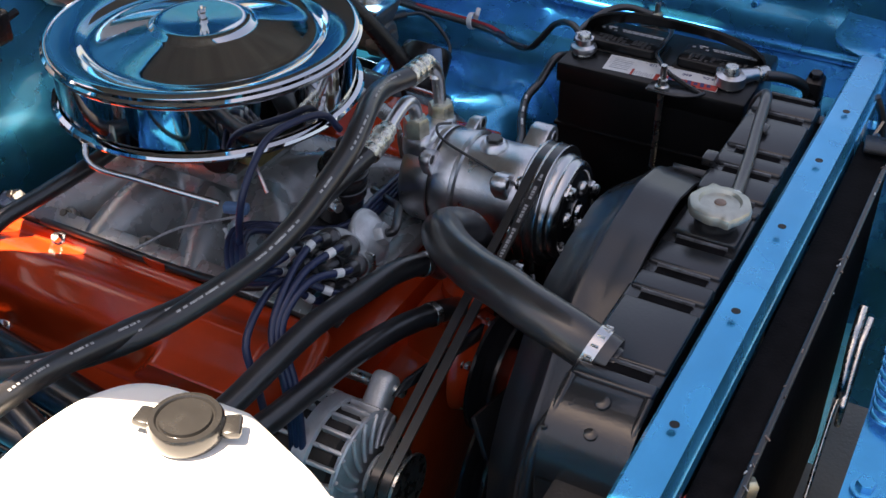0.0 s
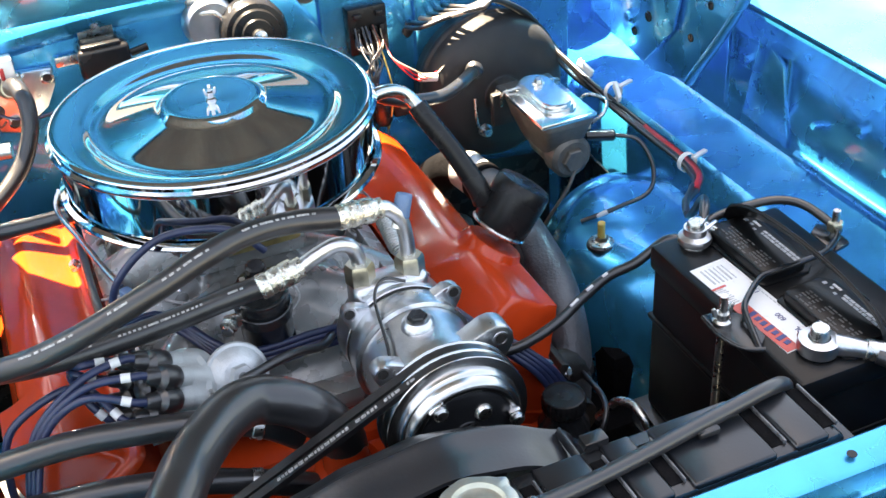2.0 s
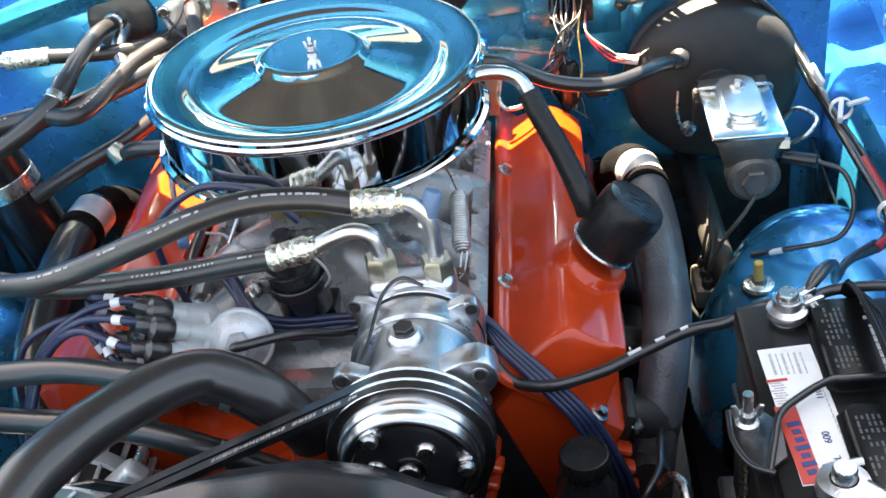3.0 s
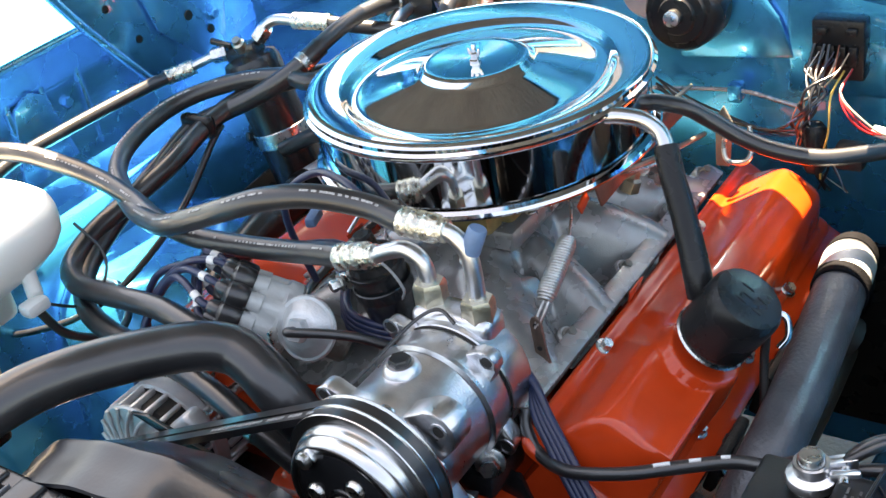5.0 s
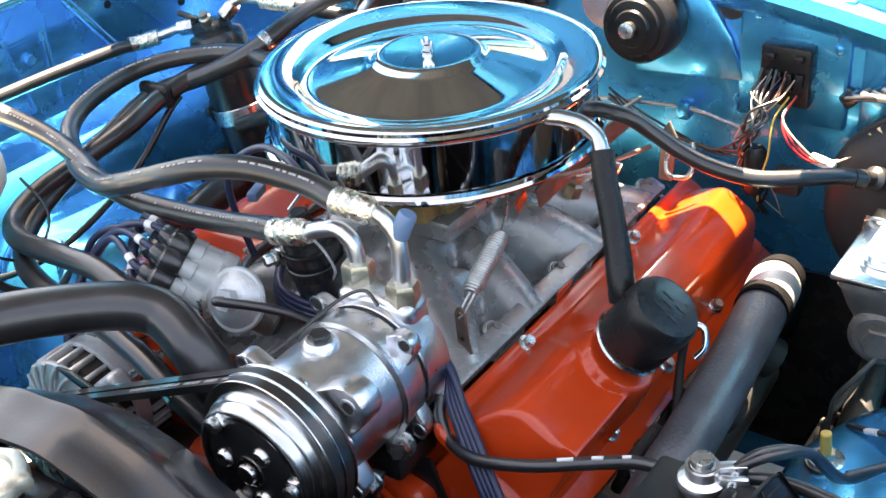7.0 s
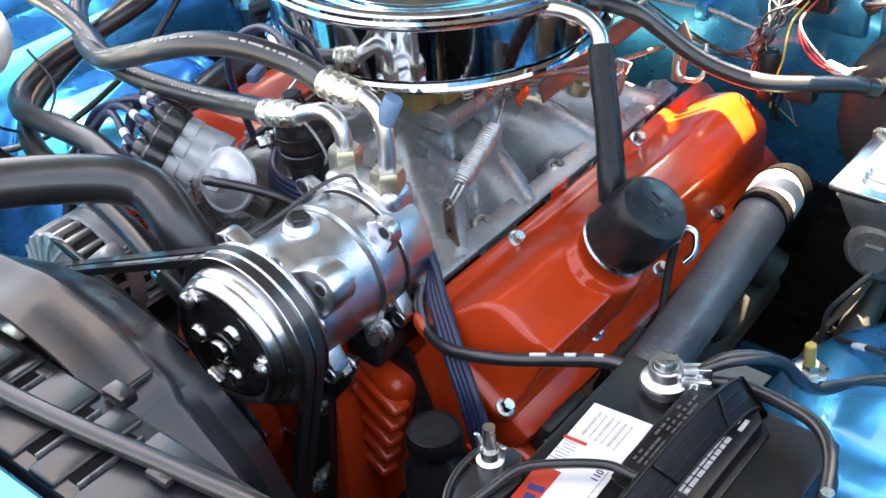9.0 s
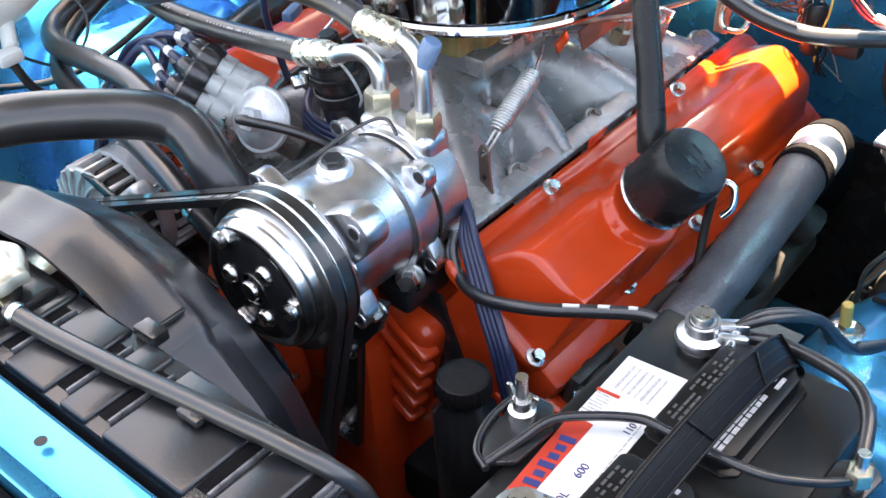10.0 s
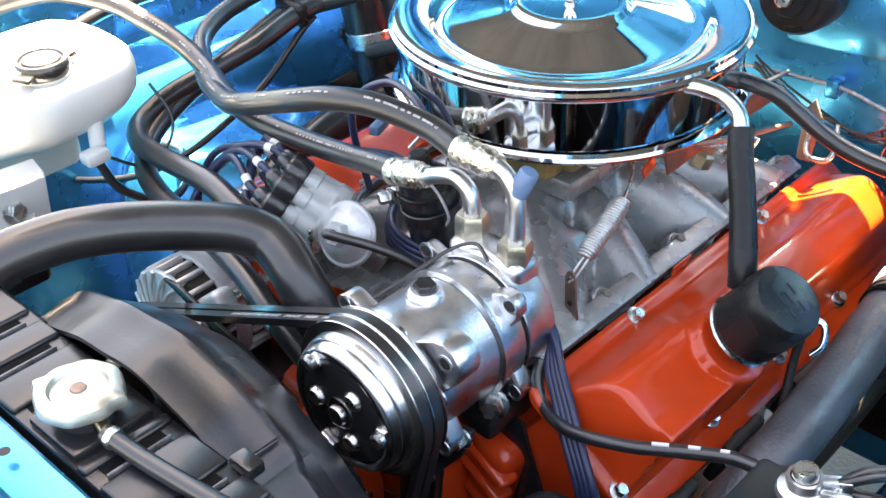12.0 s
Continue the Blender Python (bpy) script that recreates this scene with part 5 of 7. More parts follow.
def fitted_hose(name, pts, pipe, nut, crimp, label):
    h = thing(name, nut, label, "hose", "air conditioning hoses")
    part("hose", tube(pts, 0.0114, 18, 8), HOSE, h)
    part("pipe", tube(pipe, 0.0078, 16, 8), ALU_TUBE, h)
    a, b = Vector(crimp[0]), Vector(crimp[1])
    w = (b - a).normalized()
    L = (b - a).length
    part("crimp", turned([(0.0118, 0), (0.0130, 0.002), (0.0130, L * 0.20), (0.0118, L * 0.24), (0.0130, L * 0.28), (0.0130, L * 0.48), (0.0118, L * 0.52), (0.0130, L * 0.56), (0.0130, L * 0.78), (0.0105, L * 0.85), (0.0105, L)], a, w, 20), CRIMP, h)
    nutp = part("nut", hexagon(nut, (0, 0.04, 1), 0.0155, 0.022), BRASS, h)
    part("collar", turned([(0.012, 0), (0.0125, 0.002), (0.0125, 0.012)], Vector(nut) - Vector((0, 0, 0.012)), (0, 0, 1), 20), ALU_TUBE, nutp)
    spans, s, rng = [], 0.02, random.Random(len(name))
    while s < 0.9:
        ln = rng.choice((0.004, 0.007, 0.003, 0.0035, 0.012))
        spans.append((s, s + ln))
        s += ln + (0.0025 if rng.random() < 0.8 else 0.030)
    pr = part("print", dashes(pts, 0.0114, (0.15, -0.55, 0.85), spans, 0.0021), HOSEINK, h, "pale grey print bars")
    tagged(pr, "pale grey print bars", kind="stuff")
    return h


fitted_hose("suction_hose", AC1, [(0.128, 0.236, 0.792), (0.1275, 0.238, 0.820), (0.124, 0.240, 0.842), (0.112, 0.241, 0.856), (0.098, 0.240, 0.861), (0.082, 0.2395, 0.862)], (0.128, 0.235, 0.778), ((0.060, 0.2395, 0.862), (0.106, 0.2400, 0.860)), "black reinforced hose with crimped aluminium end")
fitted_hose("discharge_hose", AC2, [(0.076, 0.239, 0.798), (0.0755, 0.240, 0.812), (0.070, 0.241, 0.825), (0.056, 0.2415, 0.831), (0.038, 0.242, 0.826), (0.014, 0.242, 0.815)], (0.076, 0.239, 0.782), ((-0.026, 0.242, 0.8065), (0.020, 0.242, 0.8175)), "black reinforced hose with crimped aluminium end over the engine")
sv = thing("service_port", (0.127, 0.243, 0.838), "blue plastic service port cap on the pipe", "valve cap")
part("stem", rod((0.120, 0.240, 0.832), (0.126, 0.242, 0.844), 0.006, 12), ALU_TUBE, sv)
part("cap", turned([(0.0085, 0), (0.009, 0.001), (0.0085, 0.022), (0.0075, 0.024)], (0.125, 0.2415, 0.842), (0.35, 0.25, 0.9), 18), SKYCAP, sv)

RH = [(-0.189, -0.105, 0.783), (-0.186, -0.065, 0.796), (-0.173, -0.018, 0.800), (-0.158, 0.014, 0.799), (-0.140, 0.050, 0.793), (-0.112, 0.090, 0.785), (-0.088, 0.114, 0.779), (-0.068, 0.126, 0.771), (-0.046, 0.126, 0.762), (-0.023, 0.122, 0.746), (-0.006, 0.122, 0.722), (0.006, 0.127, 0.695), (0.010, 0.131, 0.664)]
rh = thing("radiator_hose", (-0.1, 0.05, 0.66), "thick smooth black upper radiator hose", "hose")
part("hose", tube(RH, 0.0225, 26, 8), RUBBER, rh)
RA = Vector(RH[1]) - Vector(RH[0])
cl = part("hose_clamp", turned([(0.0222, 0), (0.0240, 0.0008), (0.0240, 0.0122), (0.0222, 0.013)], Vector(RH[0]) + RA * 0.24, RA, 36, False), BRIGHT, rh, "slotted bright hose clamp")
part("worm_screw", rod((-0.206, -0.093, 0.768), (-0.182, -0.091, 0.760), 0.0055, 12), BRIGHT, cl)
for k in range(14):
    a = k * 0.45
    x, y, z = frame_of(RA)
    c = Vector(RH[0]) + RA * 0.24 + RA.normalized() * 0.0065
    part("slot", box(c + (x * math.cos(a) + y * math.sin(a)) * 0.0241, (0.0022, 0.007, 0.0022), 0.0004), STEEL, cl)

HA1 = [(-0.030, 0.150, 0.690), (-0.062, 0.150, 0.718), (-0.110, 0.158, 0.735), (-0.169, 0.169, 0.740), (-0.227, 0.181, 0.740), (-0.285, 0.188, 0.734), (-0.345, 0.196, 0.724), (-0.405, 0.210, 0.714), (-0.448, 0.240, 0.712), (-0.462, 0.292, 0.722), (-0.450, 0.350, 0.738),
       (-0.438, 0.412, 0.754), (-0.444, 0.485, 0.768), (-0.425, 0.545, 0.782), (-0.375, 0.580, 0.795), (-0.31, 0.620, 0.800), (-0.25, 0.69, 0.800), (-0.23, 0.770, 0.795)]
HB1 = [(-0.025, 0.130, 0.640), (-0.075, 0.132, 0.666), (-0.14, 0.145, 0.684), (-0.205, 0.158, 0.690), (-0.27, 0.168, 0.690), (-0.335, 0.180, 0.690), (-0.395, 0.205, 0.690), (-0.440, 0.250, 0.698), (-0.462, 0.32, 0.716), (-0.466, 0.41, 0.742),
       (-0.468, 0.487, 0.762), (-0.442, 0.520, 0.772), (-0.405, 0.538, 0.786), (-0.368, 0.552, 0.804), (-0.340, 0.575, 0.822), (-0.328, 0.605, 0.836)]
for pts, label in ((HA1, "black heater hose bending along the inner fender"), (HB1, "black heater hose below its twin")):
    hh = thing("heater_hose", pts[0], label, "hose", "heater hoses")
    part("hose", tube(pts, 0.0125, 18, 8), RUBBER, hh)
    for a, b in ((1, 2), (-2, -1)):
        p, q = Vector(pts[a]), Vector(pts[b])
        part("hose_clamp", turned([(0.0128, 0), (0.0137, 0.001), (0.0137, 0.010), (0.0128, 0.011)], p, q - p, 24, False), STEEL, hh, "bright hose clamp")
hc = thing("hose_clip", (-0.455, 0.486, 0.752), "black strap clip holding two heater hoses", "clip")
part("strap", box((-0.455, 0.486, 0.768), (0.054, 0.016, 0.031), 0.012, segs=3), PLASTIC, hc)

# ---- exhaust pipe beside the engine ----
for side in (1, -1):
    ex = thing("exhaust_header", (side * 0.33, 0.25, 0.45), "grey heat-painted exhaust pipe beside the valve cover" if side > 0 else "black exhaust pipe beside the valve cover", "exhaust", "exhaust headers")
    EP = [(0.296, 0.715, 0.520), (0.308, 0.685, 0.570), (0.319, 0.650, 0.618), (0.331, 0.610, 0.650), (0.338, 0.570, 0.664), (0.344, 0.525, 0.664), (0.348, 0.460, 0.657), (0.349, 0.395, 0.642), (0.347, 0.348, 0.628), (0.341, 0.308, 0.608), (0.331, 0.270, 0.575), (0.320, 0.250, 0.530), (0.312, 0.245, 0.43)]
    part("pipe", tube([(side * x, y, z) for x, y, z in EP], 0.0255, 26, 8), PIPE if side > 0 else SATIN, ex)
    part("collar", tube([(side * 0.3375, 0.577, 0.6635), (side * 0.3400, 0.558, 0.6640), (side * 0.3425, 0.538, 0.6640)], 0.0270, 26, 4), CASTGREY, ex, "bare metal collar")
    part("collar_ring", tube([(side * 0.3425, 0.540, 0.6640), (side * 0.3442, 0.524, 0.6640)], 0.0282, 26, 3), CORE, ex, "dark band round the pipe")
    # Near-black colour on the bend stands in for the shade there.
    part("sleeve", tube([(side * x, y, z) for x, y, z in EP[:4]] + [(side * 0.3370, 0.580, 0.6630)], [0.026, 0.0262, 0.0264, 0.0264, 0.0262], 26, 5), CORE, ex, "cast bend behind the collar, blackened to read as shaded")
em = thing("exhaust_manifold", (0.33, 0.42, 0.50), "dark cast exhaust manifold under the valve cover", "exhaust manifold")
part("log", tube([(0.312, 0.215, 0.515), (0.314, 0.32, 0.518), (0.314, 0.50, 0.518), (0.310, 0.62, 0.520)], 0.026, 18, 6), DARK, em)
for y in (0.25, 0.36, 0.48, 0.59):
    part("port", tube([(0.285, y, 0.575), (0.310, y, 0.572), (0.334, y + 0.01, 0.552)], [0.022, 0.022, 0.024], 14, 5), DARK, em)
    part("flange", box((0.290, y, 0.575), (0.012, 0.060, 0.055), 0.004, turn_of(0, 20, 0)), DARK, em)
    bolt((0.300, y - 0.024, 0.582), (0.9, 0, 0.4), 0.006, 0.007, STEEL, em)

# ---- battery ----
bt = thing("battery", (0.472, 0.065, 0.525), "black car battery with white and red top label", "battery")
BX, BY = 0.472, 0.065
part("case", box((BX, BY, 0.625), (0.166, 0.252, 0.200), 0.006), CASE, bt)
part("lid", box((BX - 0.004, BY, 0.733), (0.164, 0.260, 0.030), 0.005), CASE, bt)
bt.location += Vector((0.004, 0.006, 0.0))
part("ledge", box((BX - 0.001, BY, 0.655), (0.171, 0.256, 0.006), 0.002), CASE, bt)
for k in range(2):
    y0 = 0.129 - 0.131 * k
    corner = [(0.446, y0 - 0.046), (0.452, y0 - 0.051), (0.497, y0 - 0.051), (0.504, y0 - 0.044), (0.504, y0 + 0.040), (0.495, y0 + 0.051), (0.452, y0 + 0.051), (0.446, y0 + 0.046)]
    vent = part("vent_cover", plate([(x, y, 0.745) for x, y in corner], (0, 0, 0.017), 0.003), CASE, bt)
    part("step", plate([(0.475 + (x - 0.475) * 1.16, y0 + (y - y0) * 1.09, 0.745) for x, y in corner], (0, 0, 0.0055), 0.0015), CASE, vent)
    marks, rng = bm_new(), random.Random(5 + k)
    for j in range(2):
        y = y0 - 0.047
        while y < y0 + 0.012:
            w2 = rng.uniform(0.003, 0.009)
            box((0.4890 + 0.0042 * j, y + w2 / 2, 0.7622), (0.0030, w2, 0.0005), 0, None, marks)
            y += w2 + 0.0014
    for x, y, a, b in ((0.4955, y0 + 0.028, 0.003, 0.012), (0.4905, y0 + 0.030, 0.003, 0.004), (0.4870, y0 + 0.021, 0.003, 0.004), (0.4900, y0 + 0.040, 0.004, 0.004)):
        box((x, y, 0.7622), (a, b, 0.0005), 0, None, marks)
    part("print", marks, GREYINK, vent, "worn pale print bars")
    faint = bm_new()
    for j in range(5):
        for i in range(11):
            if rng.random() < 0.75:
                box((0.452 + 0.0042 * j, y0 - 0.038 + 0.0072 * i, 0.7622), (0.0018, rng.uniform(0.003, 0.0066), 0.0005), 0, None, faint)
    part("faint_print", faint, mat("rubbed_print", (0.085, 0.085, 0.088), 0.5), vent, "rubbed grey print") if k == 0 else part("faint_print", faint, bpy.data.materials["rubbed_print"], vent, "rubbed grey print")
# carrying strap arching above the lid
line = smooth_line([(0, 0.192, 0.748), (0, 0.183, 0.765), (0, 0.158, 0.778), (0, 0.117, 0.786), (0, 0.065, 0.788), (0, 0.01, 0.785), (0, -0.035, 0.775), (0, -0.056, 0.763), (0, -0.064, 0.748)], 8)


def on_strap(p, u, n):
    """A place on the strap, which leans over to the fender: u across, n above its face."""
    return Vector((0.485 + 0.66 * u + 0.75 * n, p.y, p.z - 0.75 * u + 0.66 * n))


strap = bm_new()
rings(strap, [[on_strap(p, u, n) for u, n in ((-0.0125, 0), (0.0125, 0), (0.0130, 0.0015), (0.0120, 0.003), (-0.0120, 0.003), (-0.0130, 0.0015))] for p in line])
st = part("carry_strap", strap, CASE, bt, "ribbed black carrying strap")
for k in range(3):
    p = line[20 + 12 * k]
    part("cross_rib", box(on_strap(p, 0, 0.0040), (0.022, 0.0016, 0.0018), 0.0007, turn_of(0, 48, 0) @ turn_of(0, 0, 24 if k % 2 else -24)), CASE, st)
for u, w2 in ((-0.0116, 0.0012), (-0.0040, 0.0006), (0.0040, 0.0006), (0.0116, 0.0012)):
    part("edge_rib", tube([on_strap(p, u, 0.0032) for p in line[6:-6:4]], w2, 7, 4), CASE, st)
for row in (line[:9], line[-9:]):
    part("end_pad", rings(bm_new(), [[on_strap(p, u, n) for u, n in ((-0.014, 0.002), (0.014, 0.002), (0.014, 0.0058), (-0.014, 0.0058))] for p in row]), CASE, st)
# posts and their clamps
for y, nm in ((0.173, "rear"), (-0.032, "front")):
    post = part("terminal_post", turned([(0.0150, 0.746), (0.0140, 0.750), (0.0098, 0.752), (0.0090, 0.775), (0.0080, 0.777)], (0.428, y, 0), (0, 0, 1), 24), STEEL, bt)
cla = part("cable_clamp", turned([(0.0105, 0.752), (0.0175, 0.752), (0.0185, 0.755), (0.0175, 0.759), (0.0125, 0.762), (0.0125, 0.770), (0.0100, 0.770)], (0.428, 0.173, 0), (0, 0, 1), 28, False), ALU_TUBE, bt, "bright lead clamp")
part("jaw", box((0.444, 0.186, 0.762), (0.024, 0.010, 0.012), 0.003, turn_of(0, 0, 35)), ALU_TUBE, cla)
part("jaw", box((0.450, 0.176, 0.760), (0.022, 0.007, 0.012), 0.003, turn_of(0, 0, 25)), ALU_TUBE, cla)
part("clamp_bolt", rod((0.452, 0.168, 0.760), (0.446, 0.192, 0.761), 0.004, 12), STEEL, cla)
clb = part("cable_clamp", turned([(0.0105, 0.751), (0.0190, 0.751), (0.0200, 0.755), (0.0190, 0.764), (0.0105, 0.766)], (0.428, -0.032, 0), (0, 0, 1), 28, False), ALU, bt, "grey lead clamp")
part("neck", tube([(0.440, -0.040, 0.758), (0.456, -0.052, 0.757), (0.470, -0.062, 0.755)], [0.011, 0.009, 0.0080], 14, 5), ALU, clb)
part("ferrule", rod((0.462, -0.056, 0.756), (0.476, -0.066, 0.754), 0.0105, 16, edge=0.001), STEEL, clb)
part("clamp_bolt", rod((0.418, -0.018, 0.760), (0.446, -0.012, 0.760), 0.0045, 12), STEEL, clb)
# top label
lab = part("top_label", plate([(0.3955, 0.132, 0.7482), (0.440, 0.136, 0.7482), (0.447, -0.018, 0.7482), (0.402, -0.022, 0.7482)], (0, 0, 0.0006)), PAPER, bt, "white paper label")
part("red_field", plate([(0.3965, 0.062, 0.7489), (0.4135, 0.063, 0.7489), (0.4175, -0.020, 0.7489), (0.4025, -0.021, 0.7489)], (0, 0, 0.0003)), RED, lab)
rows = bm_new()
for k in range(6):
    box((0.405 + 0.005 * k, 0.113, 0.7490), (0.0012 if k % 2 else 0.0022, 0.026, 0.0004), 0, turn_of(0, 0, 2), rows)
for k in range(9):
    box((0.403 + 0.0012 * (k % 3), 0.090 - 0.003 * k, 0.7490), (0.010, 0.0012, 0.0004), 0, turn_of(0, 0, 3), rows)
for k in range(16):
    box((0.438 + 0.0003 * k, 0.085 - 0.006 * k, 0.7490), (0.0010, 0.0045, 0.0004), 0, turn_of(0, 0, -2), rows)
part("print", rows, GREYINK, lab)
logo = bm_new()
for k in range(7):
    box((0.408 + 0.0006 * k, 0.042 - 0.0085 * k, 0.7494), (0.011 if k in (0, 3, 5) else 0.007, 0.0050, 0.0004), 0, turn_of(0, 0, 12), logo)
tagged(part("mark", logo, INK, lab), "dark blue brand mark as plain bars", kind="stuff")
part("red_rule", plate([(0.3960, 0.094, 0.7489), (0.4130, 0.0955, 0.7489), (0.4135, 0.0925, 0.7489), (0.3962, 0.091, 0.7489)], (0, 0, 0.0003)), RED, lab)


def lettering(text, at, size, rz, material, parent, name="lettering"):
    cu = bpy.data.curves.new(name, "FONT")
    cu.body, cu.size, cu.extrude = text, size, 0.0002
    cu.align_x, cu.align_y = "CENTER", "CENTER"
    tmp = bpy.data.objects.new(name, cu)
    me = bpy.data.meshes.new_from_object(tmp)
    bpy.data.objects.remove(tmp)
    me.transform(Matrix.Translation(Vector(at) - BASE[parent]) @ turn_of(0, 0, rz))
    me.materials.append(material)
    ob = new(name, me)
    ob.parent = parent
    BASE[ob] = BASE[parent]
    return ob


lettering("110", (0.4345, 0.074, 0.7492), 0.0075, 92, INK, lab)
lettering("600", (0.4300, 0.026, 0.7492), 0.0085, 92, INK, lab)
lettering("24-DL", (0.4330, -0.004, 0.7492), 0.0080, 92, INK, lab)

hd = thing("battery_hold_down", (0.376, 0.047, 0.53), "black battery hold-down rod with wing nut", "bracket")
part("bracket", plate([(0.366, 0.066, 0.748), (0.388, 0.066, 0.748), (0.402, 0.046, 0.750), (0.400, 0.010, 0.750), (0.382, -0.004, 0.748), (0.366, 0.018, 0.748)], (0, 0, 0.004), 0.0012), SATIN, hd)
part("rim", tube([(0.364, 0.062, 0.753), (0.363, 0.03, 0.753), (0.372, 0.004, 0.753), (0.388, -0.006, 0.753)], 0.0026, 8, 6), SATIN, hd)
part("stud", rod((0.376, 0.047, 0.60), (0.376, 0.047, 0.785), 0.0042, 12), STEEL, hd)
wn2 = part("wing_nut", turned([(0.0095, 0.752), (0.0095, 0.756), (0.0065, 0.758), (0.0065, 0.765)], (0.376, 0.047, 0), (0, 0, 1), 16), STEEL, hd)
for s in (1, -1):
    part("wing", plate([(0.376 + s * 0.004, 0.046, 0.757), (0.376 + s * 0.010, 0.046, 0.762), (0.376 + s * 0.013, 0.046, 0.772), (0.376 + s * 0.009, 0.046, 0.773), (0.376 + s * 0.005, 0.046, 0.765)], (0, 0.003, 0), 0.0008), STEEL, wn2)
part("rod", tube([(0.384, -0.004, 0.752), (0.392, 0.022, 0.757), (0.4006, 0.0462, 0.762), (0.420, 0.064, 0.763), (0.4446, 0.080, 0.763), (0.463, 0.082, 0.763), (0.50, 0.082, 0.764), (0.53, 0.088, 0.762), (0.558, 0.105, 0.760), (0.572, 0.122, 0.757)], 0.0033, 9, 6), SATIN, hd)
part("outer_bracket", plate([(0.553, 0.10, 0.742), (0.578, 0.106, 0.742), (0.582, 0.142, 0.742), (0.570, 0.152, 0.742), (0.553, 0.14, 0.742)], (0, 0, 0.005), 0.0015), SATIN, hd)
part("outer_stud", rod((0.572, 0.125, 0.66), (0.572, 0.125, 0.778), 0.0042, 12), STEEL, hd)
part("outer_nut", hexagon((0.572, 0.125, 0.754), (0, 0, 1), 0.009, 0.010), BRASS, hd)
tray = thing("battery_tray", (0.472, 0.065, 0.50), "black pressed battery tray", "tray")
part("pan", box((0.480, 0.065, 0.517), (0.20, 0.29, 0.015), 0.004), SATIN, tray)
part("leg", box((0.50, 0.065, 0.36), (0.16, 0.20, 0.30), 0.01), SATIN, tray)

# battery leads
wire("battery_cable", [(0.470, -0.062, 0.755), (0.485, -0.078, 0.750), (0.500, -0.094, 0.742), (0.512, -0.108, 0.730), (0.520, -0.114, 0.712)], 0.0075, RUBBER, "thick black cable on the front battery post", "battery cables", "cable")
post = thing("cable_post", (0.525, -0.117, 0.66), "black plastic cable post on the corner gusset", "terminal")
part("shell", box((0.527, -0.117, 0.702), (0.030, 0.024, 0.082), 0.005, turn_of(0, -8, 0)), PLASTIC, post)
part("nut", hexagon((0.522, -0.117, 0.742), (-0.1, 0, 1), 0.009, 0.009), SATIN, post)
wire("ground_cable", [(0.168, 0.224, 0.700), (0.172, 0.214, 0.685), (0.190, 0.203, 0.671), (0.225, 0.190, 0.676), (0.274, 0.196, 0.686), (0.314, 0.214, 0.692), (0.355, 0.226, 0.702), (0.388, 0.222, 0.712), (0.42, 0.215, 0.735), (0.44, 0.205, 0.735)], 0.0058, RUBBER, "black ground cable across the valve cover, white tape marks", "battery cables", "cable")
for p, q in (((0.296, 0.2046, 0.6952), (0.308, 0.2105, 0.6968)), ((0.322, 0.2165, 0.6993), (0.331, 0.2192, 0.7015)), ((0.346, 0.2238, 0.7052), (0.353, 0.2255, 0.7070))):
    single("tape_mark", tube([p, q], 0.0018, 11, 3), PAPER, "narrow white mark on the ground cable", "tape", "tape marks")
wire("battery_cable", [(0.448, 0.189, 0.762), (0.460, 0.208, 0.770), (0.475, 0.228, 0.766), (0.487, 0.246, 0.752), (0.494, 0.268, 0.722), (0.502, 0.290, 0.699), (0.524, 0.330, 0.692), (0.56, 0.37, 0.682)], 0.0036, RUBBER, "taped black cable on the rear battery post", "battery cables", "cable")
wire("battery_cable", [(0.450, 0.197, 0.752), (0.480, 0.203, 0.757), (0.522, 0.192, 0.766), (0.545, 0.180, 0.769), (0.560, 0.160, 0.768), (0.570, 0.130, 0.760)], 0.0050, RUBBER, "black cable round the back of the battery", "battery cables", "cable")

# ---- brake booster and master cylinder ----
bo = thing("brake_booster", (0.446, 0.72, 0.59), "satin black brake booster on the firewall", "brake booster")
bw, bc = (0, -1, 0.03), Vector((0.446, 0.775, 0.700))
part("rear_shell", turned([(0.085, 0.0), (0.105, 0.012), (0.1085, 0.030), (0.1095, 0.040), (0.1120, 0.043), (0.1120, 0.050), (0.1090, 0.053)], bc, bw, 64), BOOSTER, bo)
part("front_shell", turned([(0.1088, 0.053), (0.1080, 0.062), (0.1045, 0.072), (0.0970, 0.080), (0.080, 0.087), (0.055, 0.092), (0.030, 0.094), (0.028, 0.096), (0.028, 0.118), (0.0, 0.118)], bc, bw, 64), BOOSTER, bo)
part("check_valve", turned([(0.013, 0), (0.013, 0.010), (0.008, 0.014), (0.0075, 0.026)], (0.402, 0.680, 0.752), (-0.35, -0.85, 0.4), 18), RUBBER, bo)
bolt((0.409, 0.668, 0.662), (0, -1, 0), 0.007, 0.010, STEEL, bo)
part("stud_wire", tube([(0.398, 0.672, 0.712), (0.396, 0.666, 0.690), (0.398, 0.664, 0.672), (0.409, 0.664, 0.662)], 0.0022, 7, 6), STEEL, bo)
BH = [(0.392, 0.655, 0.762), (0.374, 0.632, 0.772), (0.345, 0.600, 0.778), (0.31, 0.575, 0.782), (0.27, 0.565, 0.790), (0.235, 0.562, 0.802), (0.205, 0.555, 0.822), (0.18, 0.545, 0.838), (0.13, 0.540, 0.838), (0.07, 0.53, 0.815)]
vh = thing("vacuum_hose", BH[0], "black vacuum hose from carburettor to brake booster", "hose")
part("hose", tube(BH, 0.0085, 16, 8), RUBBER, vh)
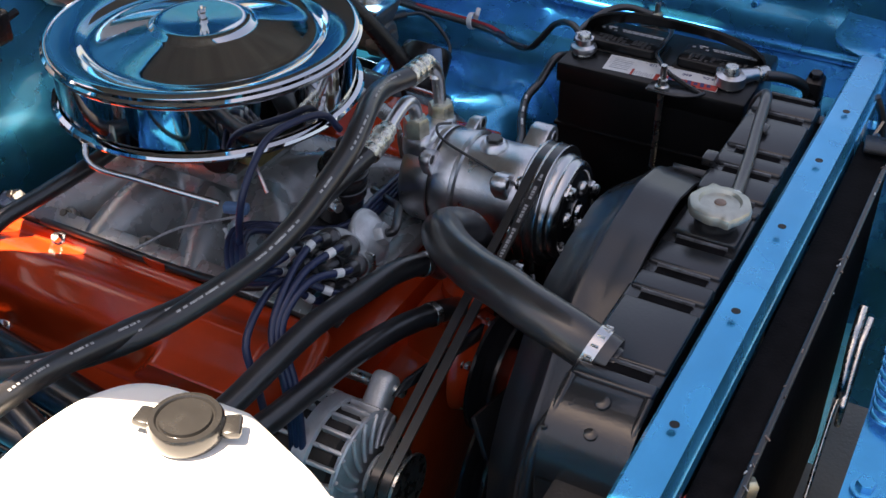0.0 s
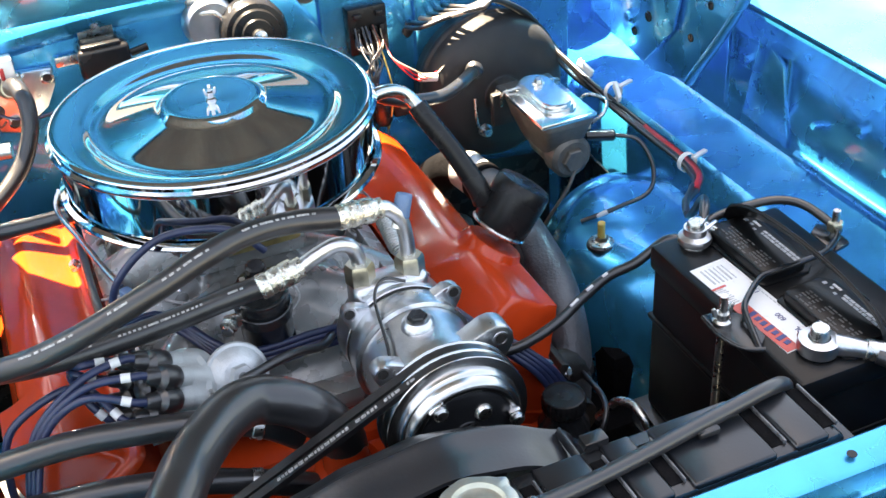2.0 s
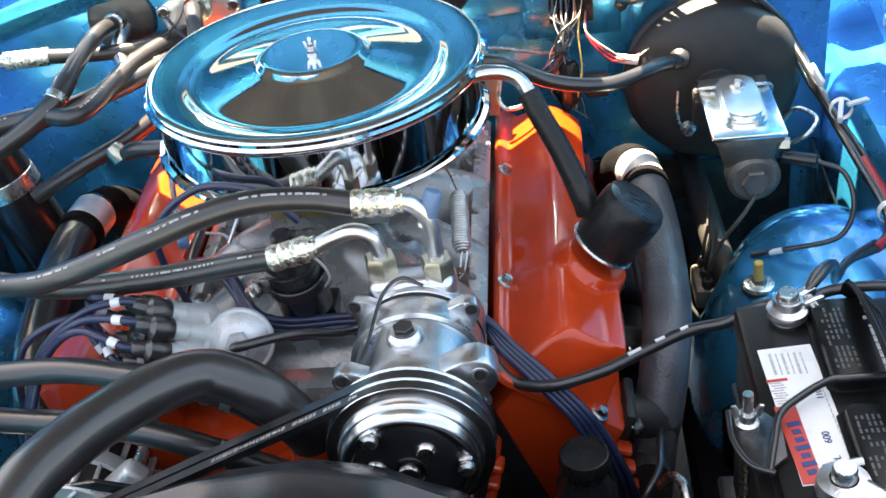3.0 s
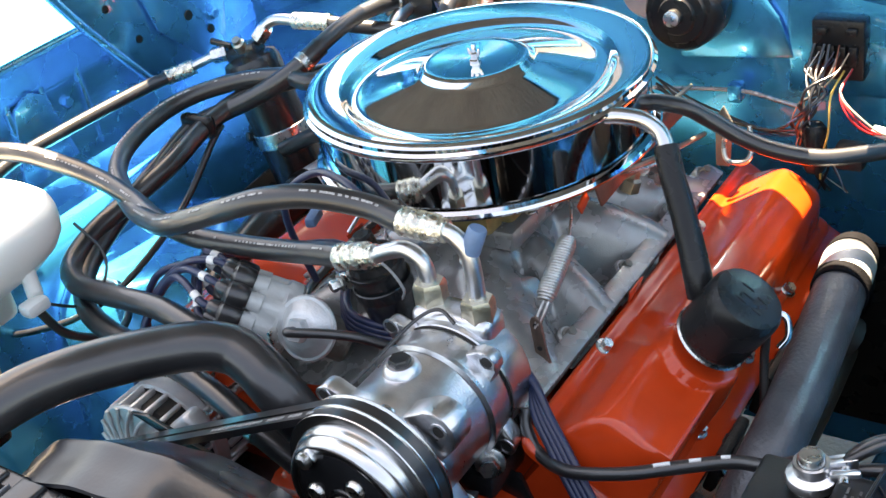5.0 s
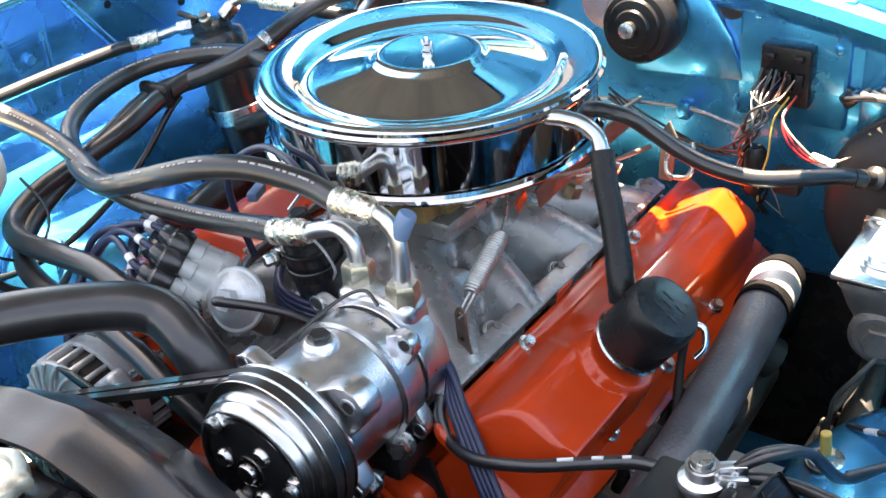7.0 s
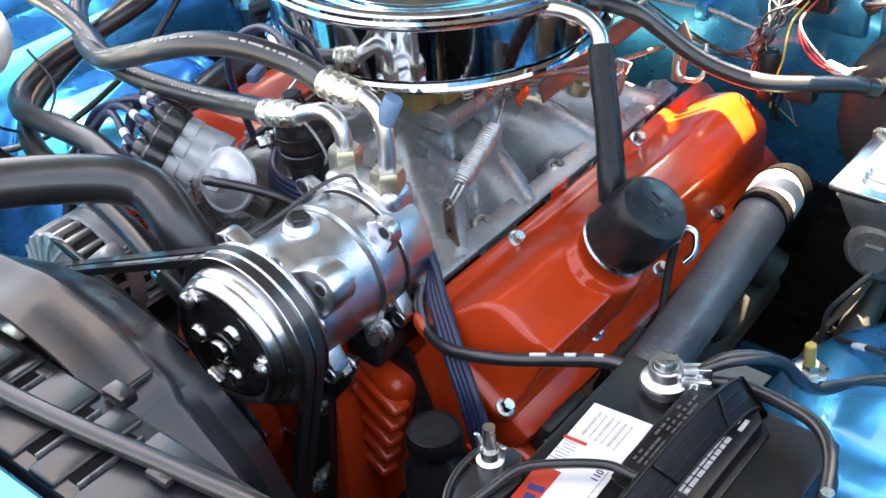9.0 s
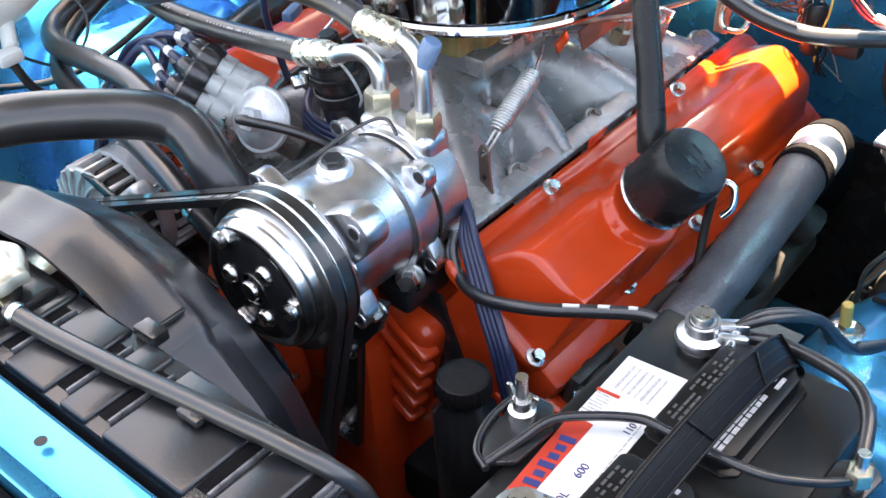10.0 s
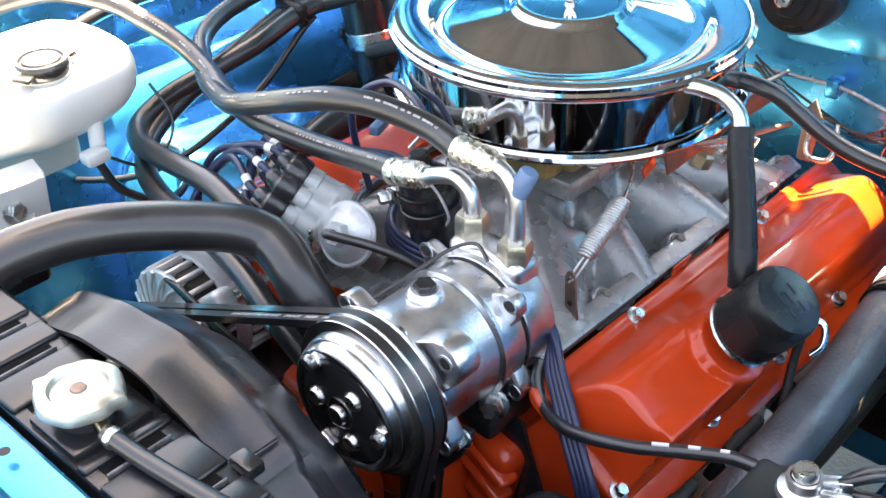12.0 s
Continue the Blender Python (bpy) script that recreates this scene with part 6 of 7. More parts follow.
part("end_collar", tube([BH[0], Vector(BH[0]).lerp(Vector(BH[1]), 0.45)], 0.0100, 18, 3), RUBBER, vh, "thicker moulded end")

mc = thing("master_cylinder", (0.455, 0.58, 0.66), "grey cast master cylinder with bright lid", "master cylinder")
loops = [[(0.457 + a, 0.566 + b, z) for a, b in outline(w2, d2, 0.012, 4)] for w2, d2, z in ((0.034, 0.080, 0.672), (0.044, 0.094, 0.682), (0.060, 0.116, 0.706), (0.072, 0.130, 0.728), (0.076, 0.134, 0.731), (0.076, 0.134, 0.738))]
part("body", rings(bm_new(), loops), IRON, mc, "aged cast iron body")
part("bore", turned([(0.024, 0), (0.026, 0.006), (0.026, 0.05), (0.030, 0.054), (0.030, 0.075), (0.024, 0.080)], (0.460, 0.585, 0.682), (0.04, -1, -0.02), 28), IRON, mc)
part("bore_cap", hexagon((0.463, 0.508, 0.680), (0.04, -1, -0.02), 0.017, 0.010), IRON, mc)
part("mount_flange", box((0.452, 0.650, 0.700), (0.080, 0.012, 0.050), 0.004), BOOSTER, mc)
lid = part("lid", box((0.455, 0.568, 0.741), (0.082, 0.140, 0.007), 0.003), ZINC, mc, "bright pressed lid")
for w2, d2, zz in ((0.050, 0.108, 0.748), (0.045, 0.103, 0.753), (0.040, 0.098, 0.757)):
    loops = [[(0.455 + a, 0.568 + b, h) for a, b in outline(w2, d2, 0.019, 6)] for h in (zz - 0.004, zz + 0.0005)]
    part("lid_step", rings(bm_new(), loops), ZINC, lid)
bolt((0.455, 0.588, 0.757), (0, 0, 1), 0.006, 0.006, STEEL, lid)
for x in (0.414, 0.496):
    part("bail", tube([(x, 0.62, 0.72), (x, 0.61, 0.745), (0.455, 0.605, 0.748)], 0.002, 7, 5), STEEL, mc)
part("line_fitting", hexagon((0.492, 0.545, 0.702), (1, -0.2, 0), 0.009, 0.016), BRASS, mc)
part("switch", rod((0.497, 0.535, 0.692), (0.535, 0.520, 0.690), 0.008, 14, edge=0.002), SATIN, mc)
wire("brake_line", [(0.505, 0.542, 0.702), (0.525, 0.535, 0.718), (0.538, 0.552, 0.728), (0.520, 0.575, 0.730), (0.505, 0.58, 0.71)], 0.0026, STEEL, "bent steel brake line at the master cylinder", category="pipe")
wire("brake_line", [(0.465, 0.502, 0.665), (0.45, 0.498, 0.64), (0.43, 0.508, 0.60), (0.42, 0.53, 0.55), (0.41, 0.56, 0.48)], 0.0024, IRON, "dull bent brake line below the booster", category="pipe")
wire("sensor_wire", [(0.535, 0.520, 0.690), (0.56, 0.50, 0.685), (0.565, 0.47, 0.66), (0.545, 0.445, 0.638), (0.50, 0.448, 0.625), (0.455, 0.468, 0.605)], 0.0030, RUBBER, "thin black sensor wire over the shock tower")
single("tape_mark", tube([(0.486, 0.4515, 0.6205), (0.474, 0.4585, 0.6130)], 0.0034, 11, 3), PAPER, "narrow white tape on the sensor wire", "tape", "tape marks")
bolt_thing = thing("tower_stud", (0.454, 0.412, 0.595), "yellow zinc stud and washer on the shock tower", "stud")
part("washer", turned([(0.0165, 0), (0.0165, 0.003), (0.012, 0.0045)], (0.454, 0.412, 0.604), (0.0, 0.0, 1), 24), STEEL, bolt_thing)
part("nut", hexagon((0.454, 0.412, 0.608), (0, 0, 1), 0.0085, 0.007), BRASS, bolt_thing)
part("stud", rod((0.454, 0.412, 0.590), (0.452, 0.409, 0.638), 0.0052, 12, edge=0.001), YELLOW, bolt_thing, "yellow zinc thread")
part("rubber", turned([(0.0185, -0.006), (0.0195, -0.003), (0.0185, 0.0)], (0.454, 0.412, 0.604), (0, 0, 1), 24), RUBBER, bolt_thing)

# ---- washer bottle and passenger side ----
wb = thing("washer_bottle", (-0.51, 0.12, 0.56), "white plastic washer bottle with smoked cap", "washer bottle")
plan = [(-0.405, 0.12), (-0.409, 0.19), (-0.421, 0.226), (-0.444, 0.246), (-0.475, 0.258), (-0.53, 0.262), (-0.585, 0.25), (-0.608, 0.21), (-0.608, 0.02), (-0.59, -0.03), (-0.53, -0.042), (-0.475, -0.022), (-0.440, 0.03), (-0.424, 0.07)]
ctr = Vector((-0.512, 0.11))
ring = [tuple(p)[:2] for p in smooth_line([(x, y, 0) for x, y in plan + plan[:1]], 4)[:-1]]
loops = []
for s, z in ((0.40, 0.722), (0.62, 0.728), (0.80, 0.740), (0.92, 0.754), (0.985, 0.768), (1.0, 0.781), (1.0, 0.790), (0.985, 0.7985), (0.95, 0.8035), (0.88, 0.8065), (0.5, 0.809)):
    loops.append([(ctr.x + (x - ctr.x) * s, ctr.y + (y - ctr.y) * s, z) for x, y in ring])
part("bottle", rings(bm_new(), loops), WHITE, wb)
part("filler_neck", rod((-0.456, 0.142, 0.800), (-0.456, 0.142, 0.815), 0.026, 32), WHITE, wb)
cap = part("cap", turned([(0.0290, 0.811), (0.0300, 0.814), (0.0300, 0.823), (0.0280, 0.827), (0.0240, 0.8275), (0.0225, 0.8250), (0.0212, 0.8250), (0.0203, 0.8275), (0.0, 0.8285)], (-0.456, 0.142, 0), (0, 0, 1), 48), GREYCAP, wb, "smoked grey screw cap with tabs")
part("tab", box((-0.464, 0.176, 0.818), (0.020, 0.016, 0.008), 0.003, turn_of(0, 0, 10)), GREYCAP, cap)
part("tab", box((-0.440, 0.110, 0.818), (0.022, 0.015, 0.008), 0.003, turn_of(0, 0, 30)), GREYCAP, cap)
part("foot", box((-0.565, 0.13, 0.69), (0.09, 0.14, 0.08), 0.012), WHITE, wb)
part("outlet", rod((-0.432, 0.175, 0.752), (-0.408, 0.160, 0.728), 0.009, 16, edge=0.002), WHITE, wb)
part("pump_plug", box((-0.404, 0.152, 0.722), (0.022, 0.030, 0.016), 0.005), WHITE, wb)
wire("washer_hose", [(-0.402, 0.152, 0.718), (-0.398, 0.172, 0.672), (-0.40, 0.225, 0.632), (-0.43, 0.275, 0.622), (-0.47, 0.305, 0.63), (-0.52, 0.32, 0.62), (-0.60, 0.32, 0.60)], 0.0052, RUBBER, "black washer hose below the bottle", category="hose")
wire("washer_wire", [(-0.402, 0.158, 0.722), (-0.395, 0.205, 0.690), (-0.402, 0.245, 0.70), (-0.415, 0.262, 0.725), (-0.44, 0.256, 0.76)], 0.0018, RUBBER, "thin black pump wire")
lb = thing("lamp_bracket", (-0.45, 0.04, 0.58), "cream pressed bracket with a bolt", "bracket")
part("plate", box((-0.410, 0.036, 0.700), (0.008, 0.104, 0.064), 0.003, turn_of(0, 12, -8)), WHITE, lb)
part("lip", box((-0.420, 0.038, 0.732), (0.030, 0.106, 0.006), 0.002, turn_of(0, 12, -8)), WHITE, lb)
part("recess", turned([(0.026, 0.0), (0.024, 0.003), (0.019, 0.0012), (0.002, 0.0012)], (-0.406, 0.048, 0.700), (1, 0.13, 0.2), 28), WHITE, lb)
bolt((-0.404, 0.048, 0.701), (1, 0.13, 0.2), 0.010, 0.008, STEEL, lb)
part("leg", box((-0.440, 0.030, 0.64), (0.06, 0.09, 0.09), 0.008), SATIN, lb)

# ---- receiver drier and firewall fittings ----
dr = thing("receiver_drier", (-0.436, 0.645, 0.52), "black receiver drier bottle with bright fittings and white label", "receiver drier")
DA, DW = Vector((-0.436, 0.645, 0.52)), Vector((-0.24, 0.0, 1.0)).normalized()
part("bottle", turned([(0.032, 0.0), (0.039, 0.008), (0.0395, 0.025), (0.0395, 0.235), (0.0405, 0.252), (0.0405, 0.266), (0.037, 0.276), (0.022, 0.282)], DA, DW, 40), SATIN, dr)
part("label", turned([(0.0399, 0.226), (0.0399, 0.250)], DA, DW, 40, False), PAPER, dr)
part("head", box((-0.505, 0.645, 0.796), (0.050, 0.032, 0.026), 0.005, turn_of(0, -14, 14)), SATIN, dr)
part("valve", turned([(0.009, 0), (0.009, 0.014), (0.006, 0.016), (0.006, 0.022)], (-0.500, 0.636, 0.804), (0.1, -0.5, 0.9), 16), BRASS, dr)
part("lever", box((-0.535, 0.632, 0.812), (0.030, 0.008, 0.008), 0.002, turn_of(0, 20, 20)), SATIN, dr)
part("fitting", hexagon((-0.529, 0.634, 0.799), (-0.80, -0.50, -0.12), 0.012, 0.022), STEEL, dr)
part("fitting", hexagon((-0.486, 0.656, 0.812), (0.60, 0.35, 0.70), 0.012, 0.022), STEEL, dr)
part("band", turned([(0.0400, 0.150), (0.0410, 0.151), (0.0410, 0.172), (0.0400, 0.173)], DA, DW, 40, False), STEEL, dr)
part("mount", box((-0.514, 0.640, 0.670), (0.030, 0.020, 0.036), 0.005), SATIN, dr)
part("mount_bolt", rod((-0.514, 0.632, 0.672), (-0.520, 0.618, 0.676), 0.007, 12, edge=0.001), SATIN, dr)
lh = thing("liquid_hose", (-0.57, 0.60, 0.79), "black hose with braided crimp at the drier", "hose", "air conditioning hoses")
part("hose", tube([(-0.590, 0.585, 0.782), (-0.597, 0.560, 0.782), (-0.598, 0.500, 0.786), (-0.612, 0.393, 0.784), (-0.630, 0.32, 0.775), (-0.645, 0.24, 0.75)], 0.0090, 16, 7), HOSE, lh)
part("crimp", tube([(-0.597, 0.572, 0.7815), (-0.591, 0.584, 0.782), (-0.577, 0.598, 0.785), (-0.570, 0.604, 0.787)], 0.0112, 20, 3), CRIMP, lh, "braided bright crimp")
part("pipe", tube([(-0.572, 0.603, 0.7868), (-0.558, 0.615, 0.792), (-0.544, 0.625, 0.797)], 0.0066, 14, 4), ALU_TUBE, lh)
eh = thing("evaporator_hose", (-0.42, 0.68, 0.82), "aluminium pipe with braided crimp running to the firewall", "hose", "air conditioning hoses")
part("pipe", tube([(-0.478, 0.660, 0.824), (-0.468, 0.665, 0.833), (-0.455, 0.672, 0.836), (-0.430, 0.681, 0.832)], 0.0076, 14, 6), ALU_TUBE, eh)
part("crimp", tube([(-0.435, 0.680, 0.832), (-0.410, 0.686, 0.830), (-0.382, 0.692, 0.828)], 0.0115, 20, 4), CRIMP, eh, "braided bright crimp")
part("hose", tube([(-0.384, 0.6915, 0.828), (-0.35, 0.70, 0.822), (-0.31, 0.715, 0.815), (-0.27, 0.735, 0.812), (-0.235, 0.770, 0.812)], 0.0095, 16, 7), HOSE, eh)
wire("drain_cable", [(-0.452, 0.520, 0.752), (-0.452, 0.495, 0.738), (-0.459, 0.440, 0.690), (-0.448, 0.370, 0.668), (-0.450, 0.290, 0.645), (-0.49, 0.245, 0.622), (-0.545, 0.222, 0.605), (-0.60, 0.22, 0.585)], 0.0044, RUBBER, "thin black cable hanging below the heater hoses")

ev = thing("expansion_plate", (-0.20, 0.752, 0.79), "bare metal pipe plate on the firewall", "bracket")
part("lower_plate", plate([(x, 0.764, z) for x, z in ((-0.255, 0.849), (-0.233, 0.862), (-0.208, 0.862), (-0.142, 0.859), (-0.143, 0.835), (-0.158, 0.807), (-0.198, 0.779), (-0.226, 0.788), (-0.244, 0.818))], (0, -0.010, 0), 0.003), ALU, ev, "light grey cast plate")
part("upper_plate", plate([(x, 0.764, z) for x, z in ((-0.251, 0.887), (-0.232, 0.893), (-0.217, 0.896), (-0.187, 0.887), (-0.184, 0.870), (-0.217, 0.870), (-0.245, 0.871))], (0, -0.008, 0), 0.002), STEEL, ev)
for x, z in ((-0.243, 0.846), (-0.151, 0.847), (-0.202, 0.797), (-0.222, 0.888), (-0.243, 0.877)):
    eye = part("eyelet", turned([(0.0085, 0), (0.0085, 0.003), (0.0062, 0.004), (0.0058, 0.001)], (x, 0.754, z), (0, -1, 0), 20), STEEL, ev)
    part("hole", turned([(0.0055, 0), (0.0050, 0.0022)], (x, 0.754, z), (0, -1, 0), 16), DARK, eye)
part("connector", box((-0.196, 0.742, 0.877), (0.020, 0.024, 0.026), 0.003), WHITE, ev)
part("red_tab", box((-0.201, 0.729, 0.873), (0.005, 0.003, 0.016), 0.001), REDWIRE, ev)
part("flange", turned([(0.017, 0), (0.017, 0.008), (0.012, 0.012), (0.012, 0.02)], (-0.196, 0.754, 0.846), (0, -1, 0.3), 24), BRASS, ev)
for x, z in ((-0.187, 0.862), (-0.181, 0.860)):
    part("stud", rod((x, 0.754, z), (x + 0.002, 0.730, z + 0.006), 0.0024, 10), STEEL, ev)
EVP = [(-0.196, 0.738, 0.850), (-0.193, 0.715, 0.862), (-0.187, 0.694, 0.862), (-0.184, 0.678, 0.846), (-0.190, 0.664, 0.818), (-0.215, 0.645, 0.782), (-0.27, 0.615, 0.750), (-0.34, 0.585, 0.725), (-0.40, 0.565, 0.70)]
single("evaporator_pipe", tube(EVP, 0.0105, 16, 8), HOSE, "shiny black pipe bending down from the firewall plate", "hose")
wire("sensor_wire", [(-0.204, 0.732, 0.868), (-0.216, 0.725, 0.846), (-0.236, 0.728, 0.825), (-0.222, 0.738, 0.802), (-0.212, 0.742, 0.806)], 0.0014, RUBBER, "thin black sensor wire looping over the plate")
wire("firewall_wire", [(-0.236, 0.735, 0.848), (-0.215, 0.725, 0.822), (-0.18, 0.72, 0.812), (-0.13, 0.725, 0.815), (-0.07, 0.73, 0.822)], 0.0020, PLUGWIRE, "thin blue wire along the firewall")
gr = thing("firewall_grommet", (-0.275, 0.745, 0.80), "black rubber grommet with two aluminium pipes", "grommet")
part("rubber", turned([(0.046, 0), (0.044, 0.010), (0.034, 0.014)], (-0.305, 0.772, 0.838), (0, -1, 0.1), 36), RUBBER, gr)
part("pipe", tube([(-0.308, 0.766, 0.834), (-0.312, 0.735, 0.842), (-0.317, 0.690, 0.848), (-0.321, 0.645, 0.846), (-0.327, 0.610, 0.838), (-0.334, 0.590, 0.829)], 0.0108, 16, 6), HOSE, gr, "shiny black pipe")
part("pipe", tube([(-0.300, 0.766, 0.828), (-0.303, 0.738, 0.822), (-0.304, 0.718, 0.810), (-0.288, 0.700, 0.799), (-0.253, 0.684, 0.798), (-0.215, 0.676, 0.798)], 0.0100, 16, 7), ALU_TUBE, gr, "curled aluminium pipe")
part("pipe_nut", rod((-0.309, 0.762, 0.836), (-0.311, 0.744, 0.840), 0.0140, 16, edge=0.002), STEEL, gr)

rl = thing("relay", (-0.080, 0.752, 0.815), "black starter relay box on a steel tab", "relay")
part("case", box((-0.078, 0.744, 0.860), (0.064, 0.040, 0.042), 0.006, segs=3), PLASTIC, rl)
part("cover", box((-0.080, 0.742, 0.882), (0.050, 0.030, 0.008), 0.003), PLASTIC, rl)
part("tab", box((-0.080, 0.760, 0.898), (0.044, 0.004, 0.030), 0.001), STEEL, rl)
bolt((-0.080, 0.757, 0.902), (0, -1, 0), 0.006, 0.006, STEEL, rl)
part("terminal", rod((-0.045, 0.742, 0.860), (-0.022, 0.742, 0.864), 0.005, 10), PLASTIC, rl)
part("bracket", box((-0.122, 0.757, 0.862), (0.030, 0.006, 0.014), 0.002), STEEL, rl)

wm = thing("wiper_motor", (0.10, 0.74, 0.83), "black and bright wiper motor on the firewall", "wiper motor")
part("mount_plate", plate([(0.050, 0.757, 0.845), (0.085, 0.757, 0.825), (0.125, 0.757, 0.832), (0.150, 0.757, 0.900), (0.135, 0.757, 0.915), (0.060, 0.757, 0.915), (0.045, 0.757, 0.89)], (0, -0.006, 0), 0.002), PLASTIC, wm)
part("gear_case", turned([(0.036, 0), (0.035, 0.014), (0.030, 0.020)], (0.062, 0.752, 0.876), (0, -1, 0), 32), ALU, wm)
part("motor", turned([(0.043, 0), (0.044, 0.010), (0.043, 0.040), (0.039, 0.046), (0.033, 0.047), (0.031, 0.052), (0.022, 0.053), (0.020, 0.057), (0.010, 0.058), (0.009, 0.062)], (0.112, 0.752, 0.858), (0, -1, 0.12), 40), PLASTIC, wm)
part("end_nut", turned([(0.009, 0), (0.009, 0.006), (0.004, 0.008)], (0.112, 0.690, 0.866), (0, -1, 0.12), 16), STEEL, wm)
for x, z in ((0.048, 0.905), (0.140, 0.902)):
    part("grommet", turned([(0.013, 0), (0.012, 0.008), (0.006, 0.010)], (x, 0.751, z), (0, -1, 0), 20), STEEL, wm)
part("link", tube([(0.048, 0.735, 0.895), (0.07, 0.728, 0.892), (0.082, 0.725, 0.868), (0.075, 0.726, 0.852)], 0.003, 8, 5), STEEL, wm)

fb = thing("bulkhead_connector", (0.274, 0.752, 0.785), "black bulkhead wiring connector on the firewall", "connector")
part("case", box((0.274, 0.752, 0.818), (0.056, 0.022, 0.068), 0.003), PLASTIC, fb)
for k in range(4):
    part("plug", box((0.256 + 0.012 * k, 0.738, 0.815), (0.009, 0.010, 0.022), 0.002), PLASTIC, fb)
part("latch", box((0.258, 0.738, 0.842), (0.012, 0.010, 0.008), 0.002), PLASTIC, fb)
part("latch", box((0.290, 0.738, 0.842), (0.012, 0.010, 0.008), 0.002), PLASTIC, fb)
gh = thing("firewall_plug", (0.199, 0.768, 0.865), "black rubber plug in a firewall hole", "grommet")
part("rubber", turned([(0.019, 0), (0.018, 0.004), (0.012, 0.003)], (0.199, 0.7715, 0.882), (0, -1, 0), 28), RUBBER, gh)
gh2 = thing("firewall_plug", (0.335, 0.758, 0.78), "black rubber plug in a firewall hole", "grommet")
part("rubber", turned([(0.013, 0), (0.012, 0.006), (0.006, 0.008)], (0.335, 0.770, 0.795), (0, -1, 0), 24), RUBBER, gh2)

rng = random.Random(11)
COLS = [RUBBER, GREYINK, RUBBER, RUBBER, PLUGWIRE, REDDISH, RUBBER, TAN, RUBBER, RUBBER, GREYINK, RUBBER, PLUGWIRE, RUBBER]
for k, m in enumerate(COLS):
    x0 = 0.252 + 0.0052 * (k % 8)
    j = lambda w: rng.uniform(-w, w)
    pts = [(x0, 0.734, 0.812 + 0.008 * (k % 3)), (x0 - 0.003 + j(0.004), 0.712 + j(0.004), 0.806), (0.266 + j(0.010), 0.698 + j(0.008), 0.790 + j(0.006)), (0.256 + j(0.010), 0.690 + j(0.008), 0.772 + j(0.006)), (0.250 + j(0.012), 0.692 + j(0.008), 0.752 + j(0.006))]
    if k % 2 == 0:
        pts += [(0.232 + j(0.006), 0.700 + j(0.006), 0.738 + j(0.006)), (0.200 + j(0.008), 0.712 + j(0.005), 0.728 + j(0.006)), (0.160 + j(0.008), 0.722 + j(0.005), 0.728 + j(0.006)), (0.110 + j(0.01), 0.735, 0.742 + j(0.008)), (0.060, 0.745 + j(0.006), 0.760 + j(0.008))]
    else:
        pts += [(0.255 + j(0.014), 0.700 + j(0.008), 0.725), (0.262 + j(0.016), 0.715, 0.695), (0.272 + j(0.02), 0.735, 0.650)]
    wire("harness_wire", pts, 0.0016 if m is RUBBER else 0.0007, m, "loose harness wire from the bulkhead connector", "harness wires")
for m, d in ((YELLOW, 0.0), (REDWIRE, 0.006), (REDWIRE, 0.012), (TAN, 0.018)):
    wire("harness_wire", [(0.292, 0.734, 0.802), (0.290, 0.70, 0.79), (0.296 + d, 0.685, 0.772), (0.312 + 1.6 * d, 0.690, 0.752), (0.33 + 2 * d, 0.70, 0.742 + d)] if m is not YELLOW else [(0.284, 0.732, 0.80), (0.280, 0.70, 0.785), (0.282, 0.685, 0.75), (0.276, 0.68, 0.72), (0.272, 0.69, 0.69)], 0.0012, m, "coloured harness wire by the brake booster", "harness wires")
fh = thing("fuse_holder", (0.345, 0.70, 0.735), "clear fuse holder on red wires", "fuse holder")
part("tube", rod((0.325, 0.698, 0.752), (0.352, 0.694, 0.748), 0.006, 14, edge=0.001), PAPER, fh)
jc = thing("junction_plug", (0.262, 0.69, 0.70), "black taped wiring plug below the connector", "connector")
part("shell", turned([(0.010, 0), (0.013, 0.006), (0.013, 0.05), (0.009, 0.056)], (0.266, 0.690, 0.700), (0, 0, 1), 18), PLASTIC, jc)
part("brass_stud", rod((0.296, 0.70, 0.722), (0.296, 0.682, 0.724), 0.006, 12), COPPER, jc)
part("block", box((0.300, 0.705, 0.715), (0.03, 0.02, 0.03), 0.004), DARK, jc)
wire("grey_line", [(0.03, 0.755, 0.745), (0.12, 0.745, 0.757), (0.17, 0.742, 0.760), (0.21, 0.742, 0.752), (0.25, 0.745, 0.742)], 0.0026, GREY, "thin grey line along the firewall", category="pipe")
bc2 = thing("line_clip", (0.158, 0.745, 0.742), "small blue clip on the firewall line", "clip")
part("clip", box((0.158, 0.746, 0.757), (0.016, 0.020, 0.022), 0.003), BLUE, bc2)
ll = thing("lift_loop", (0.195, 0.665, 0.70), "bare metal linkage loop behind the engine", "bracket")
part("loop", tube([(0.182, 0.66, 0.760), (0.178, 0.655, 0.735), (0.185, 0.648, 0.722), (0.205, 0.648, 0.724), (0.210, 0.655, 0.738), (0.205, 0.662, 0.760)], 0.0028, 8, 6), STEEL, ll)
part("bracket", plate([(0.160, 0.672, 0.70), (0.176, 0.672, 0.70), (0.182, 0.672, 0.755), (0.172, 0.672, 0.775), (0.162, 0.672, 0.76)], (0, 0.004, 0), 0.001), IRON, ll)

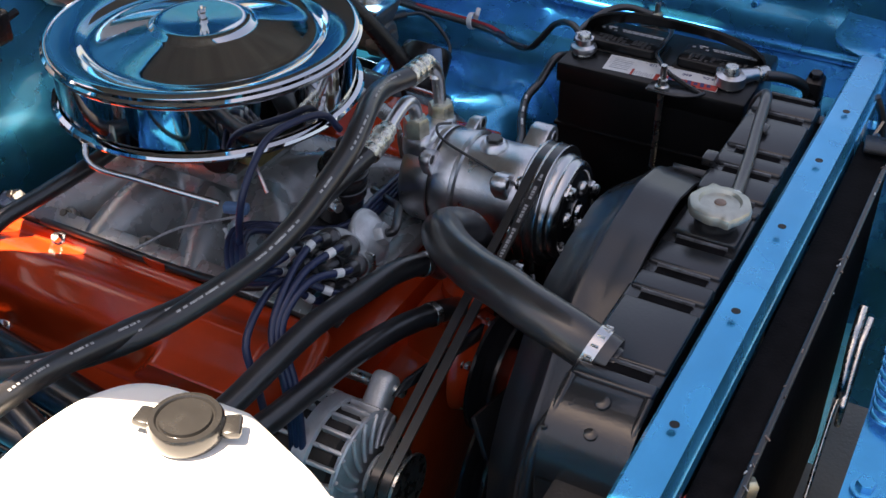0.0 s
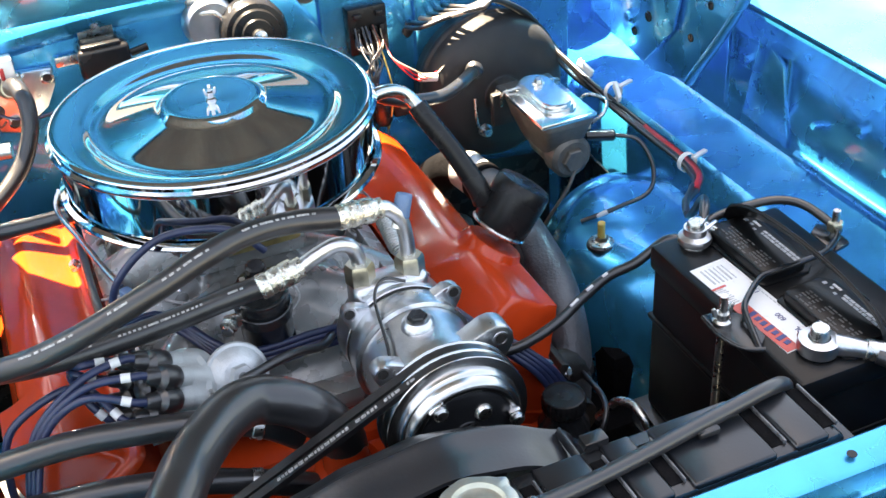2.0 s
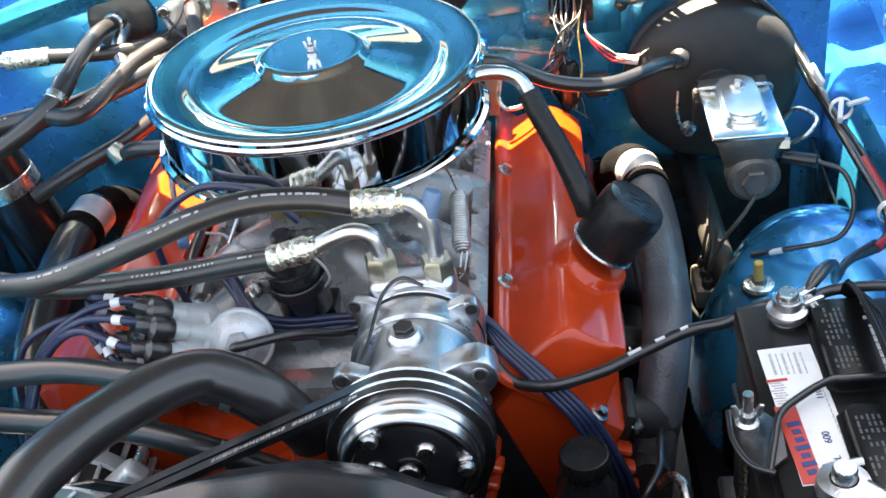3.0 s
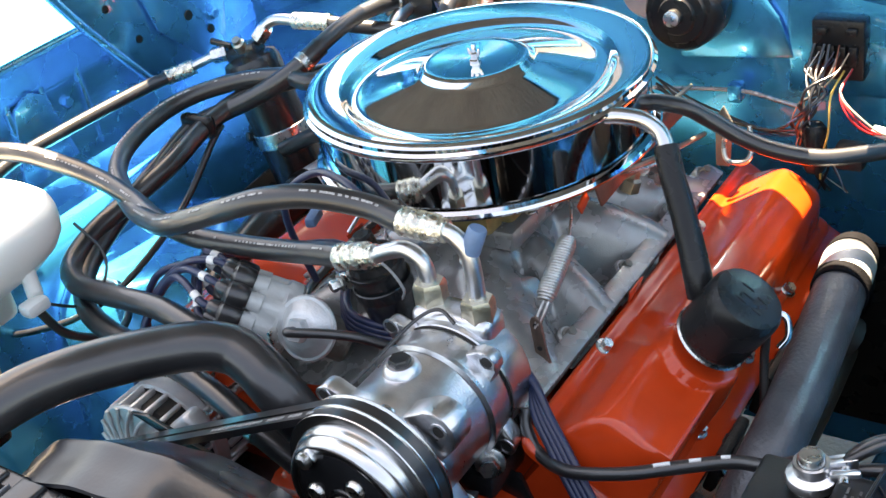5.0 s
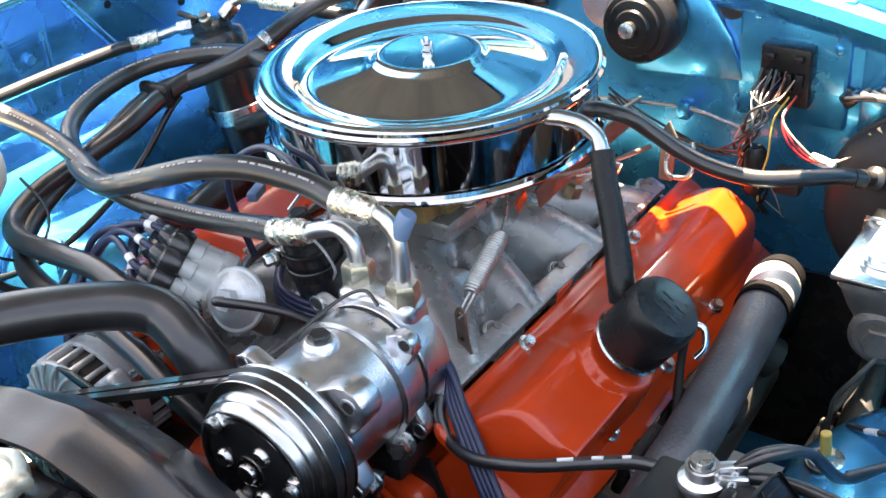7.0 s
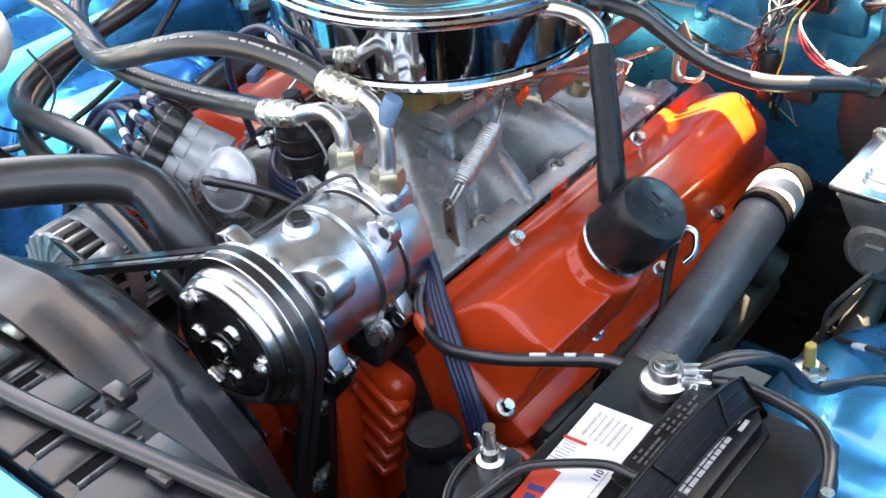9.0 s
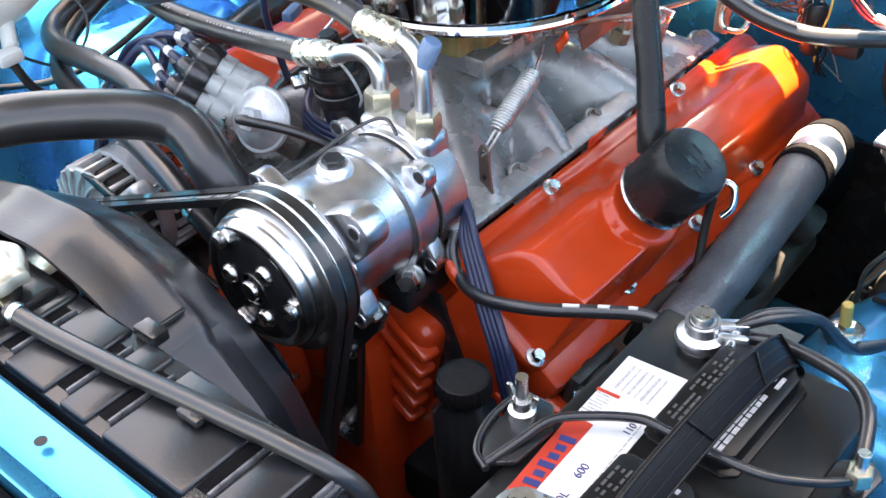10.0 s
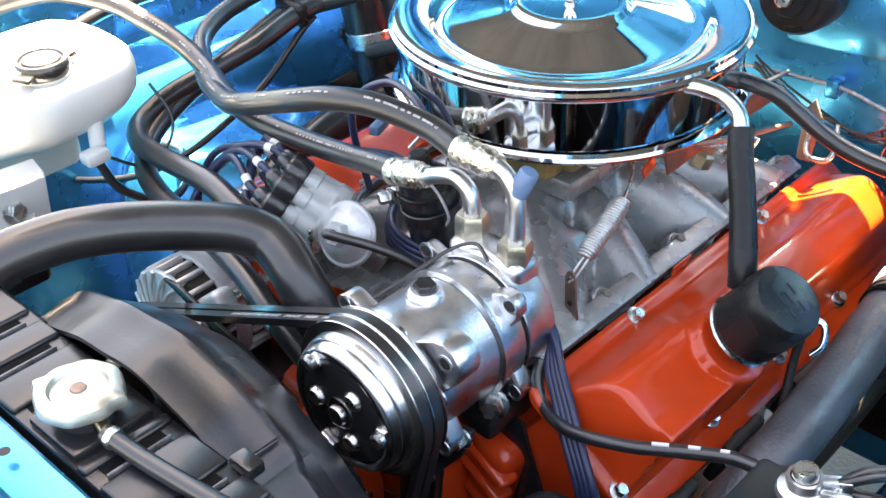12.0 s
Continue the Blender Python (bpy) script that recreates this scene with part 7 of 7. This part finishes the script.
# ---- driver side harness along the fender ----
for k, (m, r) in enumerate(((RUBBER, 0.0042), (RUBBER, 0.004), (REDWIRE, 0.0055), (RUBBER, 0.0035))):
    pts = [(0.44 + 0.01 * k, 0.768, 0.80), (0.515, 0.755, 0.775 - 0.004 * k), (0.545, 0.71, 0.738), (0.566, 0.62, 0.700 + 0.003 * k), (0.580 + 0.004 * k, 0.53, 0.682), (0.590 + 0.004 * k, 0.45, 0.672), (0.582 + 0.004 * k, 0.40, 0.672), (0.555 + 0.002 * k, 0.362, 0.680), (0.524 + 0.001 * k, 0.332, 0.690), (0.502, 0.291 + 0.002 * k, 0.699), (0.487, 0.247 + 0.002 * k, 0.752), (0.468, 0.212 + 0.002 * k, 0.768), (0.450, 0.192, 0.764)]
    pts = pts[4:8] if m is REDWIRE else pts[:-3] if k else pts
    wire("harness_cable", pts, r, m, "red cable in the fender harness" if m is REDWIRE else "black cable in the fender harness", "fender harness", "cable")
for x, y, z in ((0.592, 0.435, 0.676), (0.576, 0.60, 0.712)):
    tie = thing("cable_tie", (x, y, z - 0.014), "white cable tie round the fender harness", "cable tie", "cable ties")
    part("band", turned([(0.0125, 0), (0.0135, 0.001), (0.0135, 0.008), (0.0125, 0.009)], (x, y, z), (0, -1, 0.1), 18, False), WHITE, tie)
    part("tail", box((x + 0.018, y - 0.005, z + 0.008), (0.028, 0.007, 0.004), 0.001, turn_of(0, 0, 20)), WHITE, tie)
for k in range(6):
    q = 0.004 * k
    wire("harness_cable", [(0.335 + 0.012 * k, 0.765, 0.80 + q), (0.345 + 0.01 * k, 0.725, 0.812 + q), (0.385 + 0.008 * k, 0.712 - q, 0.826 + 0.5 * q), (0.445, 0.715 - q, 0.834 + 0.4 * q), (0.503, 0.735 - q, 0.792 + 0.5 * q), (0.535 + 0.5 * q, 0.725, 0.745), (0.555 + 0.5 * q, 0.68, 0.708), (0.568, 0.62, 0.698 + 0.5 * q)], 0.0030 + 0.0003 * (k % 3), (RUBBER, RUBBER, TAN, RUBBER, RUBBER, RUBBER)[k], "tan wire over the brake booster" if k == 2 else "black wire over the brake booster", "fender harness", "cable")
cn = thing("harness_connector", (0.50, 0.715, 0.83), "white plastic connector over the brake booster", "connector")
part("shell", box((0.450, 0.728, 0.848), (0.020, 0.034, 0.014), 0.003, turn_of(0, 0, 35)), WHITE, cn)
part("plug", box((0.462, 0.745, 0.850), (0.014, 0.016, 0.011), 0.002, turn_of(0, 0, 35)), PLASTIC, cn)
for x, y, z, rz in ((0.556, 0.640, 0.735, 20), (0.570, 0.575, 0.722, -15)):
    part("tape_tag", box((x, y, z), (0.006, 0.030, 0.012), 0.002, turn_of(25, 0, rz)), WHITE, cn)

# wires on the radiator closing panel
wire("panel_wire", [(0.440, -0.206, 0.775), (0.452, -0.216, 0.745), (0.474, -0.220, 0.702), (0.456, -0.222, 0.678), (0.410, -0.224, 0.690), (0.362, -0.224, 0.722), (0.352, -0.222, 0.752), (0.386, -0.222, 0.750), (0.431, -0.220, 0.716), (0.500, -0.216, 0.660), (0.553, -0.214, 0.615), (0.60, -0.213, 0.56)], 0.0048, RUBBER, "black taped wire looping on the blue closing panel")
wire("panel_wire", [(0.395, -0.214, 0.735), (0.430, -0.219, 0.742), (0.458, -0.219, 0.735)], 0.0020, TAN, "thin tan wire beside the black loop")
for d in (0.0, 0.006):
    wire("panel_wire", [(0.500, -0.215 - d, 0.668), (0.535, -0.217, 0.640 + d), (0.575, -0.217 - d, 0.612), (0.620, -0.216, 0.585 + d), (0.675, -0.215, 0.555)], 0.0024, REDWIRE, "red twisted wire on the closing panel")

# ---- small lines on the engine ----
fl = thing("fuel_line", (-0.13, 0.38, 0.75), "bright bent fuel line with blue grey filter nut", "pipe")
part("pipe", tube([(-0.176, 0.500, 0.825), (-0.184, 0.492, 0.812), (-0.182, 0.475, 0.803), (-0.172, 0.440, 0.797), (-0.158, 0.390, 0.787), (-0.146, 0.352, 0.779)], 0.0034, 10, 7), BRIGHT, fl)
part("nut", box((-0.140, 0.335, 0.775), (0.012, 0.028, 0.011), 0.003, turn_of(0, 0, 20)), SKYCAP, fl)
part("dashpot_rod", rod((-0.075, 0.36, 0.800), (-0.092, 0.330, 0.768), 0.0022, 8), BRIGHT, fl)
wire("vacuum_tube", [(-0.150, 0.325, 0.70), (-0.160, 0.318, 0.760), (-0.155, 0.314, 0.800), (-0.132, 0.314, 0.828), (-0.100, 0.315, 0.845), (-0.065, 0.305, 0.850), (-0.031, 0.292, 0.845), (-0.005, 0.290, 0.815)], 0.0040, PLUGWIRE, "dark blue tube arching before the air cleaner", category="hose")
wire("manifold_wire", [(-0.165, 0.47, 0.690), (-0.13, 0.43, 0.712), (-0.09, 0.38, 0.720), (-0.05, 0.36, 0.716), (-0.02, 0.34, 0.712)], 0.0016, GREYINK, "thin grey wire on the intake manifold")
wire("valley_loom", [(-0.170, 0.60, 0.69), (-0.172, 0.50, 0.692), (-0.170, 0.40, 0.690), (-0.160, 0.32, 0.690), (-0.13, 0.28, 0.69)], 0.0050, RUBBER, "black loom along the valve cover rail")
wire("pressure_wire", [(-0.02, 0.255, 0.81), (0.008, 0.262, 0.792), (0.018, 0.27, 0.762), (0.004, 0.278, 0.740), (-0.005, 0.285, 0.735)], 0.0014, GREYINK, "thin wire loop under the hose")
pcv = thing("pcv_hose", (-0.19, 0.55, 0.74), "black crankcase hose on the valve cover", "hose")
part("hose", tube([(-0.268, 0.562, 0.752), (-0.250, 0.555, 0.760), (-0.21, 0.545, 0.765), (-0.15, 0.53, 0.775), (-0.09, 0.52, 0.785)], 0.0098, 14, 7), RUBBER, pcv)
part("valve", turned([(0.012, 0), (0.012, 0.012), (0.009, 0.02)], (-0.276, 0.566, 0.744), (-0.4, 0.1, 0.6), 18), BRASS, pcv)
ps = thing("steering_reservoir", (0.246, 0.133, 0.50), "black power steering reservoir with ribbed cap", "reservoir")
part("can", turned([(0.026, 0.50), (0.028, 0.505), (0.028, 0.606), (0.021, 0.618), (0.021, 0.627)], (0.249, 0.133, 0), (0, 0, 1), 32), SATIN, ps)
loops = []
for r, z, tooth in ((0.0225, 0.626, 0.0), (0.0232, 0.628, 0.0008), (0.0232, 0.640, 0.0008), (0.0220, 0.6435, 0.0), (0.0205, 0.644, 0.0), (0.0195, 0.6425, 0.0), (0.004, 0.6430, 0.0)):
    loops.append([(0.249 + (r + tooth * math.cos(24 * a)) * math.cos(a), 0.133 + (r + tooth * math.cos(24 * a)) * math.sin(a), z) for a in [2 * math.pi * k / 96 for k in range(96)]])
part("cap", rings(bm_new(), loops), PLASTIC, ps)
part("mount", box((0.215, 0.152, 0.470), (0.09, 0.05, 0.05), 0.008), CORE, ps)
dp = thing("dipstick", (0.325, 0.41, 0.64), "chrome dipstick handle bent over its tube", "dipstick")
part("handle", tube([(0.318, 0.402, 0.700), (0.322, 0.410, 0.711), (0.332, 0.412, 0.708), (0.336, 0.405, 0.694), (0.330, 0.398, 0.684)], 0.0036, 9, 6), CHROME, dp)
part("tube", tube([(0.318, 0.402, 0.700), (0.318, 0.392, 0.67), (0.325, 0.37, 0.62), (0.33, 0.36, 0.56)], 0.0042, 9, 5), DARK, dp)
tj = thing("steering_box", (0.46, 0.50, 0.38), "steering gear and column joint below the booster, gear blackened like shade", "steering gear")
# Box and foot are blackened to sink into the surrounding shade.
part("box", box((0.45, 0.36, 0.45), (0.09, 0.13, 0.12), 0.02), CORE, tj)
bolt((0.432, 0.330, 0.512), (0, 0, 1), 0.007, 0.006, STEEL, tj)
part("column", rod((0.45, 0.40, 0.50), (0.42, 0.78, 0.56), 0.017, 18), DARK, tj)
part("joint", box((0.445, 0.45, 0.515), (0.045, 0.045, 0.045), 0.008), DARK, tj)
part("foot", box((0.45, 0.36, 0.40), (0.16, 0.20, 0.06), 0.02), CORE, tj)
wire("steel_line", [(0.322, 0.185, 0.540), (0.328, 0.164, 0.575), (0.332, 0.154, 0.585), (0.338, 0.141, 0.588), (0.340, 0.127, 0.585), (0.342, 0.115, 0.575), (0.343, 0.108, 0.540)], 0.0050, STEEL, "bent bright steel line beside the reservoir", category="pipe")
wire("sender_wire", [(0.318, 0.285, 0.540), (0.328, 0.257, 0.560), (0.324, 0.208, 0.575), (0.320, 0.172, 0.580), (0.308, 0.146, 0.580), (0.294, 0.135, 0.560)], 0.0034, RUBBER, "black wire looping past the reservoir")
rng = random.Random(23)
for k in range(8):
    x, y = 0.395 + 0.018 * k, 0.29 + rng.uniform(0, 0.14)
    wire("lower_wire", [(x, y, 0.46 + rng.uniform(0, 0.04)), (x + rng.uniform(-0.02, 0.02), y + 0.06, 0.485 + rng.uniform(0, 0.035)), (x + rng.uniform(-0.02, 0.02), y + 0.13, 0.47 + rng.uniform(-0.02, 0.03)), (x + rng.uniform(-0.02, 0.03), y + 0.20, 0.46), (x, y + 0.26, 0.42)], 0.0022 + 0.0008 * (k % 3), (RUBBER, PLASTIC)[k % 2], "loose wire low beside the exhaust", "lower wires")
pv = thing("proportioning_valve", (0.40, 0.55, 0.48), "small brass brake valve low on the rail", "valve")
part("block", box((0.415, 0.545, 0.505), (0.030, 0.060, 0.028), 0.005), IRON, pv)
for y in (0.525, 0.545, 0.568):
    part("fitting", hexagon((0.415, y, 0.518), (0, 0, 1), 0.0075, 0.012), DARK, pv)
    part("line", tube([(0.415, y, 0.528), (0.417, y + 0.004, 0.55), (0.425, y + 0.03, 0.56), (0.43, y + 0.08, 0.56)], 0.0022, 11, 5), DARK, pv)
